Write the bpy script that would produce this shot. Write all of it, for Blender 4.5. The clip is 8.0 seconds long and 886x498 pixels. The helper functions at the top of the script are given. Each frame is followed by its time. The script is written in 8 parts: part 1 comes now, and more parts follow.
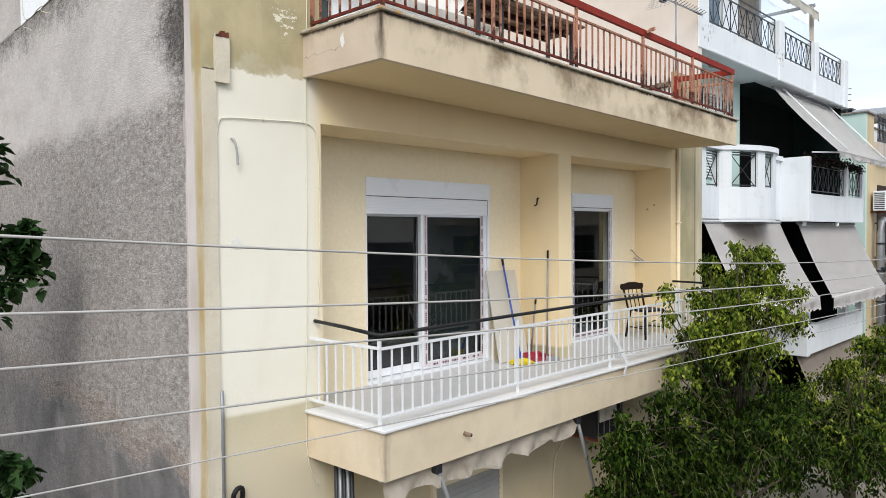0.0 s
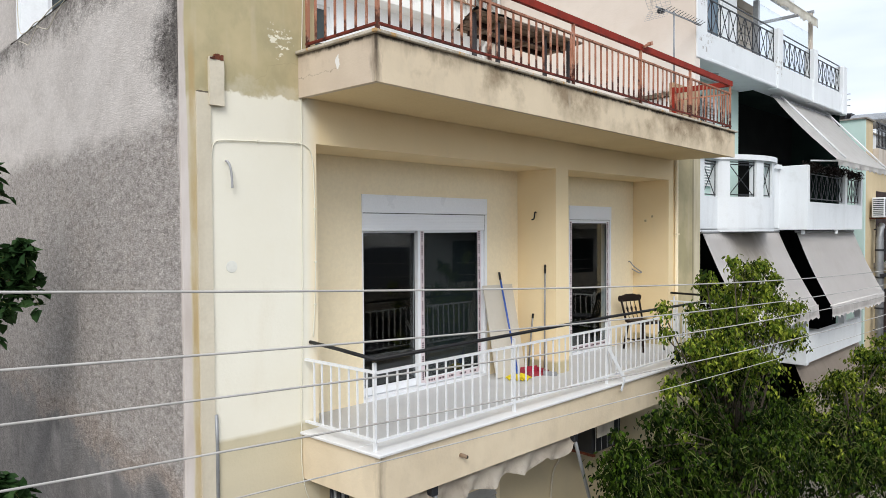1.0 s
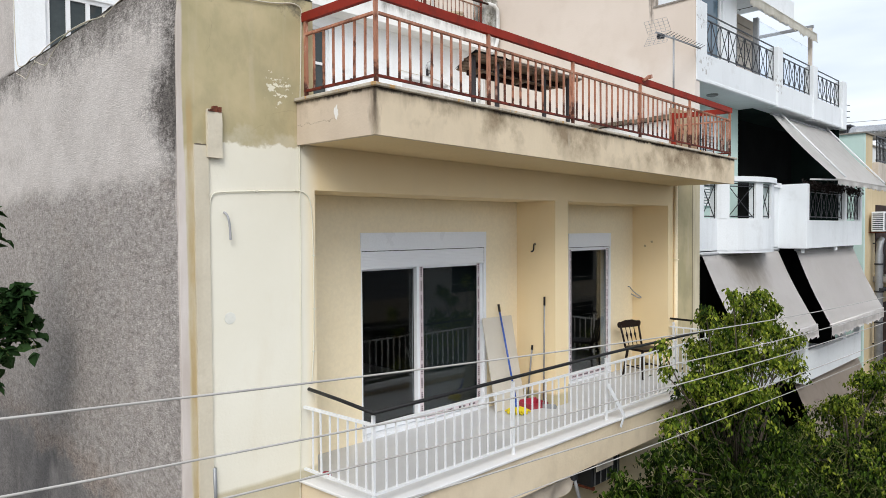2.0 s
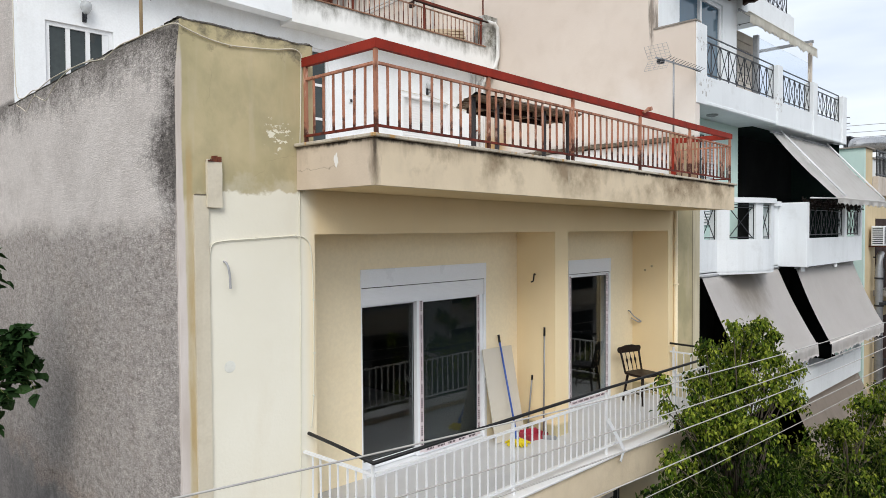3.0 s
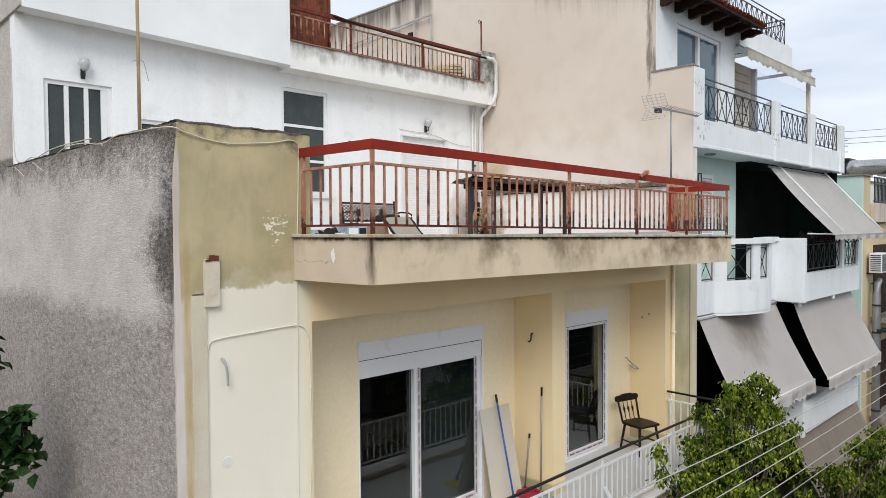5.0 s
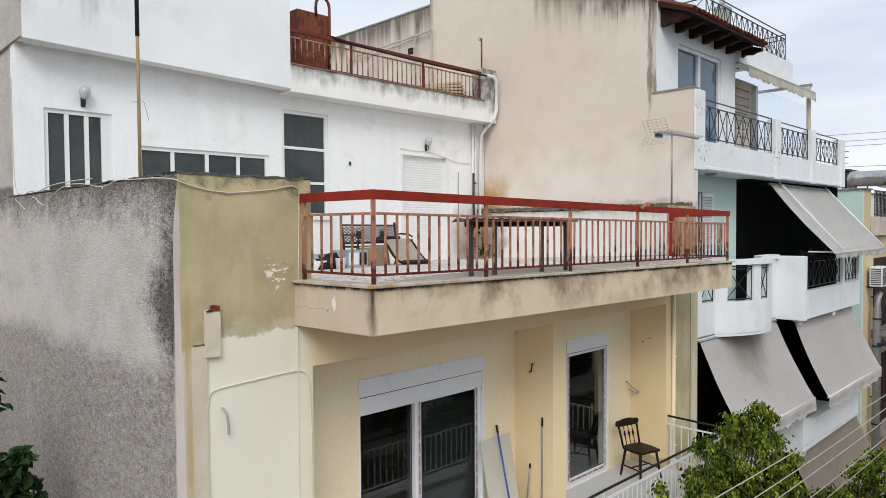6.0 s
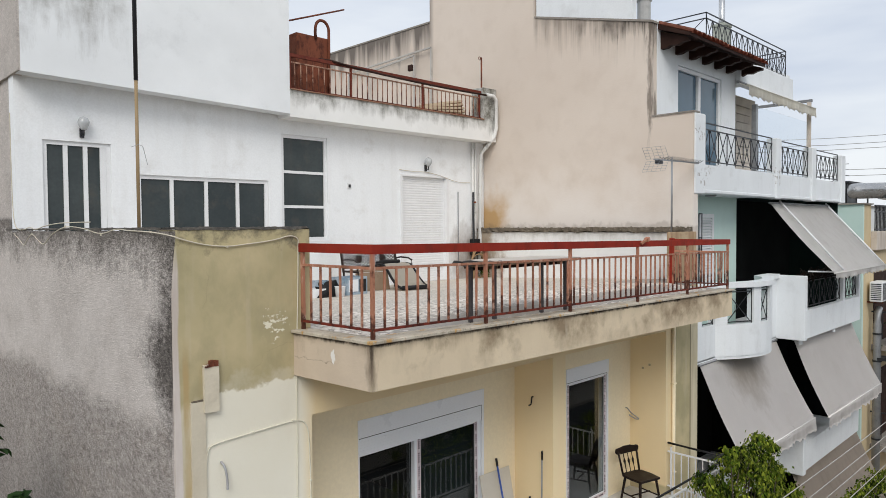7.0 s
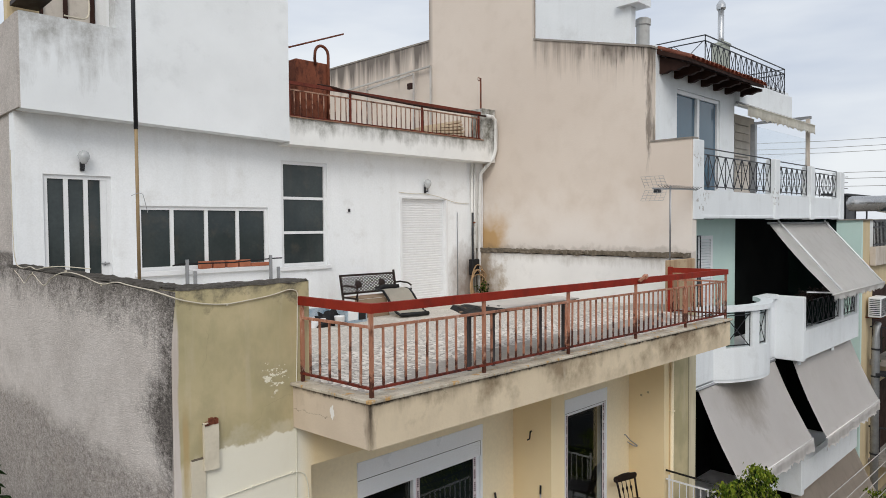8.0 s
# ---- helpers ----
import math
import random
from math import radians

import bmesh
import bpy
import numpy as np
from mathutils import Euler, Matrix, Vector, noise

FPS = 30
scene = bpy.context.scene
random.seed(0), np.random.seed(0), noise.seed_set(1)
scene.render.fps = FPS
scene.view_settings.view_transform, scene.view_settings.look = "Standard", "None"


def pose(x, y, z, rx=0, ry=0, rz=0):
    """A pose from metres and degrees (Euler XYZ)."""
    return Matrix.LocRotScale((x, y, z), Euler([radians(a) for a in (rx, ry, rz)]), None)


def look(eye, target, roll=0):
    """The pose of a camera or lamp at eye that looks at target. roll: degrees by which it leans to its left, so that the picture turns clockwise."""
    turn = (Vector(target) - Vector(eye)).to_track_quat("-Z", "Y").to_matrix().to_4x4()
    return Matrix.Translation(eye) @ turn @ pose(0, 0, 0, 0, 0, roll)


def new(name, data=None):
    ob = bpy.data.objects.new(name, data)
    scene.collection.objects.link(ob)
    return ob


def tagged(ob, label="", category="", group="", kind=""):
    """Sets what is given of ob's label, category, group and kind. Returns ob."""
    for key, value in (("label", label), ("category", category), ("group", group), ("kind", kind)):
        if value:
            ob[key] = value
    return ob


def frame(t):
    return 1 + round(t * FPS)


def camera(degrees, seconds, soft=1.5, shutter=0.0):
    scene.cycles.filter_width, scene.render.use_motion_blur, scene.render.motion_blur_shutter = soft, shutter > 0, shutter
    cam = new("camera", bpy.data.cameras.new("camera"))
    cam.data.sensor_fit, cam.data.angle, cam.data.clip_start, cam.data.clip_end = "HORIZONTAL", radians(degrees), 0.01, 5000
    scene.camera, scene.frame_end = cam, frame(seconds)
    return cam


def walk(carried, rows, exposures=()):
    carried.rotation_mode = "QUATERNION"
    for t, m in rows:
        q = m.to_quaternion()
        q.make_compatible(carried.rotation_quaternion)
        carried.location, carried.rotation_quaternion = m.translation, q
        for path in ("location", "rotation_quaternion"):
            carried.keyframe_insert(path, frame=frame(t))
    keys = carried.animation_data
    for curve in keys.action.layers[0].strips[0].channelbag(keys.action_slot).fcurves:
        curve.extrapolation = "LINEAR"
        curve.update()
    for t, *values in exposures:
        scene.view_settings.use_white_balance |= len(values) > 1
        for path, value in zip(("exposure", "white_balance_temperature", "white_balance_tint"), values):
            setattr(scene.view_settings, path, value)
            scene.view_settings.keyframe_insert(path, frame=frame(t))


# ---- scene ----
# ---------- camera ----------
cam = camera(66.2, 8.0, soft=0.5)
PATH = [
    (0, (-3.597, -5.4, 5.279), (-2.194, -3.976, 5.229), -0.4),
    (0.5, (-3.571, -5.408, 5.33), (-2.168, -3.984, 5.281), -0.4),
    (1, (-3.551, -5.407, 5.477), (-2.147, -3.983, 5.426), -0.4),
    (1.5, (-3.533, -5.398, 5.701), (-2.128, -3.975, 5.647), -0.4),
    (3, (-3.514, -5.381, 6.34), (-2.109, -3.959, 6.285), -0.4),
    (3.5, (-3.5, -5.389, 6.541), (-2.095, -3.968, 6.487), -0.4),
    (4, (-3.495, -5.408, 6.752), (-2.089, -3.987, 6.696), -0.4),
    (4.5, (-3.496, -5.411, 6.966), (-2.09, -3.99, 6.908), -0.4),
    (6, (-3.486, -5.39, 7.605), (-2.08, -3.969, 7.542), -0.4),
    (6.5, (-3.471, -5.379, 7.828), (-2.065, -3.958, 7.764), -0.4),
    (7, (-3.457, -5.373, 8.068), (-2.051, -3.952, 8.002), -0.4),
    (7.5, (-3.456, -5.381, 8.315), (-2.051, -3.96, 8.248), -0.4),
    (8, (-3.458, -5.399, 8.573), (-2.052, -3.978, 8.502), -0.4),
]
walk(cam, [(t, look(eye, target, roll)) for t, eye, target, roll in PATH], [(0, 0.49, 6400, 10), (1.5, 0.45, 6410, 10), (3.5, 0.33, 6460, 10), (4.5, 0.27, 6480, 10), (6.5, 0.12, 6540, 10), (8, 0.0, 6590, 10)])

# ---------- sky and sun: bright overcast ----------
world = bpy.data.worlds.new("overcast")
scene.world = world
world.use_nodes = True
wn, wl = world.node_tree.nodes, world.node_tree.links
wn.clear()
SUN_AZ, SUN_EL = 226.0, 40.0
sky = wn.new("ShaderNodeTexSky")
sky.sky_type, sky.sun_disc = "NISHITA", False
sky.sun_elevation, sky.sun_rotation = radians(SUN_EL), radians(SUN_AZ)
sky.dust_density = 4.0
tc = wn.new("ShaderNodeTexCoord")
mp = wn.new("ShaderNodeMapping")
mp.inputs["Scale"].default_value = (1.0, 1.0, 4.5)
cn = wn.new("ShaderNodeTexNoise")
cn.inputs["Scale"].default_value, cn.inputs["Detail"].default_value, cn.inputs["Roughness"].default_value = 1.7, 5.0, 0.5
cr = wn.new("ShaderNodeValToRGB")
cr.color_ramp.elements[0].position, cr.color_ramp.elements[1].position = 0.33, 0.62
cr.color_ramp.elements[0].color = (5.1, 5.75, 6.9, 1)
cr.color_ramp.elements[1].color = (8.0, 8.4, 8.8, 1)
mx = wn.new("ShaderNodeMixRGB")
mx.inputs["Fac"].default_value = 0.9
bg = wn.new("ShaderNodeBackground")
bg.inputs["Strength"].default_value = 0.112
wo = wn.new("ShaderNodeOutputWorld")
wl.new(tc.outputs["Generated"], mp.inputs["Vector"])
wl.new(mp.outputs["Vector"], cn.inputs["Vector"])
wl.new(cn.outputs["Fac"], cr.inputs["Fac"])
wl.new(sky.outputs["Color"], mx.inputs["Color1"])
wl.new(cr.outputs["Color"], mx.inputs["Color2"])
wl.new(mx.outputs["Color"], bg.inputs["Color"])
wl.new(bg.outputs["Background"], wo.inputs["Surface"])
sun = new("sun", bpy.data.lights.new("sun", "SUN"))
sun.data.energy, sun.data.angle, sun.data.color = 1.5, radians(30), (1.0, 0.97, 0.92)
az, el = radians(SUN_AZ), radians(SUN_EL)
sun.matrix_world = look((math.sin(az) * math.cos(el) * 60, math.cos(az) * math.cos(el) * 60, math.sin(el) * 60), (0, 0, 0))

# ---------- materials ----------
def ramp(n, l, src, p0, p1, c0=0.0, c1=1.0):
    r = n.new("ShaderNodeMapRange")
    r.inputs["From Min"].default_value, r.inputs["From Max"].default_value = p0, p1
    r.inputs["To Min"].default_value, r.inputs["To Max"].default_value = c0, c1
    l.new(src, r.inputs["Value"])
    return r.outputs["Result"]


def noise_of(n, l, vec, scale, detail=4.0, stretch=(1, 1, 1), rough=0.55):
    m = n.new("ShaderNodeMapping")
    m.inputs["Scale"].default_value = stretch
    l.new(vec, m.inputs["Vector"])
    t = n.new("ShaderNodeTexNoise")
    t.inputs["Scale"].default_value, t.inputs["Detail"].default_value, t.inputs["Roughness"].default_value = scale, detail, rough
    l.new(m.outputs["Vector"], t.inputs["Vector"])
    return t.outputs["Fac"]


def blend(n, l, fac, a, b):
    m = n.new("ShaderNodeMixRGB")
    for key, v in (("Fac", fac), ("Color1", a), ("Color2", b)):
        if isinstance(v, (int, float)):
            m.inputs[key].default_value = v
        elif isinstance(v, tuple):
            m.inputs[key].default_value = (*v, 1)
        else:
            l.new(v, m.inputs[key])
    return m.outputs["Color"]


def maths(n, l, op, a, b):
    m = n.new("ShaderNodeMath")
    m.operation = op
    for i, v in enumerate((a, b)):
        if isinstance(v, (int, float)):
            m.inputs[i].default_value = v
        else:
            l.new(v, m.inputs[i])
    return m.outputs[0]


def start_material(name, rough=0.8, metal=0.0, spec=0.4):
    m = bpy.data.materials.new(name)
    m.use_nodes = True
    n, l = m.node_tree.nodes, m.node_tree.links
    b = n["Principled BSDF"]
    b.inputs["Roughness"].default_value, b.inputs["Metallic"].default_value = rough, metal
    b.inputs["Specular IOR Level"].default_value = spec
    g = n.new("ShaderNodeNewGeometry")
    return m, n, l, b, g.outputs["Position"]


def bump(n, l, b, height, strength, distance):
    k = n.new("ShaderNodeBump")
    k.inputs["Strength"].default_value, k.inputs["Distance"].default_value = strength, distance
    l.new(height, k.inputs["Height"])
    l.new(k.outputs["Normal"], b.inputs["Normal"])


def surface(name, base, second=None, dirt=None, dirt_amount=0.5, streak=0.0, scale=1.2, grain=60.0, grain_bump=0.15,
            rough=0.85, metal=0.0, spec=0.3, per_object=0.0):
    """A painted, plastered or metal surface: cloudy tone, dirt in blotches and in upright streaks, fine grain."""
    m, n, l, b, p = start_material(name, rough, metal, spec)
    second = second or tuple(c * 0.86 for c in base)
    dirt = dirt or tuple(c * 0.45 for c in base)
    cloud = ramp(n, l, noise_of(n, l, p, scale, 5), 0.35, 0.7)
    col = blend(n, l, cloud, base, second)
    fine = ramp(n, l, noise_of(n, l, p, grain, 2), 0.3, 0.7, 0.0, 0.22)
    col = blend(n, l, fine, col, tuple(c * 0.72 for c in base))
    blot = ramp(n, l, noise_of(n, l, p, scale * 2.6, 6, rough=0.65), 0.56, 0.8, 0.0, dirt_amount)
    col = blend(n, l, blot, col, dirt)
    if streak:
        st = ramp(n, l, noise_of(n, l, p, 5.0, 4, (1, 1, 0.09)), 0.5, 0.75, 0.0, streak)
        col = blend(n, l, st, col, dirt)
    if per_object:
        o = n.new("ShaderNodeObjectInfo")
        col = blend(n, l, ramp(n, l, o.outputs["Random"], 0, 1, 0, per_object), col, dirt)
    l.new(col, b.inputs["Base Color"])
    l.new(ramp(n, l, cloud, 0, 1, rough - 0.08, min(1.0, rough + 0.08)), b.inputs["Roughness"])
    bump(n, l, b, noise_of(n, l, p, grain, 4), grain_bump, 0.01)
    return m


def axis_of(n, l, p, k):
    s = n.new("ShaderNodeSeparateXYZ")
    l.new(p, s.inputs[0])
    return s.outputs[k]


def facade_paint():
    """Fresh cream paint up to an uneven brushed edge, with old olive-tan paint above and below it."""
    m, n, l, b, p = start_material("facade_paint", 0.8, 0, 0.3)
    x, z = axis_of(n, l, p, 0), axis_of(n, l, p, 2)
    pale = blend(n, l, ramp(n, l, noise_of(n, l, p, 0.9, 4), 0.35, 0.7), (0.87, 0.835, 0.715), (0.83, 0.79, 0.66))
    # beam paint browned: warm shade under the balcony put into the colour
    warm = blend(n, l, ramp(n, l, noise_of(n, l, p, 0.9, 4), 0.35, 0.7), (0.85, 0.69, 0.43), (0.81, 0.65, 0.395))
    fresh_or_lit = blend(n, l, ramp(n, l, x, -0.02, 0.16), pale, warm)
    fresh_or_lit = blend(n, l, ramp(n, l, noise_of(n, l, p, 3.0, 5, (1, 1, 0.3)), 0.55, 0.8, 0, 0.3), fresh_or_lit, (0.70, 0.60, 0.43))
    old = blend(n, l, ramp(n, l, noise_of(n, l, p, 1.3, 4), 0.38, 0.62), (0.42, 0.365, 0.21), (0.565, 0.475, 0.285))
    old = blend(n, l, ramp(n, l, noise_of(n, l, p, 2.6, 6, (1, 1, 0.6), 0.65), 0.48, 0.72, 0, 0.7), old, (0.34, 0.30, 0.185))
    old = blend(n, l, ramp(n, l, noise_of(n, l, p, 7, 5, (1, 1, 0.12)), 0.55, 0.8, 0, 0.55), old, (0.58, 0.51, 0.38))
    old = blend(n, l, ramp(n, l, z, 3.4, 3.7, 0.85, 0), old, blend(n, l, ramp(n, l, noise_of(n, l, p, 1.6, 6), 0.35, 0.7), (0.70, 0.60, 0.40), (0.62, 0.54, 0.38)))
    moss = ramp(n, l, maths(n, l, "ADD", z, ramp(n, l, noise_of(n, l, p, 5, 6, rough=0.7), 0.25, 0.75, -0.28, 0.28)), 7.95, 8.15, 0, 0.85)
    old = blend(n, l, moss, old, (0.115, 0.105, 0.075))
    rim = maths(n, l, "MULTIPLY", ramp(n, l, x, -0.95, -0.93, 0.85, 0), ramp(n, l, maths(n, l, "ADD", z, ramp(n, l, noise_of(n, l, p, 4, 5), 0.3, 0.7, -0.15, 0.15)), 6.5, 6.7, 1, 0))
    old = blend(n, l, rim, old, blend(n, l, ramp(n, l, noise_of(n, l, p, 5, 6, (1, 1, 0.2), 0.65), 0.42, 0.66), (0.66, 0.60, 0.46), (0.50, 0.42, 0.27)))
    ze = maths(n, l, "ADD", z, ramp(n, l, noise_of(n, l, p, 3.2, 5), 0.3, 0.7, -0.09, 0.09))
    below = ramp(n, l, ze, 6.70, 6.725, 1, 0)
    above = ramp(n, l, maths(n, l, "ADD", z, ramp(n, l, noise_of(n, l, p, 2, 3), 0, 1, -0.03, 0.03)), 3.69, 3.73, 0, 1)
    xr = ramp(n, l, x, -0.95, -0.93, 0, 1)
    beam = maths(n, l, "MULTIPLY", ramp(n, l, x, 0.0, 0.02, 0, 1), ramp(n, l, z, 7.0, 7.02, 1, 0))
    inside = maths(n, l, "MULTIPLY", maths(n, l, "MAXIMUM", below, beam), maths(n, l, "MULTIPLY", above, xr))
    inside = maths(n, l, "MULTIPLY", inside, ramp(n, l, x, 7.29, 7.305, 1, 0))
    # pale run of new cement down the far edge of the pier
    far_edge = maths(n, l, "MULTIPLY", ramp(n, l, x, 7.95, 7.97), ramp(n, l, z, 6.9, 7.0, 0.75, 0))
    gap = maths(n, l, "MULTIPLY", ramp(n, l, x, 7.90, 7.93), ramp(n, l, x, 7.95, 7.96, 0.7, 0))
    # thin new coat just above the brushed edge
    thin = maths(n, l, "MULTIPLY", ramp(n, l, maths(n, l, "ADD", ze, ramp(n, l, noise_of(n, l, p, 6, 5), 0.3, 0.7, -0.1, 0.1)), 6.72, 6.84, 0.5, 0), xr)
    col = blend(n, l, maths(n, l, "MULTIPLY", thin, ramp(n, l, x, 0.1, 0.12, 1, 0)), old, (0.66, 0.61, 0.47))
    col = blend(n, l, far_edge, col, blend(n, l, ramp(n, l, noise_of(n, l, p, 5, 5, (1, 1, 0.2)), 0.4, 0.65), (0.70, 0.63, 0.47), (0.52, 0.45, 0.31)))
    col = blend(n, l, gap, col, (0.16, 0.135, 0.09))
    col = blend(n, l, inside, col, fresh_or_lit)
    # bare patches where the old paint has flaked away, most of them by the balcony
    d = n.new("ShaderNodeVectorMath")
    d.operation = "DISTANCE"
    d.inputs[1].default_value = (-0.28, 0.0, 7.2)
    l.new(p, d.inputs[0])
    gather = ramp(n, l, d.outputs["Value"], 0.04, 0.32, 0.17, -0.11)
    flake = ramp(n, l, maths(n, l, "ADD", noise_of(n, l, p, 10, 6, (1, 1, 1.5), 0.72), gather), 0.66, 0.675)
    flake = maths(n, l, "MULTIPLY", flake, ramp(n, l, inside, 0, 1, 1, 0))
    col = blend(n, l, flake, col, (0.80, 0.765, 0.62))
    split = maths(n, l, "MULTIPLY", cracks(n, l, p, 1.2, 0.005, 0.54), maths(n, l, "MULTIPLY", ramp(n, l, z, 6.6, 6.7), ramp(n, l, inside, 0, 1, 0.22, 0.0)))
    col = blend(n, l, split, col, (0.16, 0.14, 0.09))
    # pale cement strip along the outer corner, then an ochre-stained one beside the flue
    side = maths(n, l, "ADD", x, ramp(n, l, noise_of(n, l, p, 6, 5, (1, 1, 0.25)), 0.3, 0.7, -0.012, 0.012))
    strip = maths(n, l, "MULTIPLY", ramp(n, l, maths(n, l, "ADD", side, ramp(n, l, z, 5.6, 7.2, 0, 0.028)), -1.125, -1.112, 0.9, 0), ramp(n, l, z, 7.7, 7.95, 1, 0))
    col = blend(n, l, strip, col, blend(n, l, ramp(n, l, noise_of(n, l, p, 4, 5, (1, 1, 0.25)), 0.35, 0.65), (0.70, 0.64, 0.61), (0.56, 0.49, 0.45)))
    ochre = maths(n, l, "MULTIPLY", ramp(n, l, side, -1.118, -1.10, 0, 1), ramp(n, l, side, -1.07, -1.05, 1, 0))
    ochre = maths(n, l, "MULTIPLY", ochre, maths(n, l, "MULTIPLY", ramp(n, l, z, 6.9, 7.2, 0.85, 0), ramp(n, l, noise_of(n, l, p, 3, 6, (1, 1, 0.35), 0.65), 0.4, 0.6, 0.25, 1)))
    col = blend(n, l, ochre, col, (0.47, 0.34, 0.16))
    l.new(col, b.inputs["Base Color"])
    h = maths(n, l, "ADD", noise_of(n, l, p, 35, 5), maths(n, l, "MULTIPLY", flake, -0.6))
    bump(n, l, b, h, 0.25, 0.008)
    return m


def cracks(n, l, p, scale, width, lo):
    """Thin wandering cracks that come and go."""
    w = n.new("ShaderNodeTexNoise")
    w.inputs["Scale"].default_value, w.inputs["Detail"].default_value = scale * 3.0, 5.0
    l.new(p, w.inputs["Vector"])
    v = n.new("ShaderNodeVectorMath")
    v.operation = "MULTIPLY_ADD"
    v.inputs[1].default_value = (0.35 / scale, 0.35 / scale, 0.35 / scale)
    l.new(w.outputs["Color"], v.inputs[0])
    l.new(p, v.inputs[2])
    t = n.new("ShaderNodeTexVoronoi")
    t.feature = "DISTANCE_TO_EDGE"
    t.inputs["Scale"].default_value = scale
    l.new(v.outputs["Vector"], t.inputs["Vector"])
    line = ramp(n, l, t.outputs["Distance"], width * 0.4, width, 1, 0)
    return maths(n, l, "MULTIPLY", line, ramp(n, l, noise_of(n, l, p, scale * 1.3, 3), lo, lo + 0.06))


def roughcast():
    """Grey sprayed cement render: paler washed area high up, coarse darker grain below, soot at the corner and under the coping."""
    m, n, l, b, p = start_material("roughcast", 0.95, 0, 0.15)
    y, z = axis_of(n, l, p, 1), axis_of(n, l, p, 2)
    long = (1, 0.6, 1)
    coarse = noise_of(n, l, p, 34, 8, long, 0.85)
    fine = noise_of(n, l, p, 110, 5, long, 0.9)
    clod = noise_of(n, l, p, 15, 6, (1, 0.55, 1.1), 0.75)
    pebble = ramp(n, l, maths(n, l, "ABSOLUTE", maths(n, l, "SUBTRACT", noise_of(n, l, p, 26, 5, (1, 0.55, 1.2), 0.7), 0.5), 0), 0.0, 0.14, 0, 1)
    mixed = maths(n, l, "ADD", maths(n, l, "MULTIPLY", coarse, 0.62), maths(n, l, "ADD", maths(n, l, "MULTIPLY", pebble, 0.13), maths(n, l, "MULTIPLY", clod, 0.4)))
    grain = ramp(n, l, maths(n, l, "ADD", mixed, maths(n, l, "MULTIPLY", maths(n, l, "SUBTRACT", fine, 0.5), 0.3)), 0.43, 0.74)
    wob = ramp(n, l, noise_of(n, l, p, 1.3, 6), 0.25, 0.75, -0.45, 0.45)
    edge = ramp(n, l, noise_of(n, l, p, 2.2, 7, long, 0.7), 0.25, 0.75, -0.16, 0.16)
    line = maths(n, l, "ADD", z, wob)
    high = maths(n, l, "MULTIPLY", ramp(n, l, maths(n, l, "ADD", z, edge), 6.28, 6.5, 0, 1), ramp(n, l, z, 8.1, 8.2, 1, 0.8))
    low = blend(n, l, grain, (0.175, 0.155, 0.14), (0.615, 0.56, 0.52))
    low = blend(n, l, ramp(n, l, noise_of(n, l, p, 5.5, 6, (1, 0.6, 1), 0.65), 0.5, 0.72, 0, 0.4), low, blend(n, l, grain, (0.22, 0.18, 0.145), (0.55, 0.475, 0.41)))
    up = blend(n, l, grain, (0.57, 0.525, 0.49), (0.72, 0.665, 0.625))
    wash = blend(n, l, grain, (0.44, 0.40, 0.37), (0.64, 0.585, 0.545))
    up = blend(n, l, ramp(n, l, noise_of(n, l, p, 1.7, 6, (1, 0.7, 1), 0.65), 0.42, 0.66, 0, 0.9), up, wash)
    col = blend(n, l, maths(n, l, "MULTIPLY", high, 0.92), low, up)
    # smooth darker cement under a slanting ridge
    ridge = maths(n, l, "SUBTRACT", maths(n, l, "ADD", line, maths(n, l, "MULTIPLY", wob, -0.75)), maths(n, l, "MULTIPLY", y, 0.035))
    spread = maths(n, l, "ADD", ridge, ramp(n, l, noise_of(n, l, p, 1.8, 7, (1, 0.6, 1), 0.72), 0.25, 0.75, -0.32, 0.32))
    base = ramp(n, l, spread, 3.0, 3.4, 1, 0)
    col = blend(n, l, maths(n, l, "MULTIPLY", base, 0.93), col, blend(n, l, ramp(n, l, noise_of(n, l, p, 2.5, 6), 0.3, 0.7), (0.10, 0.096, 0.095), (0.20, 0.192, 0.19)))
    warm = maths(n, l, "MULTIPLY", ramp(n, l, spread, 3.1, 3.27, 0, 1), ramp(n, l, spread, 3.33, 3.6, 0.6, 0))
    col = blend(n, l, warm, col, blend(n, l, grain, (0.12, 0.08, 0.06), (0.58, 0.48, 0.40)))
    worn = maths(n, l, "MULTIPLY", ramp(n, l, noise_of(n, l, p, 0.9, 6, rough=0.6), 0.46, 0.72, 0, 0.5), ramp(n, l, high, 0, 1, 1, 0.5))
    col = blend(n, l, worn, col, blend(n, l, grain, (0.20, 0.18, 0.165), (0.58, 0.535, 0.50)))
    # darker towards the foot and the far end
    foot_dark = maths(n, l, "MULTIPLY", ramp(n, l, maths(n, l, "ADD", y, wob), 1.0, 6.5, 0, 1), ramp(n, l, line, 3.4, 6.3, 0.62, 0))
    col = blend(n, l, foot_dark, col, blend(n, l, grain, (0.03, 0.027, 0.026), (0.26, 0.24, 0.232)))
    # pale run marks
    col = blend(n, l, ramp(n, l, noise_of(n, l, p, 4, 5, (1, 0.5, 0.2)), 0.58, 0.8, 0, 0.35), col, (0.66, 0.61, 0.565))
    # soot: a tongue on the corner, widest a metre below the coping
    reach = maths(n, l, "SUBTRACT", 0.5, maths(n, l, "MULTIPLY", maths(n, l, "ABSOLUTE", maths(n, l, "SUBTRACT", z, 6.98), 0), 0.85))
    reach = maths(n, l, "MAXIMUM", reach, ramp(n, l, z, 6.7, 7.1, -0.3, 0.14))
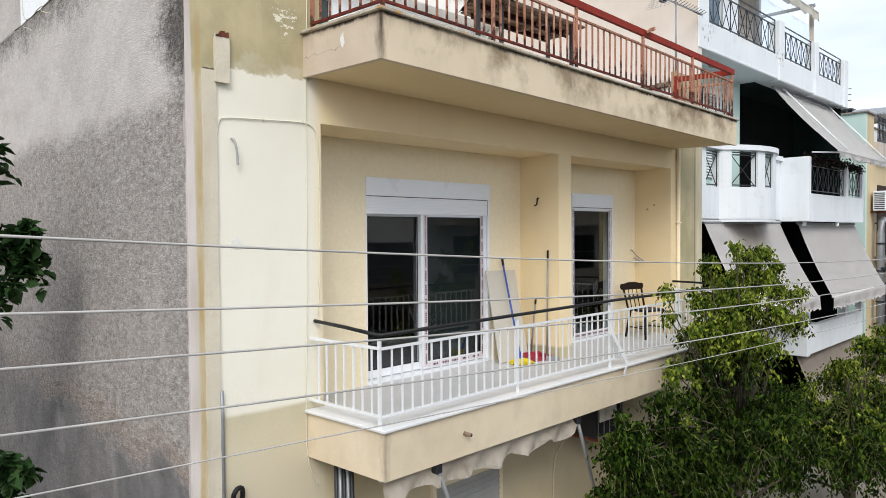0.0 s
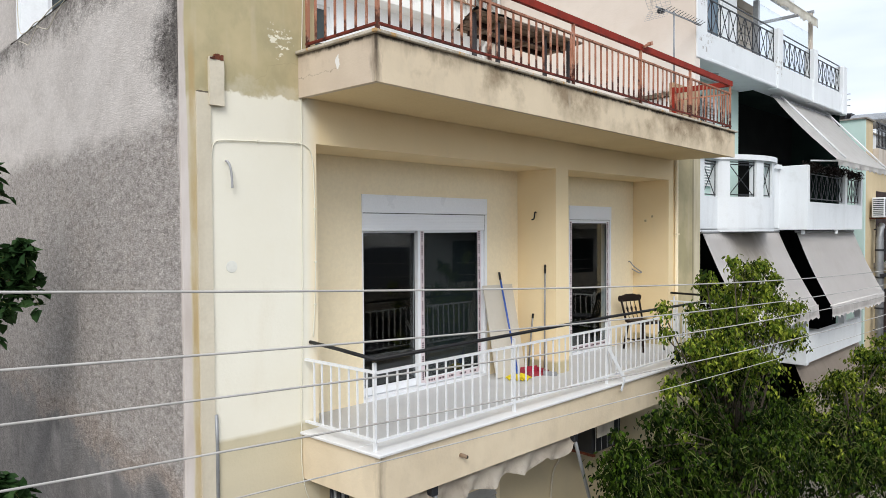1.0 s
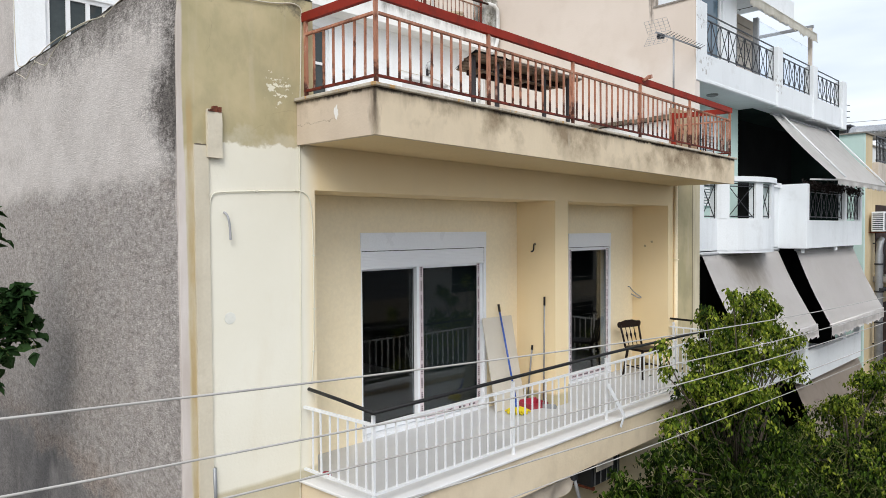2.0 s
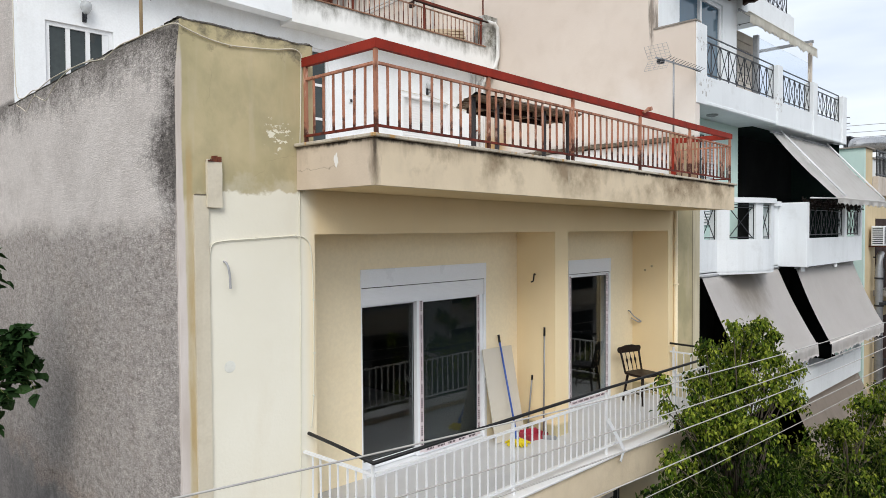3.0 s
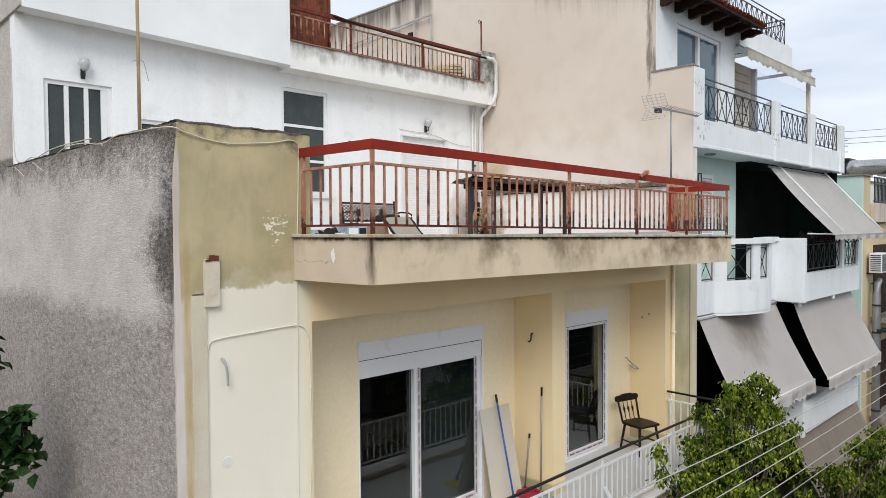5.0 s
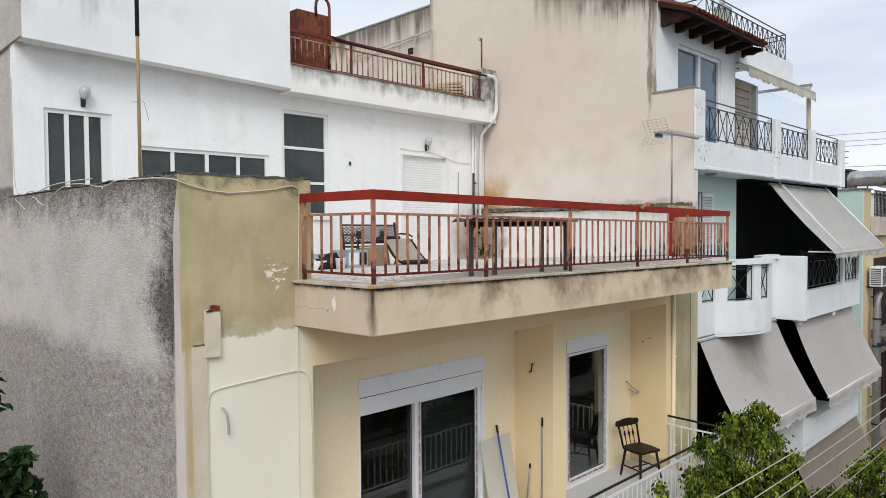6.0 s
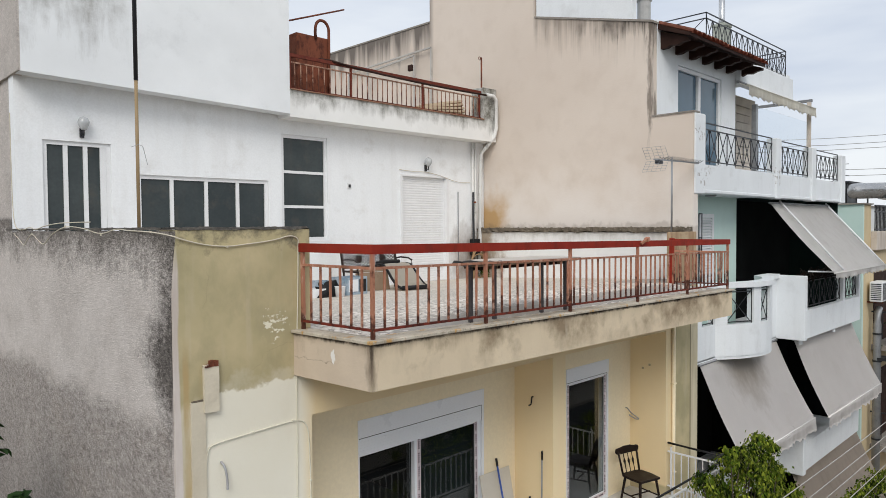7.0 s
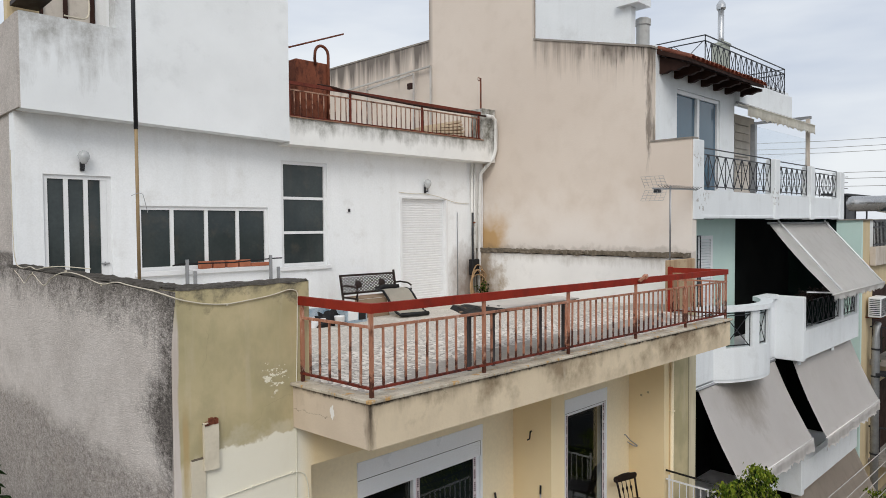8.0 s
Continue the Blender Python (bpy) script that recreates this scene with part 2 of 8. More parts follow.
    near = maths(n, l, "SUBTRACT", maths(n, l, "ADD", y, ramp(n, l, noise_of(n, l, p, 4, 6, rough=0.7), 0.25, 0.75, -0.12, 0.12)), reach)
    speck = ramp(n, l, grain, 0.2, 0.8, 0.09, -0.09)
    soot = maths(n, l, "MULTIPLY", ramp(n, l, maths(n, l, "SUBTRACT", near, speck), -0.17, 0.25, 0.95, 0), ramp(n, l, z, 8.1, 8.2, 1, 0))
    col = blend(n, l, soot, col, blend(n, l, grain, (0.02, 0.017, 0.015), (0.24, 0.215, 0.195)))
    fall = ramp(n, l, noise_of(n, l, p, 3.0, 6, (1, 1, 0.8), 0.7), 0.3, 0.7, -0.14, 0.14)
    crown = ramp(n, l, maths(n, l, "ADD", maths(n, l, "ADD", z, speck), maths(n, l, "SUBTRACT", fall, maths(n, l, "MULTIPLY", y, 0.02))), 7.6, 7.98, 0, 0.9)
    crown = maths(n, l, "MULTIPLY", crown, ramp(n, l, z, 8.2, 8.25, 1, 0))
    col = blend(n, l, crown, col, blend(n, l, grain, (0.04, 0.035, 0.031), (0.32, 0.29, 0.26)))
    # the cement strip along the corner, patchy at its edge
    lip = maths(n, l, "ADD", y, ramp(n, l, noise_of(n, l, p, 6, 5, (1, 1, 0.5)), 0.3, 0.7, -0.03, 0.03))
    strip = maths(n, l, "MULTIPLY", ramp(n, l, lip, 0.025, 0.05, 0.7, 0), ramp(n, l, z, 6.2, 7.0, 1, 0))
    col = blend(n, l, strip, col, blend(n, l, ramp(n, l, noise_of(n, l, p, 5, 5, (1, 1, 0.3)), 0.35, 0.65), (0.66, 0.60, 0.57), (0.52, 0.46, 0.42)))
    l.new(col, b.inputs["Base Color"])
    h = maths(n, l, "ADD", maths(n, l, "MULTIPLY", coarse, ramp(n, l, high, 0, 1, 1.0, 0.6)), maths(n, l, "MULTIPLY", pebble, 0.5))
    h = maths(n, l, "ADD", h, maths(n, l, "MULTIPLY", warm, maths(n, l, "MULTIPLY", noise_of(n, l, p, 14, 6, (1, 1, 1), 0.75), 2.2)))
    h = maths(n, l, "ADD", h, maths(n, l, "MULTIPLY", clod, ramp(n, l, high, 0, 1, 1.2, 0.3)))
    bump(n, l, b, h, 0.42, 0.022)
    return m


def beige_render():
    """Pinkish-beige party wall with run marks under its coping and an orange rust stain low down."""
    m, n, l, b, p = start_material("beige_render", 0.9, 0, 0.2)
    y, z = axis_of(n, l, p, 1), axis_of(n, l, p, 2)
    col = blend(n, l, ramp(n, l, noise_of(n, l, p, 0.45, 4), 0.3, 0.7), (0.655, 0.565, 0.485), (0.715, 0.63, 0.55))
    col = blend(n, l, ramp(n, l, noise_of(n, l, p, 2.2, 6), 0.5, 0.8, 0, 0.3), col, (0.53, 0.44, 0.36))
    low = ramp(n, l, maths(n, l, "ADD", z, ramp(n, l, noise_of(n, l, p, 1.1, 5), 0.3, 0.7, -0.5, 0.5)), 8.2, 9.4, 0.75, 0)
    col = blend(n, l, low, col, (0.80, 0.745, 0.69))
    # run marks reach down from the sloping coping
    top = maths(n, l, "SUBTRACT", maths(n, l, "ADD", 11.65, maths(n, l, "MULTIPLY", y, 0.245)), z)
    depth = maths(n, l, "ADD", top, ramp(n, l, noise_of(n, l, p, 5.5, 5, (1, 1, 0.04), 0.7), 0.3, 0.7, -0.5, 0.3))
    runs = maths(n, l, "MULTIPLY", ramp(n, l, depth, -0.5, 0.6, 0.75, 0), ramp(n, l, y, 3.8, 3.9, 1, 0))
    runs = maths(n, l, "MULTIPLY", runs, ramp(n, l, noise_of(n, l, p, 1.7, 5), 0.35, 0.65, 0.25, 1))
    col = blend(n, l, runs, col, (0.19, 0.15, 0.12))
    # black mould at the low end of the coping and down the front arris
    black = maths(n, l, "MULTIPLY", ramp(n, l, depth, -0.1, 0.26, 0.95, 0), ramp(n, l, maths(n, l, "ADD", y, ramp(n, l, noise_of(n, l, p, 3, 5), 0.3, 0.7, -0.5, 0.5)), 1.5, 2.6, 1, 0.25))
    black = maths(n, l, "MULTIPLY", black, ramp(n, l, y, 3.8, 3.9, 1, 0))
    col = blend(n, l, black, col, (0.045, 0.038, 0.032))
    arris = maths(n, l, "ADD", maths(n, l, "ABSOLUTE", maths(n, l, "SUBTRACT", y, 1.1), 0), ramp(n, l, noise_of(n, l, p, 4, 6, (1, 1, 0.15), 0.7), 0.3, 0.7, -0.09, 0.12))
    arris = maths(n, l, "MULTIPLY", ramp(n, l, arris, 0.01, 0.075, 0.75, 0), ramp(n, l, z, 9.5, 9.9, 0, 1))
    col = blend(n, l, arris, col, (0.12, 0.095, 0.075))
    far = maths(n, l, "MULTIPLY", ramp(n, l, y, 7.0, 7.2, 0, 1), ramp(n, l, maths(n, l, "ADD", z, ramp(n, l, noise_of(n, l, p, 4, 5, (1, 1, 0.06)), 0.3, 0.7, -0.55, 0.35)), 12.35, 13.0, 0.1, 0.95))
    col = blend(n, l, far, col, (0.15, 0.13, 0.115))
    rust = maths(n, l, "MULTIPLY", ramp(n, l, maths(n, l, "ADD", y, ramp(n, l, noise_of(n, l, p, 3, 4), 0.3, 0.7, -0.15, 0.15)), 4.5, 5.0, 0, 1), ramp(n, l, maths(n, l, "ADD", z, ramp(n, l, noise_of(n, l, p, 2, 4), 0.3, 0.7, -0.2, 0.2)), 8.4, 9.0, 0.85, 0))
    col = blend(n, l, rust, col, (0.50, 0.29, 0.09))
    foot_dark = ramp(n, l, maths(n, l, "ADD", z, ramp(n, l, noise_of(n, l, p, 4, 6), 0.3, 0.7, -0.1, 0.1)), 8.03, 8.12, 0.3, 0)
    col = blend(n, l, foot_dark, col, (0.19, 0.145, 0.10))
    l.new(col, b.inputs["Base Color"])
    bump(n, l, b, noise_of(n, l, p, 30, 5), 0.25, 0.01)
    return m


def slab_render():
    """Grey-tan balcony fascia: dark line of drips and painted shade under the edging, soft brown clouds along the
    front, a run-off stain on the corner, hair cracks and a flaked chip.
    """
    m, n, l, b, p = start_material("slab_render", 0.9, 0, 0.2)
    x, y, z = axis_of(n, l, p, 0), axis_of(n, l, p, 1), axis_of(n, l, p, 2)
    z = maths(n, l, "ADD", z, maths(n, l, "SUBTRACT", maths(n, l, "MULTIPLY", x, 0.0125), 0.022))
    front = blend(n, l, ramp(n, l, noise_of(n, l, p, 1.1, 5), 0.35, 0.7), (0.735, 0.615, 0.445), (0.655, 0.54, 0.385))
    end = blend(n, l, ramp(n, l, noise_of(n, l, p, 1.6, 5), 0.35, 0.7), (0.65, 0.545, 0.425), (0.56, 0.46, 0.355))
    low = blend(n, l, ramp(n, l, noise_of(n, l, p, 1.5, 5), 0.35, 0.7), (0.765, 0.65, 0.475), (0.685, 0.57, 0.405))
    old = ramp(n, l, z, 6.2, 6.6, 0.0, 1)
    col = blend(n, l, old, low, blend(n, l, ramp(n, l, maths(n, l, "SUBTRACT", y, maths(n, l, "MULTIPLY", x, 0.0137)), -1.03, -1.02), front, end))
    col = blend(n, l, ramp(n, l, noise_of(n, l, p, 4.0, 6, (1, 1, 0.6), 0.6), 0.5, 0.75, 0, 0.3), col, (0.46, 0.38, 0.28))
    # brown clouds, gathered along the middle and far part of the front
    along = ramp(n, l, x, 0.7, 1.8, -0.09, 0.03)
    cloud = ramp(n, l, maths(n, l, "ADD", noise_of(n, l, p, 1.7, 7, (1, 1, 1.0), 0.62), along), 0.47, 0.66, 0, 0.82)
    cloud = maths(n, l, "MULTIPLY", cloud, maths(n, l, "MULTIPLY", ramp(n, l, z, 6.68, 6.9, 0.25, 1), ramp(n, l, old, 0, 1, 0.4, 1)))
    col = blend(n, l, cloud, col, (0.23, 0.165, 0.10))
    moss = maths(n, l, "MULTIPLY", ramp(n, l, noise_of(n, l, p, 2.6, 6, rough=0.65), 0.56, 0.70, 0, 0.6), cloud)
    col = blend(n, l, moss, col, (0.12, 0.115, 0.055))
    pale = maths(n, l, "MULTIPLY", ramp(n, l, noise_of(n, l, p, 7, 5, (1, 1, 0.2)), 0.6, 0.74, 0, 0.55), cloud)
    col = blend(n, l, pale, col, (0.70, 0.64, 0.53))
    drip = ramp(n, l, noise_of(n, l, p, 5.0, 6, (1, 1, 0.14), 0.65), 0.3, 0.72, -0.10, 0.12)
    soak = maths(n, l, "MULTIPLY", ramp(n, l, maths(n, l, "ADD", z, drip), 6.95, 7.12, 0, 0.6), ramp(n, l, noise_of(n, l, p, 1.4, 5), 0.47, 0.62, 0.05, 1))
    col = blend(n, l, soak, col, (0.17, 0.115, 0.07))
    # drip dirt and the edging's shade, both put into one broken dark line
    drip_shade = maths(n, l, "MULTIPLY", ramp(n, l, maths(n, l, "ADD", z, ramp(n, l, noise_of(n, l, p, 9, 5, (1, 1, 0.4), 0.7), 0.3, 0.7, -0.028, 0.012)), 7.045, 7.07, 0, 0.95), ramp(n, l, noise_of(n, l, p, 0.9, 4), 0.34, 0.50, 0.45, 1))
    col = blend(n, l, drip_shade, col, (0.03, 0.022, 0.017))
    # run-off stain on the outer corner
    edge = maths(n, l, "ADD", maths(n, l, "ABSOLUTE", x, 0), maths(n, l, "ABSOLUTE", maths(n, l, "ADD", y, 1.04), 0))
    corner = ramp(n, l, maths(n, l, "ADD", edge, ramp(n, l, noise_of(n, l, p, 5, 6, (1, 1, 0.3), 0.65), 0.3, 0.7, -0.06, 0.08)), 0.0, 0.085, 0.72, 0)
    col = blend(n, l, maths(n, l, "MULTIPLY", corner, ramp(n, l, z, 6.2, 6.6, 0.6, 1)), col, (0.13, 0.095, 0.065))
    seam = ramp(n, l, maths(n, l, "ADD", edge, ramp(n, l, noise_of(n, l, p, 9, 5, (1, 1, 0.4), 0.7), 0.3, 0.7, -0.02, 0.03)), 0.0, 0.03, 0.8, 0)
    col = blend(n, l, maths(n, l, "MULTIPLY", seam, ramp(n, l, z, 6.72, 7.0, 0.2, 1)), col, (0.05, 0.038, 0.03))
    col = blend(n, l, maths(n, l, "MULTIPLY", cracks(n, l, p, 1.3, 0.004, 0.56), ramp(n, l, old, 0, 1, 0, 0.4)), col, (0.13, 0.10, 0.07))
    # one long level crack on the open side
    level = maths(n, l, "ABSOLUTE", maths(n, l, "SUBTRACT", maths(n, l, "ADD", z, ramp(n, l, noise_of(n, l, p, 7, 6, rough=0.7), 0.3, 0.7, -0.03, 0.03)), 6.868), 0)
    split = maths(n, l, "MULTIPLY", ramp(n, l, level, 0.001, 0.0032, 0.6, 0), ramp(n, l, y, -0.62, -0.5, 0, 1))
    col = blend(n, l, maths(n, l, "MULTIPLY", split, old), col, (0.13, 0.10, 0.075))
    mp = n.new("ShaderNodeMapping")
    mp.inputs["Scale"].default_value = (1, 1.6, 0.75)
    l.new(p, mp.inputs["Vector"])
    d = n.new("ShaderNodeVectorMath")
    d.operation = "DISTANCE"
    d.inputs[1].default_value = (-0.037, -0.56 * 1.6, 6.955 * 0.75)
    l.new(mp.outputs["Vector"], d.inputs[0])
    chip = ramp(n, l, maths(n, l, "ADD", noise_of(n, l, p, 15, 6, (1, 1, 0.6), 0.7), ramp(n, l, d.outputs["Value"], 0.0, 0.11, 0.42, -0.3)), 0.64, 0.66)
    col = blend(n, l, chip, col, (0.80, 0.78, 0.74))
    l.new(col, b.inputs["Base Color"])
    bump(n, l, b, maths(n, l, "ADD", noise_of(n, l, p, 30, 5), maths(n, l, "MULTIPLY", chip, -0.8)), 0.22, 0.012)
    return m


def stained_marble():
    """Old marble edging: grey-beige, brown dirt and bright orange rust spots."""
    m, n, l, b, p = start_material("stained_marble", 0.65, 0, 0.35)
    col = blend(n, l, ramp(n, l, noise_of(n, l, p, 3, 6), 0.35, 0.65), (0.60, 0.545, 0.45), (0.42, 0.365, 0.285))
    col = blend(n, l, ramp(n, l, noise_of(n, l, p, 7, 6, rough=0.7), 0.52, 0.68, 0, 0.75), col, (0.22, 0.165, 0.11))
    col = blend(n, l, ramp(n, l, noise_of(n, l, p, 9, 4, (1, 1, 0.5), 0.6), 0.575, 0.64, 0, 0.85), col, (0.50, 0.28, 0.08))
    col = blend(n, l, ramp(n, l, noise_of(n, l, p, 45, 3), 0.55, 0.7, 0, 0.45), col, (0.16, 0.13, 0.10))
    l.new(col, b.inputs["Base Color"])
    bump(n, l, b, noise_of(n, l, p, 50, 4), 0.2, 0.006)
    return m


def terrace_stone():
    """Crazy paving of pale chips in grey mortar."""
    m, n, l, b, p = start_material("terrace_stone", 0.85, 0, 0.3)
    v = n.new("ShaderNodeTexVoronoi")
    v.feature = "DISTANCE_TO_EDGE"
    v2 = n.new("ShaderNodeTexVoronoi")
    bent = n.new("ShaderNodeVectorMath")
    bent.operation = "MULTIPLY_ADD"
    bent.inputs[1].default_value = (0.05, 0.05, 0.0)
    wave = n.new("ShaderNodeTexNoise")
    wave.inputs["Scale"].default_value = 9.0
    l.new(p, wave.inputs["Vector"])
    l.new(wave.outputs["Color"], bent.inputs[0])
    l.new(p, bent.inputs[2])
    for node in (v, v2):
        node.inputs["Scale"].default_value = 15.0
        l.new(bent.outputs["Vector"], node.inputs["Vector"])
    tone = blend(n, l, ramp(n, l, v2.outputs["Color"], 0, 1), (0.50, 0.46, 0.41), (0.80, 0.745, 0.68))
    laid = ramp(n, l, axis_of(n, l, p, 1), 1.16, 1.2, 0.85, 0)
    tone = blend(n, l, laid, tone, blend(n, l, ramp(n, l, noise_of(n, l, p, 30, 4), 0.3, 0.7), (0.25, 0.225, 0.205), (0.38, 0.345, 0.31)))
    col = blend(n, l, ramp(n, l, v.outputs["Distance"], 0.02, 0.13, 1, 0), tone, (0.30, 0.28, 0.26))
    col = blend(n, l, ramp(n, l, noise_of(n, l, p, 1.0, 5), 0.45, 0.75, 0, 0.35), col, (0.42, 0.38, 0.33))
    # a worn cement skim covers the chips further back
    y = axis_of(n, l, p, 1)
    skim = ramp(n, l, maths(n, l, "ADD", y, ramp(n, l, noise_of(n, l, p, 1.3, 5), 0.25, 0.75, -0.8, 0.8)), 1.2, 4.4, 0.1, 0.72)
    col = blend(n, l, skim, col, blend(n, l, ramp(n, l, noise_of(n, l, p, 2.0, 6), 0.35, 0.65), (0.68, 0.625, 0.55), (0.57, 0.515, 0.445)))
    l.new(col, b.inputs["Base Color"])
    bump(n, l, b, v.outputs["Distance"], 0.4, 0.02)
    return m


def rusty_paint(name, paint, rust=(0.13, 0.045, 0.025), amount=0.55, lo=0.5, foot=0.0):
    m, n, l, b, p = start_material(name, 0.7, 0.0, 0.22)
    o = n.new("ShaderNodeObjectInfo")
    col = blend(n, l, ramp(n, l, noise_of(n, l, p, 4, 4), 0.3, 0.7), paint, tuple(c * 0.72 for c in paint))
    col = blend(n, l, ramp(n, l, o.outputs["Random"], 0, 1, 0, 0.3), col, tuple(c * 0.5 for c in paint))
    col = blend(n, l, ramp(n, l, noise_of(n, l, p, 9, 6, (1, 1, 0.5), 0.7), lo, lo + 0.16, 0, amount), col, rust)
    if foot:
        z = axis_of(n, l, p, 2)
        wear = ramp(n, l, maths(n, l, "ADD", z, ramp(n, l, noise_of(n, l, p, 11, 5), 0.25, 0.75, -0.2, 0.2)), foot, foot + 0.12, 0.9, 0)
        col = blend(n, l, wear, col, rust)
        col = blend(n, l, ramp(n, l, noise_of(n, l, p, 16, 6, (1, 1, 0.35), 0.7), 0.56, 0.62, 0, 0.6), col, (0.60, 0.40, 0.31))
    l.new(col, b.inputs["Base Color"])
    bump(n, l, b, noise_of(n, l, p, 60, 4), 0.3, 0.004)
    return m


def glass_pane(name="window_glass", tint=(0.52, 0.58, 0.60), ior=1.52):
    m, n, l, b, p = start_material(name, 0.02, 0, 0.5)
    b.inputs["Base Color"].default_value = (*tint, 1)
    b.inputs["Transmission Weight"].default_value = 1.0
    b.inputs["IOR"].default_value = ior
    bump(n, l, b, noise_of(n, l, p, 0.7, 1), 0.05, 0.02)
    return m


def leaf_green(name, a, c):
    m, n, l, b, p = start_material(name, 0.6, 0, 0.08)
    g = n.new("ShaderNodeNewGeometry")
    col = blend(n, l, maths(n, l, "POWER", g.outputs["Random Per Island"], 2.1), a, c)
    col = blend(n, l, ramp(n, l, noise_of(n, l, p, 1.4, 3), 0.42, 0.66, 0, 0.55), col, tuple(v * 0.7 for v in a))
    l.new(col, b.inputs["Base Color"])
    b.inputs["Subsurface Weight"].default_value = 0.0
    return m


def mouldy_white(name, top, reach, x_hi=None, base=(0.84, 0.85, 0.85), mould=(0.24, 0.23, 0.21), amount=0.8, floor_stain=None):
    """White paint with grey-black mould hanging from its upper edge."""
    m, n, l, b, p = start_material(name, 0.85, 0, 0.3)
    x, y, z = axis_of(n, l, p, 0), axis_of(n, l, p, 1), axis_of(n, l, p, 2)
    col = blend(n, l, ramp(n, l, noise_of(n, l, p, 0.8, 5), 0.35, 0.7), base, tuple(c * 0.91 for c in base))
    col = blend(n, l, ramp(n, l, noise_of(n, l, p, 2.3, 6, rough=0.65), 0.55, 0.8, 0, 0.4), col, tuple(c * 0.66 for c in base))
    hang = maths(n, l, "ADD", z, ramp(n, l, noise_of(n, l, p, 3.2, 6, (1, 1, 0.22), 0.7), 0.28, 0.72, -reach * 0.75, reach * 0.6))
    f = ramp(n, l, hang, top - reach * 1.1, top, 0, amount)
    f = maths(n, l, "MULTIPLY", f, ramp(n, l, noise_of(n, l, p, 4.5, 6, rough=0.7), 0.35, 0.6, 0.35, 1))
    if x_hi is not None:
        f = maths(n, l, "MULTIPLY", f, ramp(n, l, x, x_hi - 0.25, x_hi + 0.15, 1, 0))
    col = blend(n, l, f, col, mould)
    if floor_stain is not None:
        g = ramp(n, l, maths(n, l, "ADD", y, ramp(n, l, noise_of(n, l, p, 2.5, 6, rough=0.7), 0.25, 0.75, -0.7, 0.7)), floor_stain, floor_stain + 0.6, 0, 0.75)
        col = blend(n, l, g, col, (0.33, 0.25, 0.16))
    l.new(col, b.inputs["Base Color"])
    bump(n, l, b, noise_of(n, l, p, 35, 5), 0.22, 0.01)
    return m


PAINT = facade_paint()
ROUGHCAST = roughcast()
BEIGE = beige_render()
SLAB = slab_render()
TERRACE = terrace_stone()
WHITE_WALL = surface("white_limewash", (0.90, 0.92, 0.935), (0.85, 0.875, 0.89), (0.52, 0.50, 0.465), 0.45, 0.14, 0.8, 40, 0.2)


def ragged_patch(m, at, size, colour):
    """A brown patch with a ragged outline round one spot: dampness on the walls, a browner tone on cloth."""
    n, l = m.node_tree.nodes, m.node_tree.links
    b = n["Principled BSDF"]
    g = n.new("ShaderNodeNewGeometry")
    p = g.outputs["Position"]
    old = b.inputs["Base Color"].links[0].from_socket
    d = n.new("ShaderNodeVectorMath")
    d.operation = "DISTANCE"
    d.inputs[1].default_value = at
    l.new(p, d.inputs[0])
    edge = maths(n, l, "ADD", d.outputs["Value"], ramp(n, l, noise_of(n, l, p, 4, 6, (1, 1, 0.5), 0.7), 0.25, 0.75, -0.3, 0.3))
    l.new(blend(n, l, ramp(n, l, edge, size * 0.3, size, 0.8, 0), old, colour), b.inputs["Base Color"])


ragged_patch(WHITE_WALL, (8.2, 5.34, 7.15), 1.15, (0.19, 0.125, 0.08))
UPPER_WHITE = mouldy_white("mouldy_upper_white", 11.44, 0.75, 0.3, (0.86, 0.885, 0.90))
BAND_WHITE = mouldy_white("mouldy_band_white", 10.50, 0.30, None, (0.87, 0.87, 0.85), (0.085, 0.078, 0.05), 0.9)
PARTY_WHITE = mouldy_white("stained_party_white", 7.95, 0.22, None, (0.82, 0.81, 0.79), (0.26, 0.22, 0.17), 0.6, 4.5)
ragged_patch(PARTY_WHITE, (8.28, 5.3, 7.2), 0.8, (0.22, 0.15, 0.09))
WHITE_DIRTY = surface("weathered_white_paint", (0.82, 0.82, 0.80), (0.70, 0.70, 0.68), (0.20, 0.185, 0.155), 0.75, 0.85, 1.5, 40, 0.2)
NB_WHITE = surface("clean_white_paint", (0.82, 0.85, 0.87), (0.77, 0.80, 0.82), (0.46, 0.46, 0.45), 0.35, 0.14, 1.1, 50, 0.08, 0.7)


def flaked(m, at, size, colour):
    """Small flakes of paint lost round one spot."""
    n, l = m.node_tree.nodes, m.node_tree.links
    b = n["Principled BSDF"]
    p = n.new("ShaderNodeNewGeometry").outputs["Position"]
    old = b.inputs["Base Color"].links[0].from_socket
    d = n.new("ShaderNodeVectorMath")
    d.operation = "DISTANCE"
    d.inputs[1].default_value = at
    l.new(p, d.inputs[0])
    lost = maths(n, l, "ADD", noise_of(n, l, p, 11, 6, (1, 1, 0.7), 0.7), ramp(n, l, d.outputs["Value"], 0, size, 0.07, -0.2))
    l.new(blend(n, l, ramp(n, l, lost, 0.585, 0.60, 0, 0.9), old, colour), b.inputs["Base Color"])


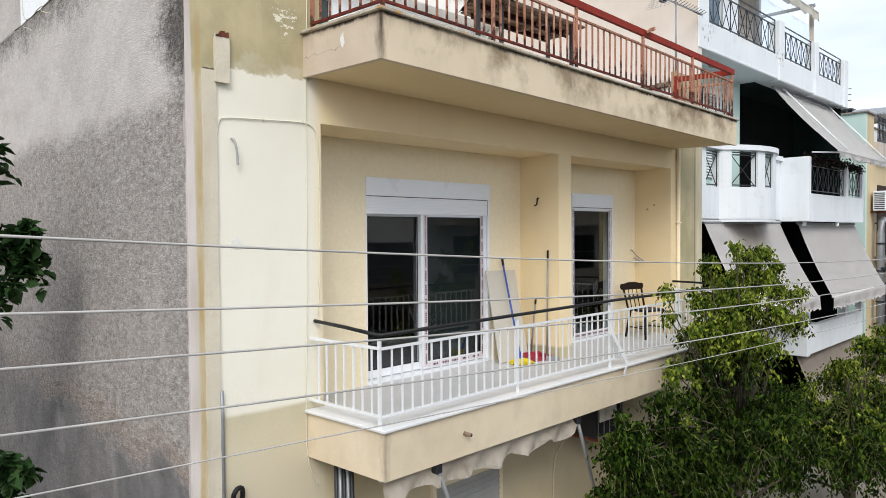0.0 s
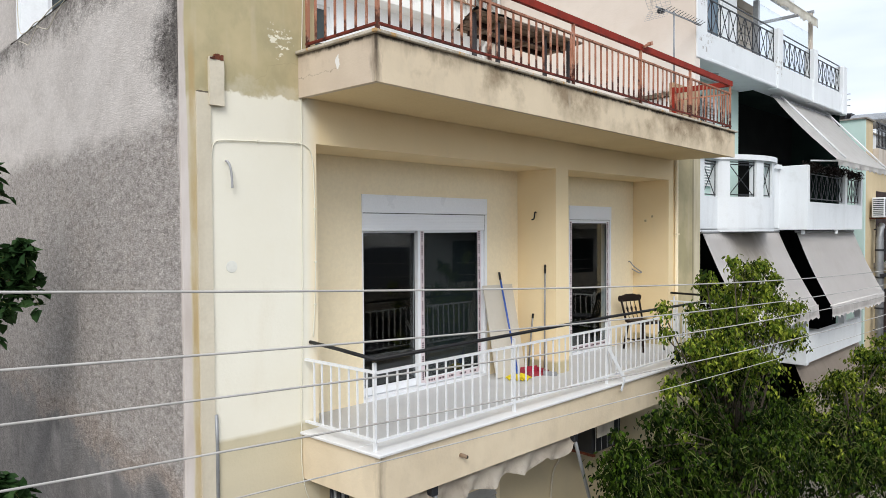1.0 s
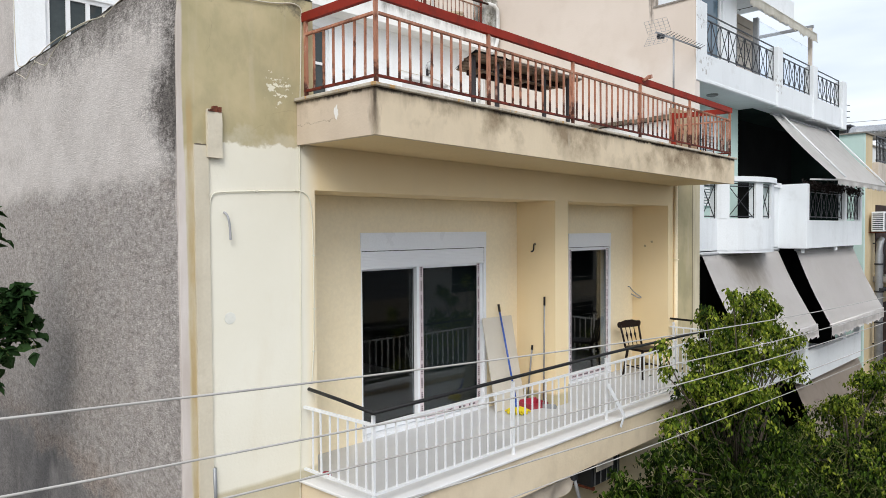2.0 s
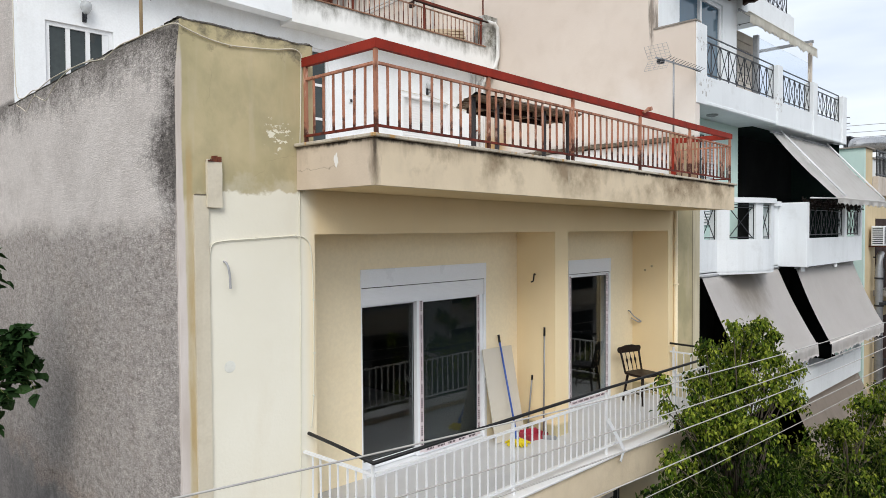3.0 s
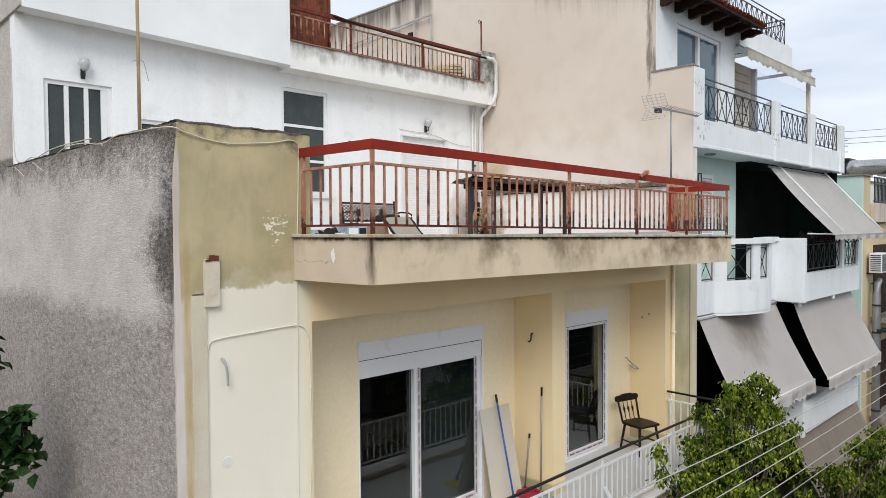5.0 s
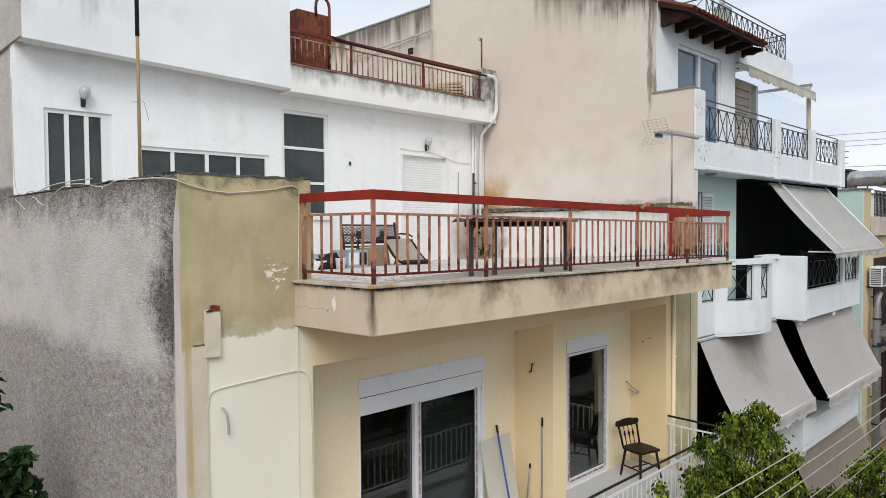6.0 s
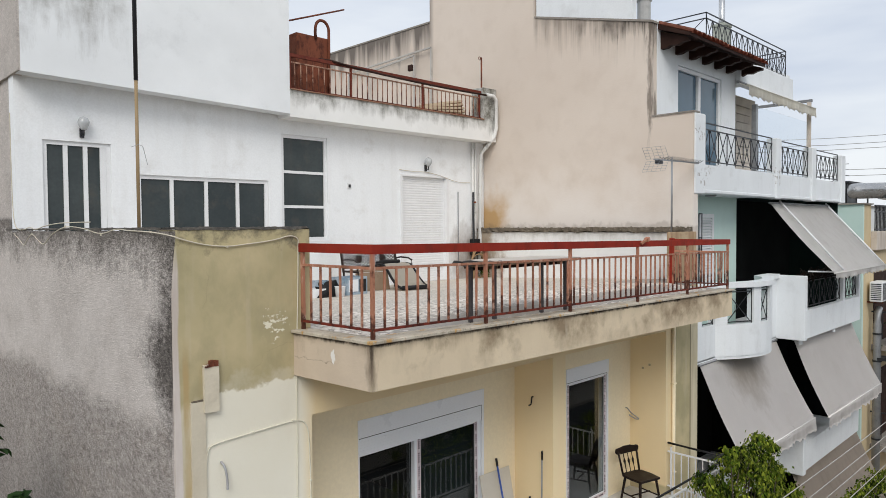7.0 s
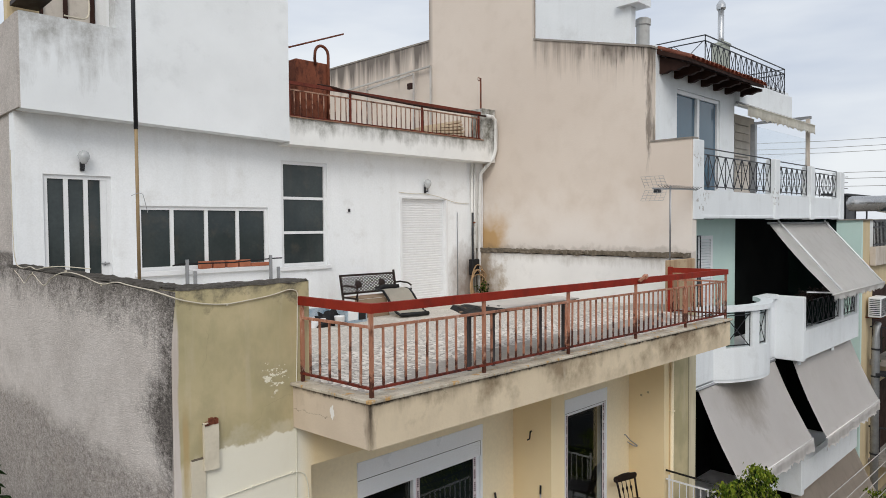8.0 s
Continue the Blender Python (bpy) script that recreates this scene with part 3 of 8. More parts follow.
for spot, reach in (((8.8, 0.28, 9.0), 0.7), ((9.15, 0.28, 9.1), 0.6), ((12.75, 0.28, 9.2), 0.7), ((8.72, 0.3, 9.7), 0.6)):
    flaked(NB_WHITE, spot, reach, (0.42, 0.40, 0.38))
MINT = surface("mint_paint", (0.60, 0.75, 0.70), (0.55, 0.71, 0.66), (0.4, 0.5, 0.46), 0.2, 0.1, 0.8, 50, 0.08, 0.75)
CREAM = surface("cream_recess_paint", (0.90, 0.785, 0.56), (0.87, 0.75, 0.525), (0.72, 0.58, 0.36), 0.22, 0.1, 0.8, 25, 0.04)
# browner than the recess cream: warm bounced shade put into the colour
SOFFIT = surface("shade_browned_soffit", (0.80, 0.63, 0.36), (0.75, 0.58, 0.32), (0.56, 0.42, 0.22), 0.3, 0, 0.9, 40, 0.06)
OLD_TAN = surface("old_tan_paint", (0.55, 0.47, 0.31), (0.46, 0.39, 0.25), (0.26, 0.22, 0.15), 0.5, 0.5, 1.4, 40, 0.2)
STUB_TAN = surface("rust_streaked_tan", (0.52, 0.41, 0.27), (0.40, 0.28, 0.165), (0.20, 0.075, 0.035), 0.95, 0.9, 2.2, 40, 0.2)
PALE_STRIP = surface("pale_cement_strip", (0.60, 0.535, 0.47), (0.50, 0.44, 0.375), (0.34, 0.27, 0.19), 0.5, 0.6, 2.0, 40, 0.2)
CEMENT = surface("grey_cement", (0.33, 0.30, 0.265), (0.22, 0.20, 0.175), (0.07, 0.062, 0.052), 0.8, 0.2, 2.5, 30, 0.5, 0.95)
MARBLE = surface("white_marble", (0.80, 0.79, 0.78), (0.72, 0.72, 0.72), (0.5, 0.5, 0.5), 0.3, 0, 2.5, 90, 0.03, 0.45, 0, 0.5)
OLD_MARBLE = stained_marble()
FLOOR_TILE = surface("grey_floor_tile", (0.60, 0.60, 0.60), (0.55, 0.55, 0.56), (0.42, 0.42, 0.42), 0.3, 0, 1.5, 80, 0.03, 0.5, 0, 0.5, 0.12)
WHITE_METAL = surface("white_enamel", (0.82, 0.83, 0.84), (0.78, 0.79, 0.80), (0.45, 0.42, 0.38), 0.25, 0, 6, 90, 0.03, 0.4, 0, 0.5)
ALU_WHITE = surface("white_aluminium", (0.84, 0.86, 0.89), (0.825, 0.845, 0.875), (0.7, 0.7, 0.7), 0.05, 0, 3.0, 80, 0.02, 0.35, 0, 0.5)
RED_RAIL = rusty_paint("red_rail_paint", (0.30, 0.026, 0.012), (0.11, 0.02, 0.012), 0.55, 0.53)
RED_BAR = rusty_paint("faded_red_bar_paint", (0.50, 0.225, 0.14), (0.042, 0.011, 0.007), 0.92, 0.525, 7.24)
BOTTOM_RUST = rusty_paint("rusted_through_rail", (0.20, 0.035, 0.02), (0.028, 0.010, 0.008), 0.9, 0.44)
RUST = rusty_paint("rust", (0.24, 0.075, 0.04), (0.06, 0.02, 0.013), 0.85, 0.47)
ROOF_BAR = rusty_paint("faded_roof_bar_paint", (0.50, 0.29, 0.20), (0.085, 0.025, 0.015), 0.85, 0.47, 10.66)
ROOF_RAIL = rusty_paint("dark_red_roof_rail", (0.20, 0.045, 0.028), (0.07, 0.02, 0.014), 0.7, 0.48)
BLACK_METAL = surface("black_iron", (0.025, 0.027, 0.032), (0.04, 0.042, 0.048), (0.08, 0.06, 0.05), 0.3, 0, 5, 80, 0.05, 0.5, 0.3, 0.5)
GREY_IRON = surface("dark_grey_iron", (0.075, 0.07, 0.072), (0.05, 0.046, 0.047), (0.12, 0.07, 0.05), 0.4, 0, 5, 80, 0.08, 0.6, 0.2, 0.4)
BLACK_PVC = surface("black_plastic", (0.010, 0.010, 0.011), (0.016, 0.016, 0.017), (0.04, 0.04, 0.04), 0.2, 0, 4, 80, 0.03, 0.5, 0, 0.25)
GREY_METAL = surface("galvanised_steel", (0.36, 0.37, 0.38), (0.28, 0.29, 0.30), (0.16, 0.13, 0.10), 0.5, 0, 5, 80, 0.06, 0.5, 0.5, 0.5)
FRAME_GREY = surface("chalky_grey_steel", (0.52, 0.50, 0.47), (0.40, 0.38, 0.355), (0.22, 0.18, 0.14), 0.6, 0.2, 4, 60, 0.1, 0.7)
CABLE = surface("grey_cable", (0.42, 0.42, 0.43), (0.30, 0.30, 0.31), (0.2, 0.2, 0.2), 0.4, 0, 9, 90, 0.1, 0.6)
CREAM_CABLE = surface("cream_cable", (0.66, 0.60, 0.48), (0.55, 0.50, 0.40), (0.3, 0.27, 0.2), 0.4, 0, 9, 90, 0.1, 0.6)
AWNING = surface("grey_awning_cloth", (0.79, 0.755, 0.73), (0.72, 0.685, 0.655), (0.60, 0.555, 0.50), 0.35, 0.06, 0.6, 160, 0.1, 0.85)
AWNING_BROWN = surface("brown_awning_cloth", (0.50, 0.43, 0.365), (0.44, 0.375, 0.315), (0.30, 0.25, 0.2), 0.4, 0.3, 0.7, 160, 0.1, 0.85)
# lighter copy of the grey cloth: skylight on it put into the colour
AWNING_SKYLIT = surface("skylit_awning_cloth", (0.88, 0.86, 0.835), (0.83, 0.81, 0.785), (0.58, 0.54, 0.5), 0.3, 0.2, 0.8, 160, 0.1, 0.85)
LEDGE = surface("blackened_cement", (0.17, 0.14, 0.105), (0.09, 0.075, 0.055), (0.42, 0.38, 0.32), 0.8, 0, 7, 25, 0.8, 0.95)
AWNING_OLD = surface("soiled_awning_cloth", (0.74, 0.68, 0.59), (0.66, 0.59, 0.50), (0.36, 0.29, 0.22), 0.7, 0.4, 2.5, 120, 0.2, 0.9)


def let_light_through(m, share):
    """Thin cloth: some of the light on its back comes through."""
    n, l = m.node_tree.nodes, m.node_tree.links
    b, out = n["Principled BSDF"], n["Material Output"]
    t, mix = n.new("ShaderNodeBsdfTranslucent"), n.new("ShaderNodeMixShader")
    mix.inputs["Fac"].default_value = share
    l.new(b.inputs["Base Color"].links[0].from_socket, t.inputs["Color"])
    l.new(b.outputs["BSDF"], mix.inputs[1])
    l.new(t.outputs["BSDF"], mix.inputs[2])
    l.new(mix.outputs["Shader"], out.inputs["Surface"])


let_light_through(AWNING_SKYLIT, 0.4)
AWNING_CREAM = surface("cream_awning_cloth", (0.89, 0.87, 0.81), (0.85, 0.82, 0.75), (0.66, 0.60, 0.5), 0.3, 0.2, 0.9, 160, 0.1, 0.85)
let_light_through(AWNING_CREAM, 0.45)
AWNING_BROWNED = surface("part_brown_awning_cloth", (0.79, 0.755, 0.73), (0.72, 0.685, 0.655), (0.60, 0.555, 0.50), 0.35, 0.06, 0.6, 160, 0.1, 0.85)
# browner in a ragged patch below the rounded balcony
ragged_patch(AWNING_BROWNED, (10.7, 0.1, 5.35), 1.15, (0.40, 0.35, 0.29))
GLASS = glass_pane()
# reflected sky put into the pane as an opaque blue
GLASS_BLUE = surface("painted_sky_glass", (0.07, 0.13, 0.18), (0.05, 0.10, 0.15), None, 0.2, 0, 0.6, 20, 0.01, 0.08, 0, 0.5)
FROSTED = surface("dark_window_glass", (0.026, 0.035, 0.036), (0.062, 0.075, 0.076), (0.12, 0.095, 0.07), 0.5, 0.1, 0.9, 20, 0.03, 0.08, 0, 0.32)
# near-black: deep shade is put into the colour
SHADE_BLACK = surface("painted_shade_black", (0.010, 0.011, 0.011), (0.007, 0.008, 0.008), None, 0.2, 0, 1, 40, 0.05, 0.95, 0, 0.05)
# dimness indoors put into the wall and tile colours
ROOM_WALL = surface("dimmed_room_wall", (0.05, 0.053, 0.055), (0.04, 0.042, 0.044), None, 0.2, 0, 1, 40, 0.05)
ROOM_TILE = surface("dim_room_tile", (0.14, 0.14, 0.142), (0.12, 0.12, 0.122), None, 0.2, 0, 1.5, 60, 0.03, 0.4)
# shade inside the loggia put into a dark green
LOGGIA_SHADE = surface("loggia_shade_green", (0.012, 0.024, 0.020), (0.008, 0.016, 0.014), None, 0.2, 0, 1, 40, 0.05, 0.9, 0, 0.1)
WIRE = surface("weathered_pale_wire", (0.50, 0.48, 0.45), (0.37, 0.355, 0.335), (0.36, 0.33, 0.29), 0.5, 0, 6, 90, 0.1, 0.7)
BLEACHED = surface("bleached_boards", (0.58, 0.53, 0.47), (0.48, 0.43, 0.38), (0.28, 0.22, 0.17), 0.5, 0, 3, 40, 0.2, 0.85)
TAN_BOARD = surface("tan_boards", (0.66, 0.55, 0.40), (0.52, 0.42, 0.29), (0.22, 0.15, 0.09), 0.5, 0.2, 3, 40, 0.2, 0.85)
RUSTY_EDGE = surface("rust_brown_edge", (0.30, 0.17, 0.11), (0.22, 0.12, 0.08), (0.60, 0.55, 0.48), 0.9, 0, 4, 40, 0.3, 0.9)
TANK_STEEL = surface("dull_tank_steel", (0.52, 0.52, 0.52), (0.42, 0.42, 0.42), None, 0.3, 0, 3, 60, 0.05, 0.28, 0.85)
WOOD = surface("weathered_wood", (0.36, 0.26, 0.175), (0.26, 0.18, 0.12), (0.07, 0.045, 0.03), 0.5, 0, 3, 30, 0.3, 0.75, 0, 0.3, 0.3)
DARK_WOOD = surface("dark_stained_wood", (0.013, 0.008, 0.006), (0.022, 0.012, 0.009), (0.01, 0.006, 0.006), 0.3, 0, 6, 60, 0.1, 0.5, 0, 0.2)
ROOF_WOOD = surface("brown_eaves_wood", (0.038, 0.016, 0.011), (0.024, 0.011, 0.008), (0.02, 0.01, 0.008), 0.4, 0, 4, 40, 0.2, 0.7, 0, 0.2)
TERRACOTTA = surface("roof_terracotta", (0.40, 0.15, 0.095), (0.27, 0.095, 0.06), (0.09, 0.05, 0.04), 0.55, 0, 5, 50, 0.2, 0.85, 0, 0.3, 0.3)
BRICK = surface("red_hollow_brick", (0.46, 0.16, 0.085), (0.38, 0.125, 0.07), (0.2, 0.09, 0.06), 0.4, 0, 8, 60, 0.2, 0.9, 0, 0.3, 0.25)
BARK = surface("bark", (0.085, 0.068, 0.05), (0.06, 0.048, 0.036), (0.05, 0.04, 0.03), 0.5, 0.3, 5, 30, 0.6, 0.95)
# crown shade and lit tips put into a dark and a pale leaf
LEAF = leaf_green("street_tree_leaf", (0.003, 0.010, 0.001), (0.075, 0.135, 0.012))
LEAF_LIT = leaf_green("lit_street_tree_leaf", (0.06, 0.105, 0.008), (0.38, 0.43, 0.055))
TWIG = surface("green_twig", (0.20, 0.22, 0.07), (0.14, 0.15, 0.05), None, 0.3, 0, 8, 60, 0.1, 0.8)
LEAF_FIG = leaf_green("glossy_dark_leaf", (0.018, 0.045, 0.014), (0.05, 0.10, 0.03))
ASPHALT = surface("asphalt", (0.055, 0.055, 0.057), (0.045, 0.045, 0.046), (0.03, 0.03, 0.03), 0.5, 0, 0.6, 40, 0.4, 0.9)
PAVING = surface("pavement_concrete", (0.38, 0.34, 0.285), (0.32, 0.285, 0.24), (0.14, 0.125, 0.11), 0.5, 0, 0.8, 30, 0.3, 0.9)
SOIL = surface("dry_soil", (0.19, 0.16, 0.11), (0.13, 0.12, 0.07), (0.07, 0.08, 0.04), 0.6, 0, 0.5, 20, 0.5, 0.95)
FAR_TOWN = surface("far_plaster", (0.50, 0.49, 0.47), (0.44, 0.43, 0.42), (0.32, 0.31, 0.30), 0.3, 0.2, 0.4, 20, 0.1, 0.9)
OPPOSITE = surface("opposite_plaster", (0.40, 0.34, 0.265), (0.34, 0.285, 0.22), (0.25, 0.21, 0.165), 0.3, 0.2, 0.4, 20, 0.1, 0.9)
YELLOW_WALL = surface("ochre_plaster", (0.66, 0.54, 0.34), (0.60, 0.48, 0.30), (0.40, 0.31, 0.2), 0.4, 0.3, 0.8, 30, 0.2, 0.9)
BLUE_PLASTIC = surface("blue_plastic", (0.03, 0.10, 0.42), (0.03, 0.08, 0.35), None, 0.1, 0, 5, 80, 0.02, 0.4, 0, 0.5)
YELLOW_YARN = surface("yellow_yarn", (0.75, 0.62, 0.03), (0.62, 0.48, 0.02), (0.35, 0.27, 0.02), 0.3, 0, 20, 200, 0.4, 0.95)
RED_PLASTIC = surface("red_plastic", (0.40, 0.04, 0.07), (0.30, 0.03, 0.05), None, 0.2, 0, 6, 80, 0.02, 0.4, 0, 0.5)
BOARD = surface("plaster_board", (0.62, 0.58, 0.50), (0.56, 0.52, 0.45), (0.42, 0.38, 0.32), 0.3, 0, 1.5, 60, 0.05, 0.85)
RED_INK = surface("dark_maroon_ink", (0.055, 0.03, 0.042), None, None, 0, 0, 2, 60, 0, 0.6)
PINK_FILM = surface("printed_pink_film", (0.74, 0.66, 0.68), (0.70, 0.60, 0.63), None, 0.1, 0, 5, 80, 0.02, 0.4)
LAMP_GLASS = surface("clear_lamp_glass", (0.55, 0.57, 0.58), (0.42, 0.44, 0.45), (0.2, 0.2, 0.2), 0.3, 0, 12, 60, 0.1, 0.15, 0, 0.6)
STEEL = surface("stainless_steel", (0.62, 0.63, 0.64), (0.55, 0.56, 0.57), (0.4, 0.4, 0.4), 0.2, 0, 3, 60, 0.03, 0.3, 0.9, 0.5)


# ---------- mesh helpers ----------
def box(bm, x0, x1, y0, y1, z0, z1):
    vs = [bm.verts.new(c) for c in ((x0, y0, z0), (x1, y0, z0), (x1, y1, z0), (x0, y1, z0), (x0, y0, z1), (x1, y0, z1), (x1, y1, z1), (x0, y1, z1))]
    for f in ((3, 2, 1, 0), (4, 5, 6, 7), (0, 1, 5, 4), (1, 2, 6, 5), (2, 3, 7, 6), (3, 0, 4, 7)):
        bm.faces.new([vs[i] for i in f])
    return bm


def boxes(*rows, bevel=0.0):
    bm = bmesh.new()
    for r in rows:
        box(bm, *r)
    if bevel:
        soften(bm, bevel)
    return bm


def soften(bm, w):
    bmesh.ops.bevel(bm, geom=bm.edges[:], offset=w, segments=1, affect="EDGES", profile=0.7)
    return bm


def tube(bm, pts, r, sides=8, r1=None, cap=True):
    """A round tube along points, tapering from r to r1."""
    pts = [Vector(p) for p in pts]
    rings = []
    up = Vector((0.137, 0.311, 0.94))
    for i, p in enumerate(pts):
        d = (pts[min(i + 1, len(pts) - 1)] - pts[max(i - 1, 0)]).normalized()
        a = d.cross(up)
        if a.length < 0.05:
            a = d.cross(Vector((1, 0, 0)))
        a.normalize()
        c = d.cross(a)
        k = i / max(1, len(pts) - 1)
        rr = r if r1 is None else r + (r1 - r) * k
        rings.append([bm.verts.new(p + rr * (math.cos(2 * math.pi * j / sides) * a + math.sin(2 * math.pi * j / sides) * c)) for j in range(sides)])
    for u, v in zip(rings, rings[1:]):
        for j in range(sides):
            bm.faces.new((u[j], u[(j + 1) % sides], v[(j + 1) % sides], v[j]))
    if cap:
        bm.faces.new(rings[0][::-1])
        bm.faces.new(rings[-1])
    return bm


def bar(bm, a, b, w, d, side=(0, 0, 1)):
    """A square bar from a to b, w wide across `side` and d along it."""
    a, b = Vector(a), Vector(b)
    ax = (b - a).normalized()
    s = Vector(side)
    s = (s - ax * s.dot(ax)).normalized()
    o = ax.cross(s)
    vs = []
    for p in (a, b):
        for i, j in ((-1, -1), (1, -1), (1, 1), (-1, 1)):
            vs.append(bm.verts.new(p + o * (i * w / 2) + s * (j * d / 2)))
    for f in ((3, 2, 1, 0), (4, 5, 6, 7), (0, 1, 5, 4), (1, 2, 6, 5), (2, 3, 7, 6), (3, 0, 4, 7)):
        bm.faces.new([vs[i] for i in f])
    return bm


def prism(bm, outline, axis, lo, hi):
    """An outline of two coordinates pushed along the third axis."""
    def at(u, v, w):
        return {"x": (w, u, v), "y": (u, w, v), "z": (u, v, w)}[axis]
    a = [bm.verts.new(at(u, v, lo)) for u, v in outline]
    b = [bm.verts.new(at(u, v, hi)) for u, v in outline]
    bm.faces.new(a[::-1])
    bm.faces.new(b)
    for i in range(len(a)):
        j = (i + 1) % len(a)
        bm.faces.new((a[i], a[j], b[j], b[i]))
    return bm


def lathe(bm, profile, sides=16, at=(0, 0, 0)):
    """A turned shape: rows of radius and height round an upright axis."""
    rings = [[bm.verts.new((at[0] + r * math.cos(2 * math.pi * j / sides), at[1] + r * math.sin(2 * math.pi * j / sides), at[2] + h)) for j in range(sides)] for r, h in profile]
    for u, v in zip(rings, rings[1:]):
        for j in range(sides):
            bm.faces.new((u[j], u[(j + 1) % sides], v[(j + 1) % sides], v[j]))
    bm.faces.new(rings[0][::-1])
    bm.faces.new(rings[-1])
    return bm


def mesh_of(name, bm, material, smooth=False):
    bmesh.ops.recalc_face_normals(bm, faces=bm.faces[:])
    me = bpy.data.meshes.new(name)
    bm.to_mesh(me)
    bm.free()
    me.materials.append(material)
    if smooth:
        for f in me.polygons:
            f.use_smooth = True
    return me


def thing(name, label, category, at=(0, 0, 0), group="", kind="", rz=0):
    """An empty at the base of a thing, which its parts hang on."""
    ob = new(name)
    ob.matrix_world = pose(*at, 0, 0, rz)
    ob.empty_display_size = 0.1
    return tagged(ob, label, category, group, kind)


def part(name, bm, material, parent, label="", smooth=False):
    ob = new(name, mesh_of(name, bm, material, smooth))
    ob.parent = parent
    return tagged(ob, label)


def piece(name, me, parent, m=None):
    ob = new(name, me)
    ob.parent = parent
    if m is not None:
        ob.matrix_basis = m
    return ob


def solid(name, bm, material, label, category, kind="structure", group="", smooth=False):
    return tagged(new(name, mesh_of(name, bm, material, smooth)), label, category, group, kind)


def pierced_wall(x0, x1, z0, z1, y0, y1, openings):
    """One connected wall along x with rectangular openings (x0, x1, z0, z1) right through it."""
    xs = sorted({x0, x1, *[v for o in openings for v in o[:2]]})
    zs = sorted({z0, z1, *[min(max(v, z0), z1) for o in openings for v in o[2:]]})
    bm = bmesh.new()
    vs = {(i, j, k): bm.verts.new((x, y, z)) for i, x in enumerate(xs) for j, z in enumerate(zs) for k, y in enumerate((y0, y1))}

    def full(i, j):
        if not (0 <= i < len(xs) - 1 and 0 <= j < len(zs) - 1):
            return False
        cx, cz = (xs[i] + xs[i + 1]) / 2, (zs[j] + zs[j + 1]) / 2
        return not any(a < cx < b and c < cz < d for a, b, c, d in openings)
    for i in range(len(xs) - 1):
        for j in range(len(zs) - 1):
            if not full(i, j):
                continue
            for k in (0, 1):
                bm.faces.new([vs[i, j, k], vs[i + 1, j, k], vs[i + 1, j + 1, k], vs[i, j + 1, k]])
            for di, dj, a, b in ((-1, 0, (i, j), (i, j + 1)), (1, 0, (i + 1, j), (i + 1, j + 1)), (0, -1, (i, j), (i + 1, j)), (0, 1, (i, j + 1), (i + 1, j + 1))):
                if not full(i + di, j + dj):
                    bm.faces.new([vs[(*a, 0)], vs[(*b, 0)], vs[(*b, 1)], vs[(*a, 1)]])
    for v in [v for v in bm.verts if not v.link_faces]:
        bm.verts.remove(v)
    return bm


def rough_block(x0, x1, y0, y1, z0, z1, step, rough, scale=6.0):
    """A worn block: its faces cut up and pushed about."""
    bm = bmesh.new()
    box(bm, x0, x1, y0, y1, z0, z1)
    for axis, (lo, hi) in enumerate(((x0, x1), (y0, y1), (z0, z1))):
        for i in range(1, max(1, int((hi - lo) / step))):
            co, no = [0, 0, 0], [0, 0, 0]
            co[axis], no[axis] = lo + (hi - lo) * i / int((hi - lo) / step), 1
            bmesh.ops.bisect_plane(bm, geom=bm.verts[:] + bm.edges[:] + bm.faces[:], plane_co=co, plane_no=no)
    for v in bm.verts:
        v.co += noise.noise_vector(v.co * scale) * rough + noise.noise_vector(v.co * scale * 3) * rough * 0.5
    return bm

# ---------- ground ----------
solid("ground", boxes((-900, 900, -900, 900, -0.6, -0.02)), SOIL, "dry bare soil reaching to the horizon", "ground")
solid("road", boxes((-60, 120, -10.5, -3.4, -0.3, 0.0)), ASPHALT, "worn grey asphalt street between the houses", "road")
solid("pavement", boxes((-60, 120, -3.4, -0.02, -0.3, 0.13), (-60, 120, -12.5, -10.5, -0.3, 0.13)), PAVING, "concrete pavement with a raised kerb", "pavement")

# ---------- the apartment house: walls and slabs ----------
XL, XR = -1.188, 8.5         # side wall face, party wall face
XP = 8.215                   # right end of the street front
FL1, FL2 = 3.55, 7.1         # balcony floor, roof terrace floor
YB = -1.04                   # balcony fronts
YR = 0.655                   # back of the recess
YP = 5.34                    # front of the roof storey

def worn_corner(bm, levels):
    """The outer wall corner has crumbled back towards its top."""
    for z in levels:
        bmesh.ops.bisect_plane(bm, geom=bm.verts[:] + bm.edges[:] + bm.faces[:], plane_co=(0, 0, z), plane_no=(0, 0, 1))
    for y in (0.15, 0.4, 0.7, 1.0, 1.4):
        bmesh.ops.bisect_plane(bm, geom=bm.verts[:] + bm.edges[:] + bm.faces[:], plane_co=(0, y, 0), plane_no=(0, 1, 0))
    for v in bm.verts:
        if v.co.x < XL + 0.03 and v.co.z > 7.5:
            k = min(1.0, (v.co.z - 7.5) / 0.5) ** 1.4 * max(0.0, 1.0 - v.co.y / 1.4) ** 1.5
            v.co.x += 0.045 * k
    return bm


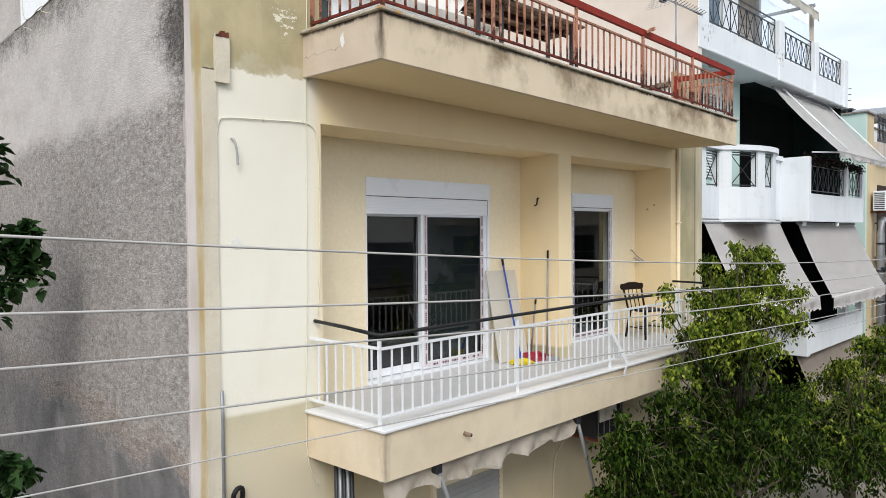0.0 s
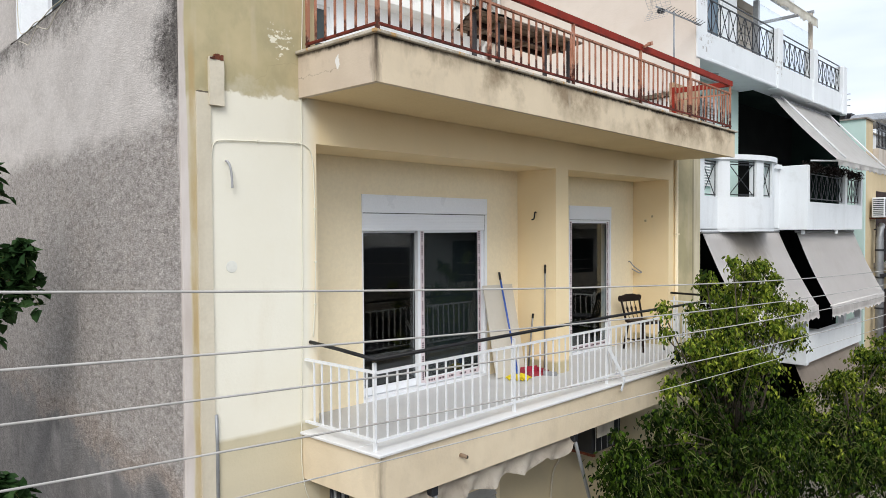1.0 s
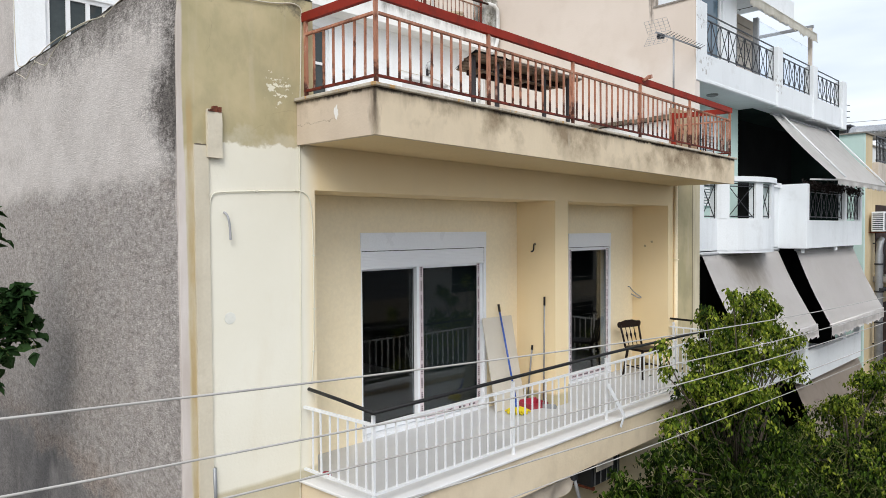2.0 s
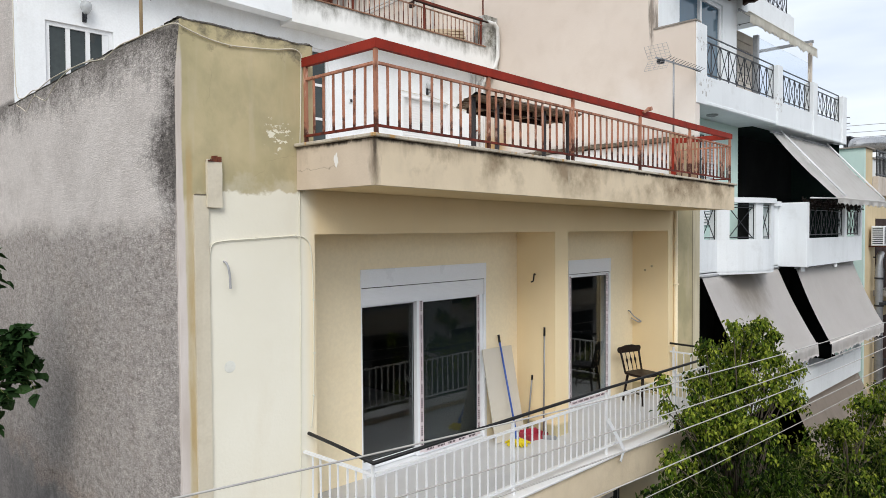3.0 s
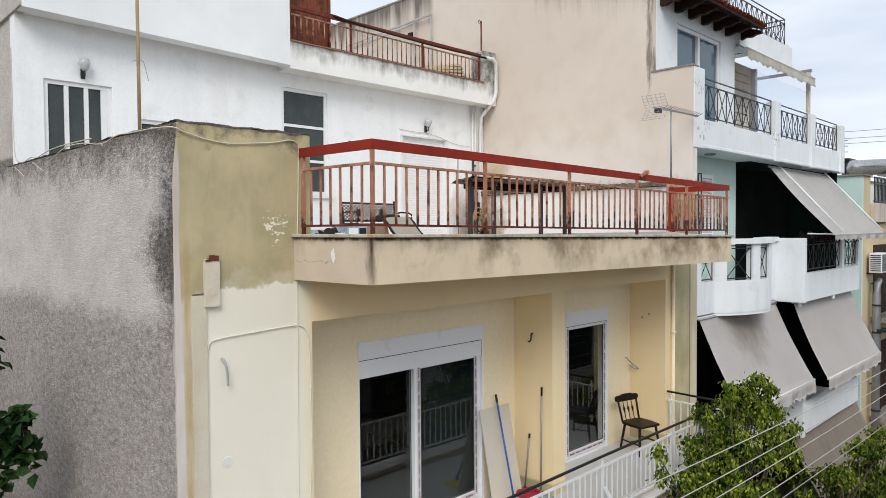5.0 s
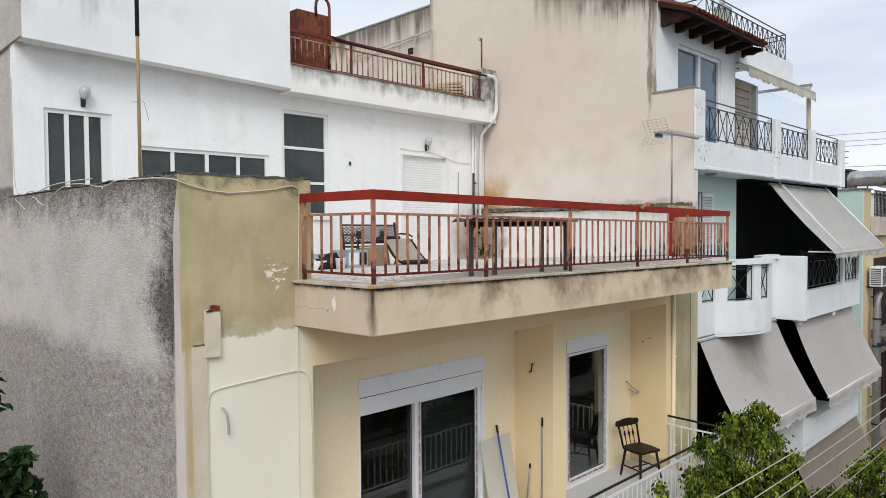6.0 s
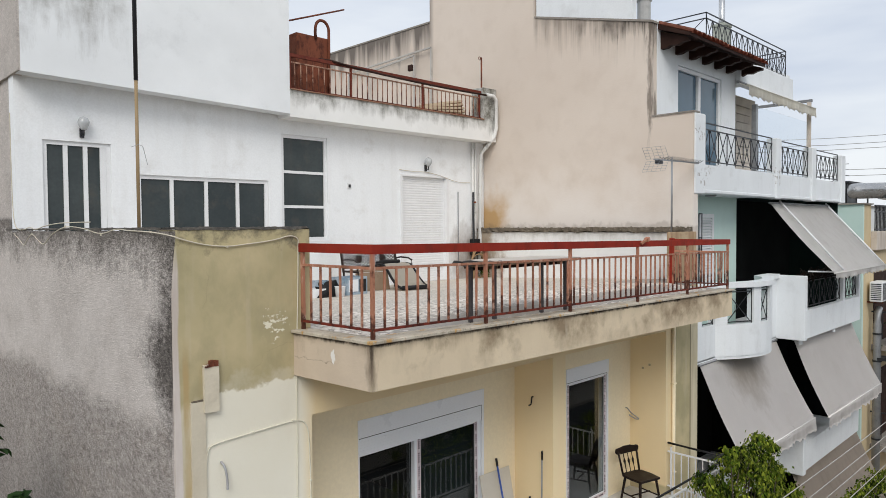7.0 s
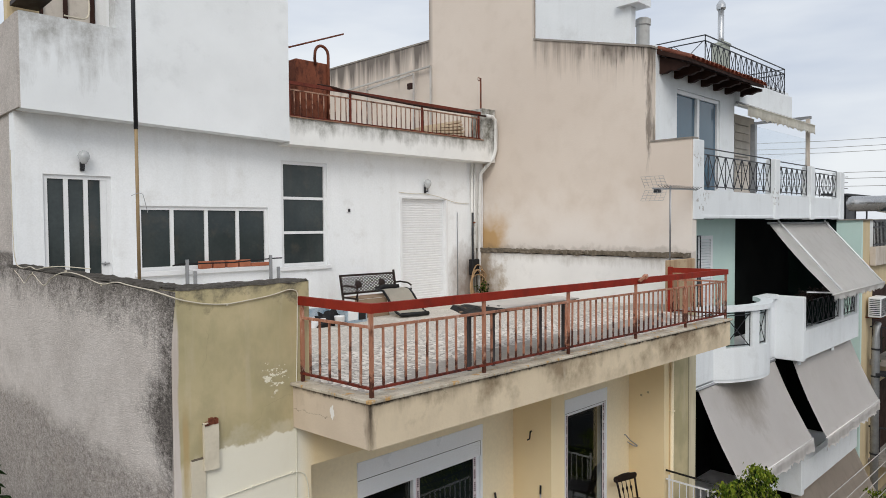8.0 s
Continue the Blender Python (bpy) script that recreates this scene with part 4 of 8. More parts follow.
TOP = 8.055                  # parapet height
solid("wall_front", worn_corner(boxes(
    (XL, 0.11, 0.0, 0.85, 0.0, 6.9),
    (XL, 0.11, 0.0, 0.30, 6.9, TOP),
    (0.11, 7.045, 0.0, YR, 6.31, 7.015),
    (3.90, 4.19, 0.0, YR + 0.01, FL1, 6.31),
    (7.045, XP, 0.0, 0.85, 0.0, 7.015),
    (0.11, 7.045, 0.0, 0.3, 0.0, 3.15)), (7.4, 7.55, 7.7, 7.85, 7.98)), PAINT, "cream-painted street front with old olive paint above", "wall")
solid("wall_recess", pierced_wall(0.11, 7.044, FL1 - 0.1, 6.9, YR, 0.85, [(1.15, 3.245, FL1 - 0.2, 5.905), (5.14, 6.33, FL1 - 0.2, 5.865)]), CREAM, "cream-painted back wall of the balcony recess", "wall")
solid("wall_side", worn_corner(boxes((XL - 0.003, XL + 0.25, 0.02, 5.2, 0.0, TOP - 0.01), (XL - 0.003, XL + 0.25, 5.2, 16, 0.0, TOP - 0.01), (XL + 0.145, XL + 0.375, 5.346, 16, TOP - 0.01, 10.17), (XL + 0.105, XL + 0.335, 4.946, 16, 10.17, 11.42)), (7.4, 7.55, 7.7, 7.85, 7.98)),
      ROUGHCAST, "grey rough-rendered side wall with soot stains", "wall")
solid("wall_back", boxes((XL, XR, 15.8, 16, 0, 7.0)), FAR_TOWN, "plain rear wall of the house", "wall")
cap_bm = bmesh.new()
for x0, x1, y0, y1, nx, ny in ((XL - 0.006, 0.114, -0.006, 0.31, 60, 14), (XL - 0.006, XL + 0.26, 0.31, 5.34, 10, 200)):
    grid = [[cap_bm.verts.new((x0 + (x1 - x0) * i / nx, y0 + (y1 - y0) * j / ny, TOP + 0.012 * noise.noise(Vector((x0 + (x1 - x0) * i / nx, y0 + (y1 - y0) * j / ny, 0)) * 7) + (0.018 if 0 < i < nx and 0 < j < ny else 0.0))) for j in range(ny + 1)] for i in range(nx + 1)]
    for i in range(nx):
        for j in range(ny):
            cap_bm.faces.new((grid[i][j], grid[i + 1][j], grid[i + 1][j + 1], grid[i][j + 1]))
bmesh.ops.solidify(cap_bm, geom=cap_bm.faces[:], thickness=0.022)
for v in cap_bm.verts:
    v.co += noise.noise_vector(v.co * 9) * 0.005 + noise.noise_vector(v.co * 28) * 0.006
worn_corner(cap_bm, ())
solid("parapet_cap", cap_bm, surface("lichened_cement", (0.20, 0.18, 0.155), (0.085, 0.077, 0.066), (0.42, 0.40, 0.35), 0.85, 0, 16, 70, 0.9, 0.95), "dark crumbling cement coping", "trim")

# balcony slabs
ASK = 0.075                  # the slabs' open side runs askew by this much


def askew(bm, y_out, y_in=0.0):
    """Draw the open side of a slab out towards the wall."""
    for v in bm.verts:
        if v.co.x < 0.3:
            v.co.x -= ASK * min(1.0, max(0.0, (v.co.y - y_out) / (y_in - y_out)))
    return bm


def settle(x):
    """Height of the upper balcony against its drawn level: it sinks towards the far end."""
    return 0.022 - 0.0125 * x


def sunk(bm):
    """Let the upper balcony sink and draw in towards its far end, as it has settled."""
    for v in bm.verts:
        f = min(1.05, max(0.0, -v.co.y / 1.04))
        x = max(0.0, v.co.x)
        v.co += Vector((0.034 * x * f, 0.0137 * x * f, settle(x)))
    return bm


solid("balcony_slab", askew(boxes((0.0, 7.14, YB, YB + 0.262, 3.185, 3.603), (0.0, 0.212, YB + 0.262, -0.002, 3.185, 3.603), (0.212, 7.14, YB + 0.262, -0.002, 3.185, FL1 - 0.012), (0.11, 7.04, -0.002, YR, 3.185, FL1 - 0.012)), YB), SLAB, "tan-rendered concrete balcony slab", "balcony")
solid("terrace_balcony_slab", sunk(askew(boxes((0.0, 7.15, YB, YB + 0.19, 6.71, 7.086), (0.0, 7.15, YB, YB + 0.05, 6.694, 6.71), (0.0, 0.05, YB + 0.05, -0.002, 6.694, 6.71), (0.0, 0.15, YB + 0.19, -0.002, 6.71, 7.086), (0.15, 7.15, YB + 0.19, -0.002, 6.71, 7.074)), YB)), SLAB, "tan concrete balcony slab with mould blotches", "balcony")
solid("balcony_coping", askew(boxes((-0.035, 7.17, YB - 0.035, YB + 0.27, 3.604, 3.632), (-0.035, 0.22, YB + 0.27, -0.004, 3.604, 3.632), bevel=0.006), YB), MARBLE, "white marble edging of the lower balcony", "trim")
CH = 0.95                    # length of one marble slab of the terrace edging
terrace_edge = thing("terrace_coping", "rust-stained marble edging of the terrace in separate slabs", "trim", kind="structure")
for i in range(8):
    a, b = (-0.035 if i == 0 else i * CH - 0.1), min(7.18, (i + 1) * CH - 0.104)
    part("marble_slab", sunk(askew(boxes((a, b, YB - 0.035, YB + 0.2, 7.087, 7.115 + random.uniform(-0.002, 0.002)), bevel=0.005), YB)), OLD_MARBLE, terrace_edge)
part("marble_slab", sunk(askew(boxes((-0.035, 0.16, YB + 0.203, -0.004, 7.087, 7.1155), bevel=0.005), YB)), OLD_MARBLE, terrace_edge)

solid("balcony_floor", boxes((0.225, 7.14, YB + 0.275, -0.002, FL1 - 0.012, FL1), (0.11, 7.04, -0.002, YR, FL1 - 0.012, FL1)), FLOOR_TILE, "pale grey tiled balcony floor", "floor")

solid("balcony_soffit", sunk(boxes((0.01, 7.13, YB + 0.055, -0.004, 6.705, 6.709))), SOFFIT, "cream underside of the upper balcony, browned for shade", "ceiling")
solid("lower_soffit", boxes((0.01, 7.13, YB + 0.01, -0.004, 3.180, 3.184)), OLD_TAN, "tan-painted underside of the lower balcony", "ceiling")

# roof terrace deck, falling gently towards the roof storey
def fall(y):
    return FL2 - 0.042 * max(0.0, y)


FL3 = 6.88                   # foot of the roof storey
deck = boxes((0.16, 7.14, YB + 0.203, 0.0, 7.075, FL2))
for v in deck.verts:
    if v.co.y < -0.1:
        v.co += Vector((0.027 * v.co.x, 0.011 * v.co.x, settle(v.co.x)))
prism(deck, [(0.0, 7.02), (0.0, FL2), (0.3, fall(0.3)), (0.3, 7.018)], "x", 0.1, XP - 0.01)
prism(deck, [(0.3, 7.016), (0.3, fall(0.3)), (YP + 0.25, fall(YP + 0.25)), (YP + 0.25, 6.75), (0.9, 6.75), (0.9, 7.016)], "x", XL + 0.25, XR - 0.22)
solid("terrace_floor", deck, TERRACE, "terrace floor of broken stone chips", "floor")
solid("wall_party", boxes((8.28, XR, 0.2, YP, 6.8, 7.93)), PARTY_WHITE, "low white parapet along the party wall", "wall")
solid("wall_party_ledge", rough_block(8.24, XR + 0.01, 0.24, YP - 0.01, 7.945, 8.022, 0.035, 0.03, 10.0), LEDGE, "crumbling grey cement ledge", "trim")
solid("parapet_stub", boxes((7.23, 8.19, 0.02, 0.09, 7.0, 7.95), bevel=0.006), STUB_TAN, "short rust-streaked tan parapet pier", "wall")

PH0, PH1 = -1.055, 8.5
OPEN = [(-0.72, 0.19, FL3 - 0.2, 9.33), (0.57, 2.82, 7.88, 8.90), (3.09, 4.08, 7.83, 9.75), (5.9, 7.31, FL3 - 0.2, 9.13)]
solid("wall_roof_storey", pierced_wall(PH0, PH1, FL3 - 0.1, 10.3, YP, YP + 0.25, OPEN), WHITE_WALL, "white-painted wall of the set-back roof storey", "wall")
solid("wall_roof_upper", prism(bmesh.new(), [(PH0, 10.16), (3.03, 10.05), (3.03, 14.2), (0.17, 14.2), (0.17, 11.44), (PH0, 11.44)], "y", 4.94, 5.2), UPPER_WHITE, "tall white upper wall with a grey-stained parapet", "wall")
solid("wall_roof_return", boxes((3.03 - 0.2, 3.028, 5.2, 9.0, 10.3, 14.2), (0.172, 0.37, 5.2, 9.0, 10.3, 14.2)), WHITE_WALL, "white return walls of the upper storey", "wall")
solid("roof_balcony_slab", boxes((PH0 + 0.1, 3.03, 5.2, YP + 0.02, 10.165, 10.28), (3.03, 8.49, 4.94, 12, 10.0, 10.3), (3.03, 8.49, 4.94, 5.12, 10.3, 10.47), (8.06, 8.49, 4.94, 5.3, 10.47, 11.2)), BAND_WHITE, "white roof balcony edge with black run marks", "balcony")
solid("roof_balcony_coping", rough_block(3.04, 8.06, 4.912, 5.13, 10.471, 10.492, 0.08, 0.006, 7.0), RUSTY_EDGE, "rust-brown stained edge of the roof balcony", "trim")
stack = thing("board_stack", "weathered tan boards stacked behind the roof railing", "boards")
for i in range(7):
    part("board", bar(bmesh.new(), (5.5 + 0.2 * i, 5.45 + 0.025 * i, 10.34 + 0.055 * i), (8.04, 5.5 + 0.03 * i, 10.44 + 0.085 * i), 0.22, 0.05, (0, 0.3, 1)), TAN_BOARD, stack)
solid("roof_slab", boxes((PH0 + 0.02, 8.49, YP + 0.25, 15.8, 9.98, 10.0), (PH0 + 0.1, 3.0, 5.2, 12, 10.281, 10.3)), CEMENT, "flat cement roof deck", "roof")


# ---------- doors and windows of the house ----------
def film(bm_bars, x, z0, z1, y, upright=True, n=None, w=0.045):
    """Rows of short printed bars on the protective film of a frame."""
    n = n or int((z1 - z0) / 0.16)
    for i in range(n):
        c = z0 + (i + 0.5) * (z1 - z0) / n
        for k in range(-2, 3):
            u0, u1 = c + k * 0.026 - 0.008, c + k * 0.026 + 0.008
            if upright:
                box(bm_bars, x - w * 0.27, x + w * 0.27, y - 0.002, y, u0, u1)
            else:
                box(bm_bars, u0, u1, y - 0.002, y, x - w * 0.27, x + w * 0.27)


def sash(parent, x0, x1, z0, z1, y, stile=0.055, printed=True):
    s = part("sash", boxes((x0, x0 + stile, y, y + 0.045, z0, z1), (x1 - stile, x1, y, y + 0.045, z0, z1),
                           (x0 + stile, x1 - stile, y, y + 0.045, z0, z0 + stile + 0.03), (x0 + stile, x1 - stile, y, y + 0.045, z1 - stile, z1)), ALU_WHITE, parent)
    part("pane", boxes((x0 + stile, x1 - stile, y + 0.018, y + 0.026, z0 + stile + 0.03, z1 - stile)), GLASS, s).visible_shadow = False
    a, b, c, d = x0 + stile, x1 - stile, z0 + stile + 0.03, z1 - stile
    part("gasket", boxes((a, a + 0.009, y + 0.012, y + 0.017, c, d), (b - 0.009, b, y + 0.012, y + 0.017, c, d), (a + 0.009, b - 0.009, y + 0.012, y + 0.017, c, c + 0.009), (a + 0.009, b - 0.009, y + 0.012, y + 0.017, d - 0.009, d)), BLACK_PVC, s)
    if printed:
        strip = bmesh.new()
        bars = bmesh.new()
        for x in printed:
            box(strip, x - 0.03, x + 0.03, y - 0.003, y - 0.0005, z0 + 0.03, z1 - 0.02)
            film(bars, x, z0 + 0.04, z1 - 0.02, y - 0.0032)
        if len(printed) > 1:
            zc = z0 + 0.045
            box(strip, printed[0] + 0.03, printed[1] - 0.03, y - 0.003, y - 0.0005, zc - 0.03, zc + 0.03)
            film(bars, zc, printed[0] + 0.04, printed[1] - 0.04, y - 0.0032, False)
        part("protective_film", strip, PINK_FILM, s, "pale pink protective film with printed bars")
        part("printed_bars", bars, RED_INK, s)
    return s


def sliding_door(name, label, x0, x1, z1, box_h, panel, jamb, leaves):
    d = thing(name, label, "door", ((x0 + x1) / 2, YR, FL1), kind="structure")
    d.matrix_world = Matrix.Identity(4)
    zb = z1 - box_h
    zp = zb - panel
    part("shutter_box", boxes((x0 - 0.004, x1 + 0.004, YR - 0.012, YR + 0.17, zb, z1), bevel=0.004), ALU_WHITE, d)
    part("seam", boxes((x0 + 0.01, x1 - 0.045, YR - 0.008, YR + 0.02, zb - 0.007, zb - 0.0005), (x1 - 0.046, x1 - 0.041, YR - 0.008, YR + 0.02, zp, zb - 0.008)), BLACK_PVC, d)
    slats = bmesh.new()
    count = max(1, round(panel / 0.035))
    for i in range(count):
        z_hi, z_lo = zb - 0.008 - (panel - 0.008) * i / count, zb - 0.008 - (panel - 0.008) * (i + 1) / count
        prism(slats, [(YR - 0.005, z_lo), (YR - 0.008, z_lo + 0.004), (YR - 0.008, z_hi - 0.003), (YR - 0.005, z_hi), (YR + 0.03, z_hi), (YR + 0.03, z_lo)], "x", x0 + 0.012, x1 - 0.047)
    part("shutter_slats", slats, ALU_WHITE, d)
    part("frame", boxes((x0, x0 + jamb, YR - 0.006, YR + 0.16, FL1, zb), (x1 - 0.04, x1, YR - 0.006, YR + 0.16, FL1, zb), (x0 + jamb, x1 - 0.04, YR - 0.012, YR + 0.16, FL1 - 0.005, FL1 + 0.035)), ALU_WHITE, d)
    zt = zp + 0.035
    for (a, b, y, printed) in leaves:
        sash(d, a, b, FL1 + 0.045, zt, y, 0.06, printed)
    return d


SCREEN = surface("grey_insect_screen", (0.038, 0.047, 0.049), (0.032, 0.040, 0.042), None, 0.1, 0, 0.8, 160, 0.03, 0.9, 0, 0.1)


sliding_door("door_1", "white aluminium sliding balcony door with shutter box", 1.15, 3.245, 5.905, 0.207, 0.208, 0.014,
             [(1.10, 2.09, YR + 0.085, ()), (2.025, 3.205, YR + 0.03, (2.095, 3.125))])
part("insect_screen", boxes((2.11, 3.19, YR + 0.135, YR + 0.139, FL1 + 0.05, 5.5)), SCREEN, bpy.data.objects["door_1"], "drawn grey insect screen")
sliding_door("door_2", "narrow white aluminium balcony door with shutter box", 5.14, 6.33, 5.865, 0.215, 0.03, 0.012,
             [(5.152, 6.285, YR + 0.012, (5.20, 6.245))])

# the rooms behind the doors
solid("room_floor", boxes((0.3, 7.9, 0.85, 6.0, FL1 - 0.1, FL1 - 0.002)), ROOM_TILE, "tiled floor of the empty rooms, darkened for the dimness indoors", "floor")
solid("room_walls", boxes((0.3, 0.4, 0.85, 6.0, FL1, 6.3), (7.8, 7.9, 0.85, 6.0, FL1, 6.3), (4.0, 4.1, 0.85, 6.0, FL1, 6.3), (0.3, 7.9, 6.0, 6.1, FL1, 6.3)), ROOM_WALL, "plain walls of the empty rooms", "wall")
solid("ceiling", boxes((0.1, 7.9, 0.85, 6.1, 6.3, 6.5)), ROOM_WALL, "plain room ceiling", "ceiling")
bx = thing("cardboard_box", "small pale carton lying on the room floor", "box", (2.1, 2.3, FL1), rz=20)
part("carton", boxes((-0.11, 0.11, -0.07, 0.07, 0, 0.07), bevel=0.004), BOARD, bx)


def paned_window(name, label, x0, x1, z0, z1, posts, rails, y=YP, glass=FROSTED, door=False):
    w = thing(name, label, "door" if door else "window", kind="structure")
    f = 0.06
    part("window_frame", boxes((x0, x0 + f, y + 0.03, y + 0.1, z0, z1), (x1 - f, x1, y + 0.03, y + 0.1, z0, z1), (x0 + f, x1 - f, y + 0.03, y + 0.1, z1 - f, z1), (x0 + f, x1 - f, y + 0.03, y + 0.1, z0, z0 + f)), WHITE_METAL, w)
    xs = [x0 + f, *posts, x1 - f]
    zs = [z0 + f, *rails, z1 - f]
    for p in posts:
        part("mullion", boxes((p - 0.03, p + 0.03, y + 0.035, y + 0.095, z0 + f, z1 - f)), WHITE_METAL, w)
    for r in rails:
        part("transom", boxes((x0 + f, x1 - f, y + 0.04, y + 0.09, r - 0.025, r + 0.025)), WHITE_METAL, w)
    for a, b in zip(xs, xs[1:]):
        for c, e in zip(zs, zs[1:]):
            part("pane", boxes((a, b, y + 0.06, y + 0.07, c, e)), glass, w)
    return w


d3 = paned_window("door_3", "white glazed roof door with three dark panes", -0.72, 0.19, FL3, 9.33, (-0.42, -0.155), (), door=True)
part("lock_stile", boxes((0.045, 0.129, YP + 0.036, YP + 0.096, FL3 + 0.06, 9.27)), WHITE_METAL, d3)
part("door_handle", boxes((0.03, 0.15, YP + 0.0, YP + 0.02, 8.02, 8.045), (0.08, 0.1, YP + 0.02, YP + 0.036, 8.0, 8.06), bevel=0.004), GREY_METAL, d3)
w4 = paned_window("window_1", "wide white four-pane window of the roof storey", 0.57, 2.82, 7.88, 8.90, (1.11, 1.685, 2.245), ())
part("window_sill", boxes((0.5, 2.84, YP - 0.06, YP + 0.03, 7.80, 7.88), bevel=0.006), WHITE_METAL, w4)
w3 = paned_window("window_2", "upright white window with three stacked panes", 3.09, 4.08, 7.83, 9.75, (), (8.45, 9.08))
part("window_sill", boxes((3.04, 4.13, YP - 0.05, YP + 0.03, 7.76, 7.83), bevel=0.006), WHITE_METAL, w3)

rs = thing("door_4", "closed white roller shutter in the roof-storey wall", "shutter", kind="structure")
part("shutter_frame", boxes((5.9, 5.96, YP - 0.02, YP + 0.1, FL3, 9.13), (7.25, 7.31, YP - 0.02, YP + 0.1, FL3, 9.13), (5.9, 7.31, YP - 0.012, YP + 0.1, 9.135, 9.165)), WHITE_METAL, rs)
slat = bmesh.new()
prism(slat, [(0.03, 0), (0.024, 0.025), (0.025, 0.045), (0.03, 0.052), (0.05, 0.052), (0.05, 0)], "x", 0, 1.29)
slat_me = mesh_of("slat", slat, WHITE_METAL)
for i in range(43):
    piece("slat", slat_me, rs, Matrix.Translation((5.96, YP + 0.045, FL3 - 0.005 + 0.0525 * i)))


# ---------- railings ----------
def railing(name, label, path, z0, bottom, top, cap, posts, bar_gap, mats, bar_w=0.016, cap_h=0.06, cap_w=0.05, post_w=0.035):
    """A railing along a bent path: posts, two rails, a top board and upright bars, each a part."""
    r = thing(name, label, "railing")
    m_post, m_bar, m_cap, m_low = mats
    bar_me = mesh_of("baluster", boxes((-bar_w / 2, bar_w / 2, -bar_w / 2, bar_w / 2, bottom, top)), m_bar)
    post_me = mesh_of("post", boxes((-post_w / 2, post_w / 2, -post_w / 2, post_w / 2, 0, cap)), m_post)
    for (a, b), marks in zip(zip(path, path[1:]), posts):
        a, b = Vector((a[0], a[1], z0 + sum(a[2:]))), Vector((b[0], b[1], z0 + sum(b[2:])))
        d = (b - a).normalized()
        side = Vector((0, 0, 1))
        for z, w, h, nm, mt in ((bottom, 0.03, 0.02, "bottom_rail", m_low), (top, 0.03, 0.022, "top_rail", m_bar), (cap, cap_w, cap_h, "handrail", m_cap)):
            if nm == "handrail" and cap_h == 0:
                continue
            bm = bar(bmesh.new(), a + side * z - d * (0.02 if nm == "handrail" else 0), b + side * z + d * (0.02 if nm == "handrail" else 0), w, h)
            part(nm, bm, mt, r)
        length = (b - a).length
        for s in marks:
            piece("post", post_me, r, Matrix.Translation(a + d * s))
        n = round(length / bar_gap)
        for i in range(1, n):
            s = length * i / n
            if min([abs(s - q) for q in marks] + [9]) > 0.035:
                piece("baluster", bar_me, r, Matrix.Translation(a + d * s) @ pose(0, 0, 0, random.uniform(-0.5, 0.5), random.uniform(-0.5, 0.5), 0))
    return r


terrace_rail = railing("terrace_railing", "rust-streaked red iron terrace railing with wide handrail", [(0.0, -0.03, 0.022), (0.06, YB + 0.05, 0.022), (7.36, -0.89, -0.068), (7.2, -0.02, -0.068)], 7.115,
        0.075, 0.59, 0.747, [(0.02, 0.96), (1.42, 2.87, 4.40, 5.84, 7.27), (0.85,)], 0.129, (RED_BAR, RED_BAR, RED_RAIL, BOTTOM_RUST), 0.017, 0.08, 0.045, 0.03)
railing("balcony_railing", "white-painted iron balcony railing", [(-0.05, -0.03), (0.02, YB + 0.06), (7.08, YB + 0.06), (7.08, -0.02)], 3.632,
        0.09, 0.668, 0.748, [(0.93,), (1.8, 3.55, 5.3, 7.04), (0.9,)], 0.118, (WHITE_METAL, WHITE_METAL, WHITE_METAL, WHITE_METAL), 0.014, 0.0, 0.04, 0.026)
part("end_post", boxes((7.165, 7.225, -0.06, 0.015, 7.03, 7.85), bevel=0.006), RED_RAIL, terrace_rail)
part("clamp", bar(bar(bar(bmesh.new(), (4.47, -0.955, 7.60), (4.47, -0.955, 7.83), 0.035, 0.03), (4.47, -0.97, 7.83), (4.56, -1.0, 7.885), 0.035, 0.03), (4.55, -1.0, 7.875), (4.60, -1.0, 7.895), 0.055, 0.045), RED_BAR, terrace_rail, "faded clamp tied to the handrail")
hose = thing("black_tube", "black plastic pipe fixed along the balcony railing", "pipe")
part("pipe", tube(bmesh.new(), [(0.02, 0.0, 4.45), (0.0, -0.5, 4.44), (-0.02, YB + 0.03, 4.42)], 0.017, 8), BLACK_PVC, hose, smooth=True)
part("pipe", tube(bmesh.new(), [(-0.03, YB + 0.03, 4.42), (1.8, YB + 0.03, 4.43), (3.6, YB + 0.03, 4.44), (5.4, YB + 0.03, 4.43), (7.1, YB + 0.03, 4.42)], 0.017, 8), BLACK_PVC, hose, smooth=True)
part("pipe", tube(bmesh.new(), [(7.1, YB + 0.03, 4.42), (7.12, 0.0, 4.43)], 0.017, 8), BLACK_PVC, hose, smooth=True)
railing("roof_railing", "rusty dark red iron railing of the roof balcony", [(3.06, 5.02), (8.06, 5.02)], 10.47, 0.05, 0.50, 0.62,
        [(0.02, 1.35, 3.2, 4.95)], 0.125, (ROOF_RAIL, ROOF_BAR, ROOF_RAIL, BOTTOM_RUST), 0.015, 0.06, 0.045, 0.034)

# ---------- overhead wires along the street ----------
def wire(name, label, pts, r, mat=WIRE, n=40):
    """A slack wire through three or more known points."""
    w = thing(name, label, "cable", group="overhead wires")
    x = np.array([p[0] for p in pts])
    zc = np.polyfit(x, np.array([p[2] for p in pts]), min(2, len(pts) - 1))
    yc = np.polyfit(x, np.array([p[1] for p in pts]), 1)
    xs = np.linspace(-14.0, 19.2, n)
    part("strand", tube(bmesh.new(), [(float(a), float(np.polyval(yc, a)), float(np.polyval(zc, a))) for a in xs], r, 6), mat, w, smooth=True)
    return w


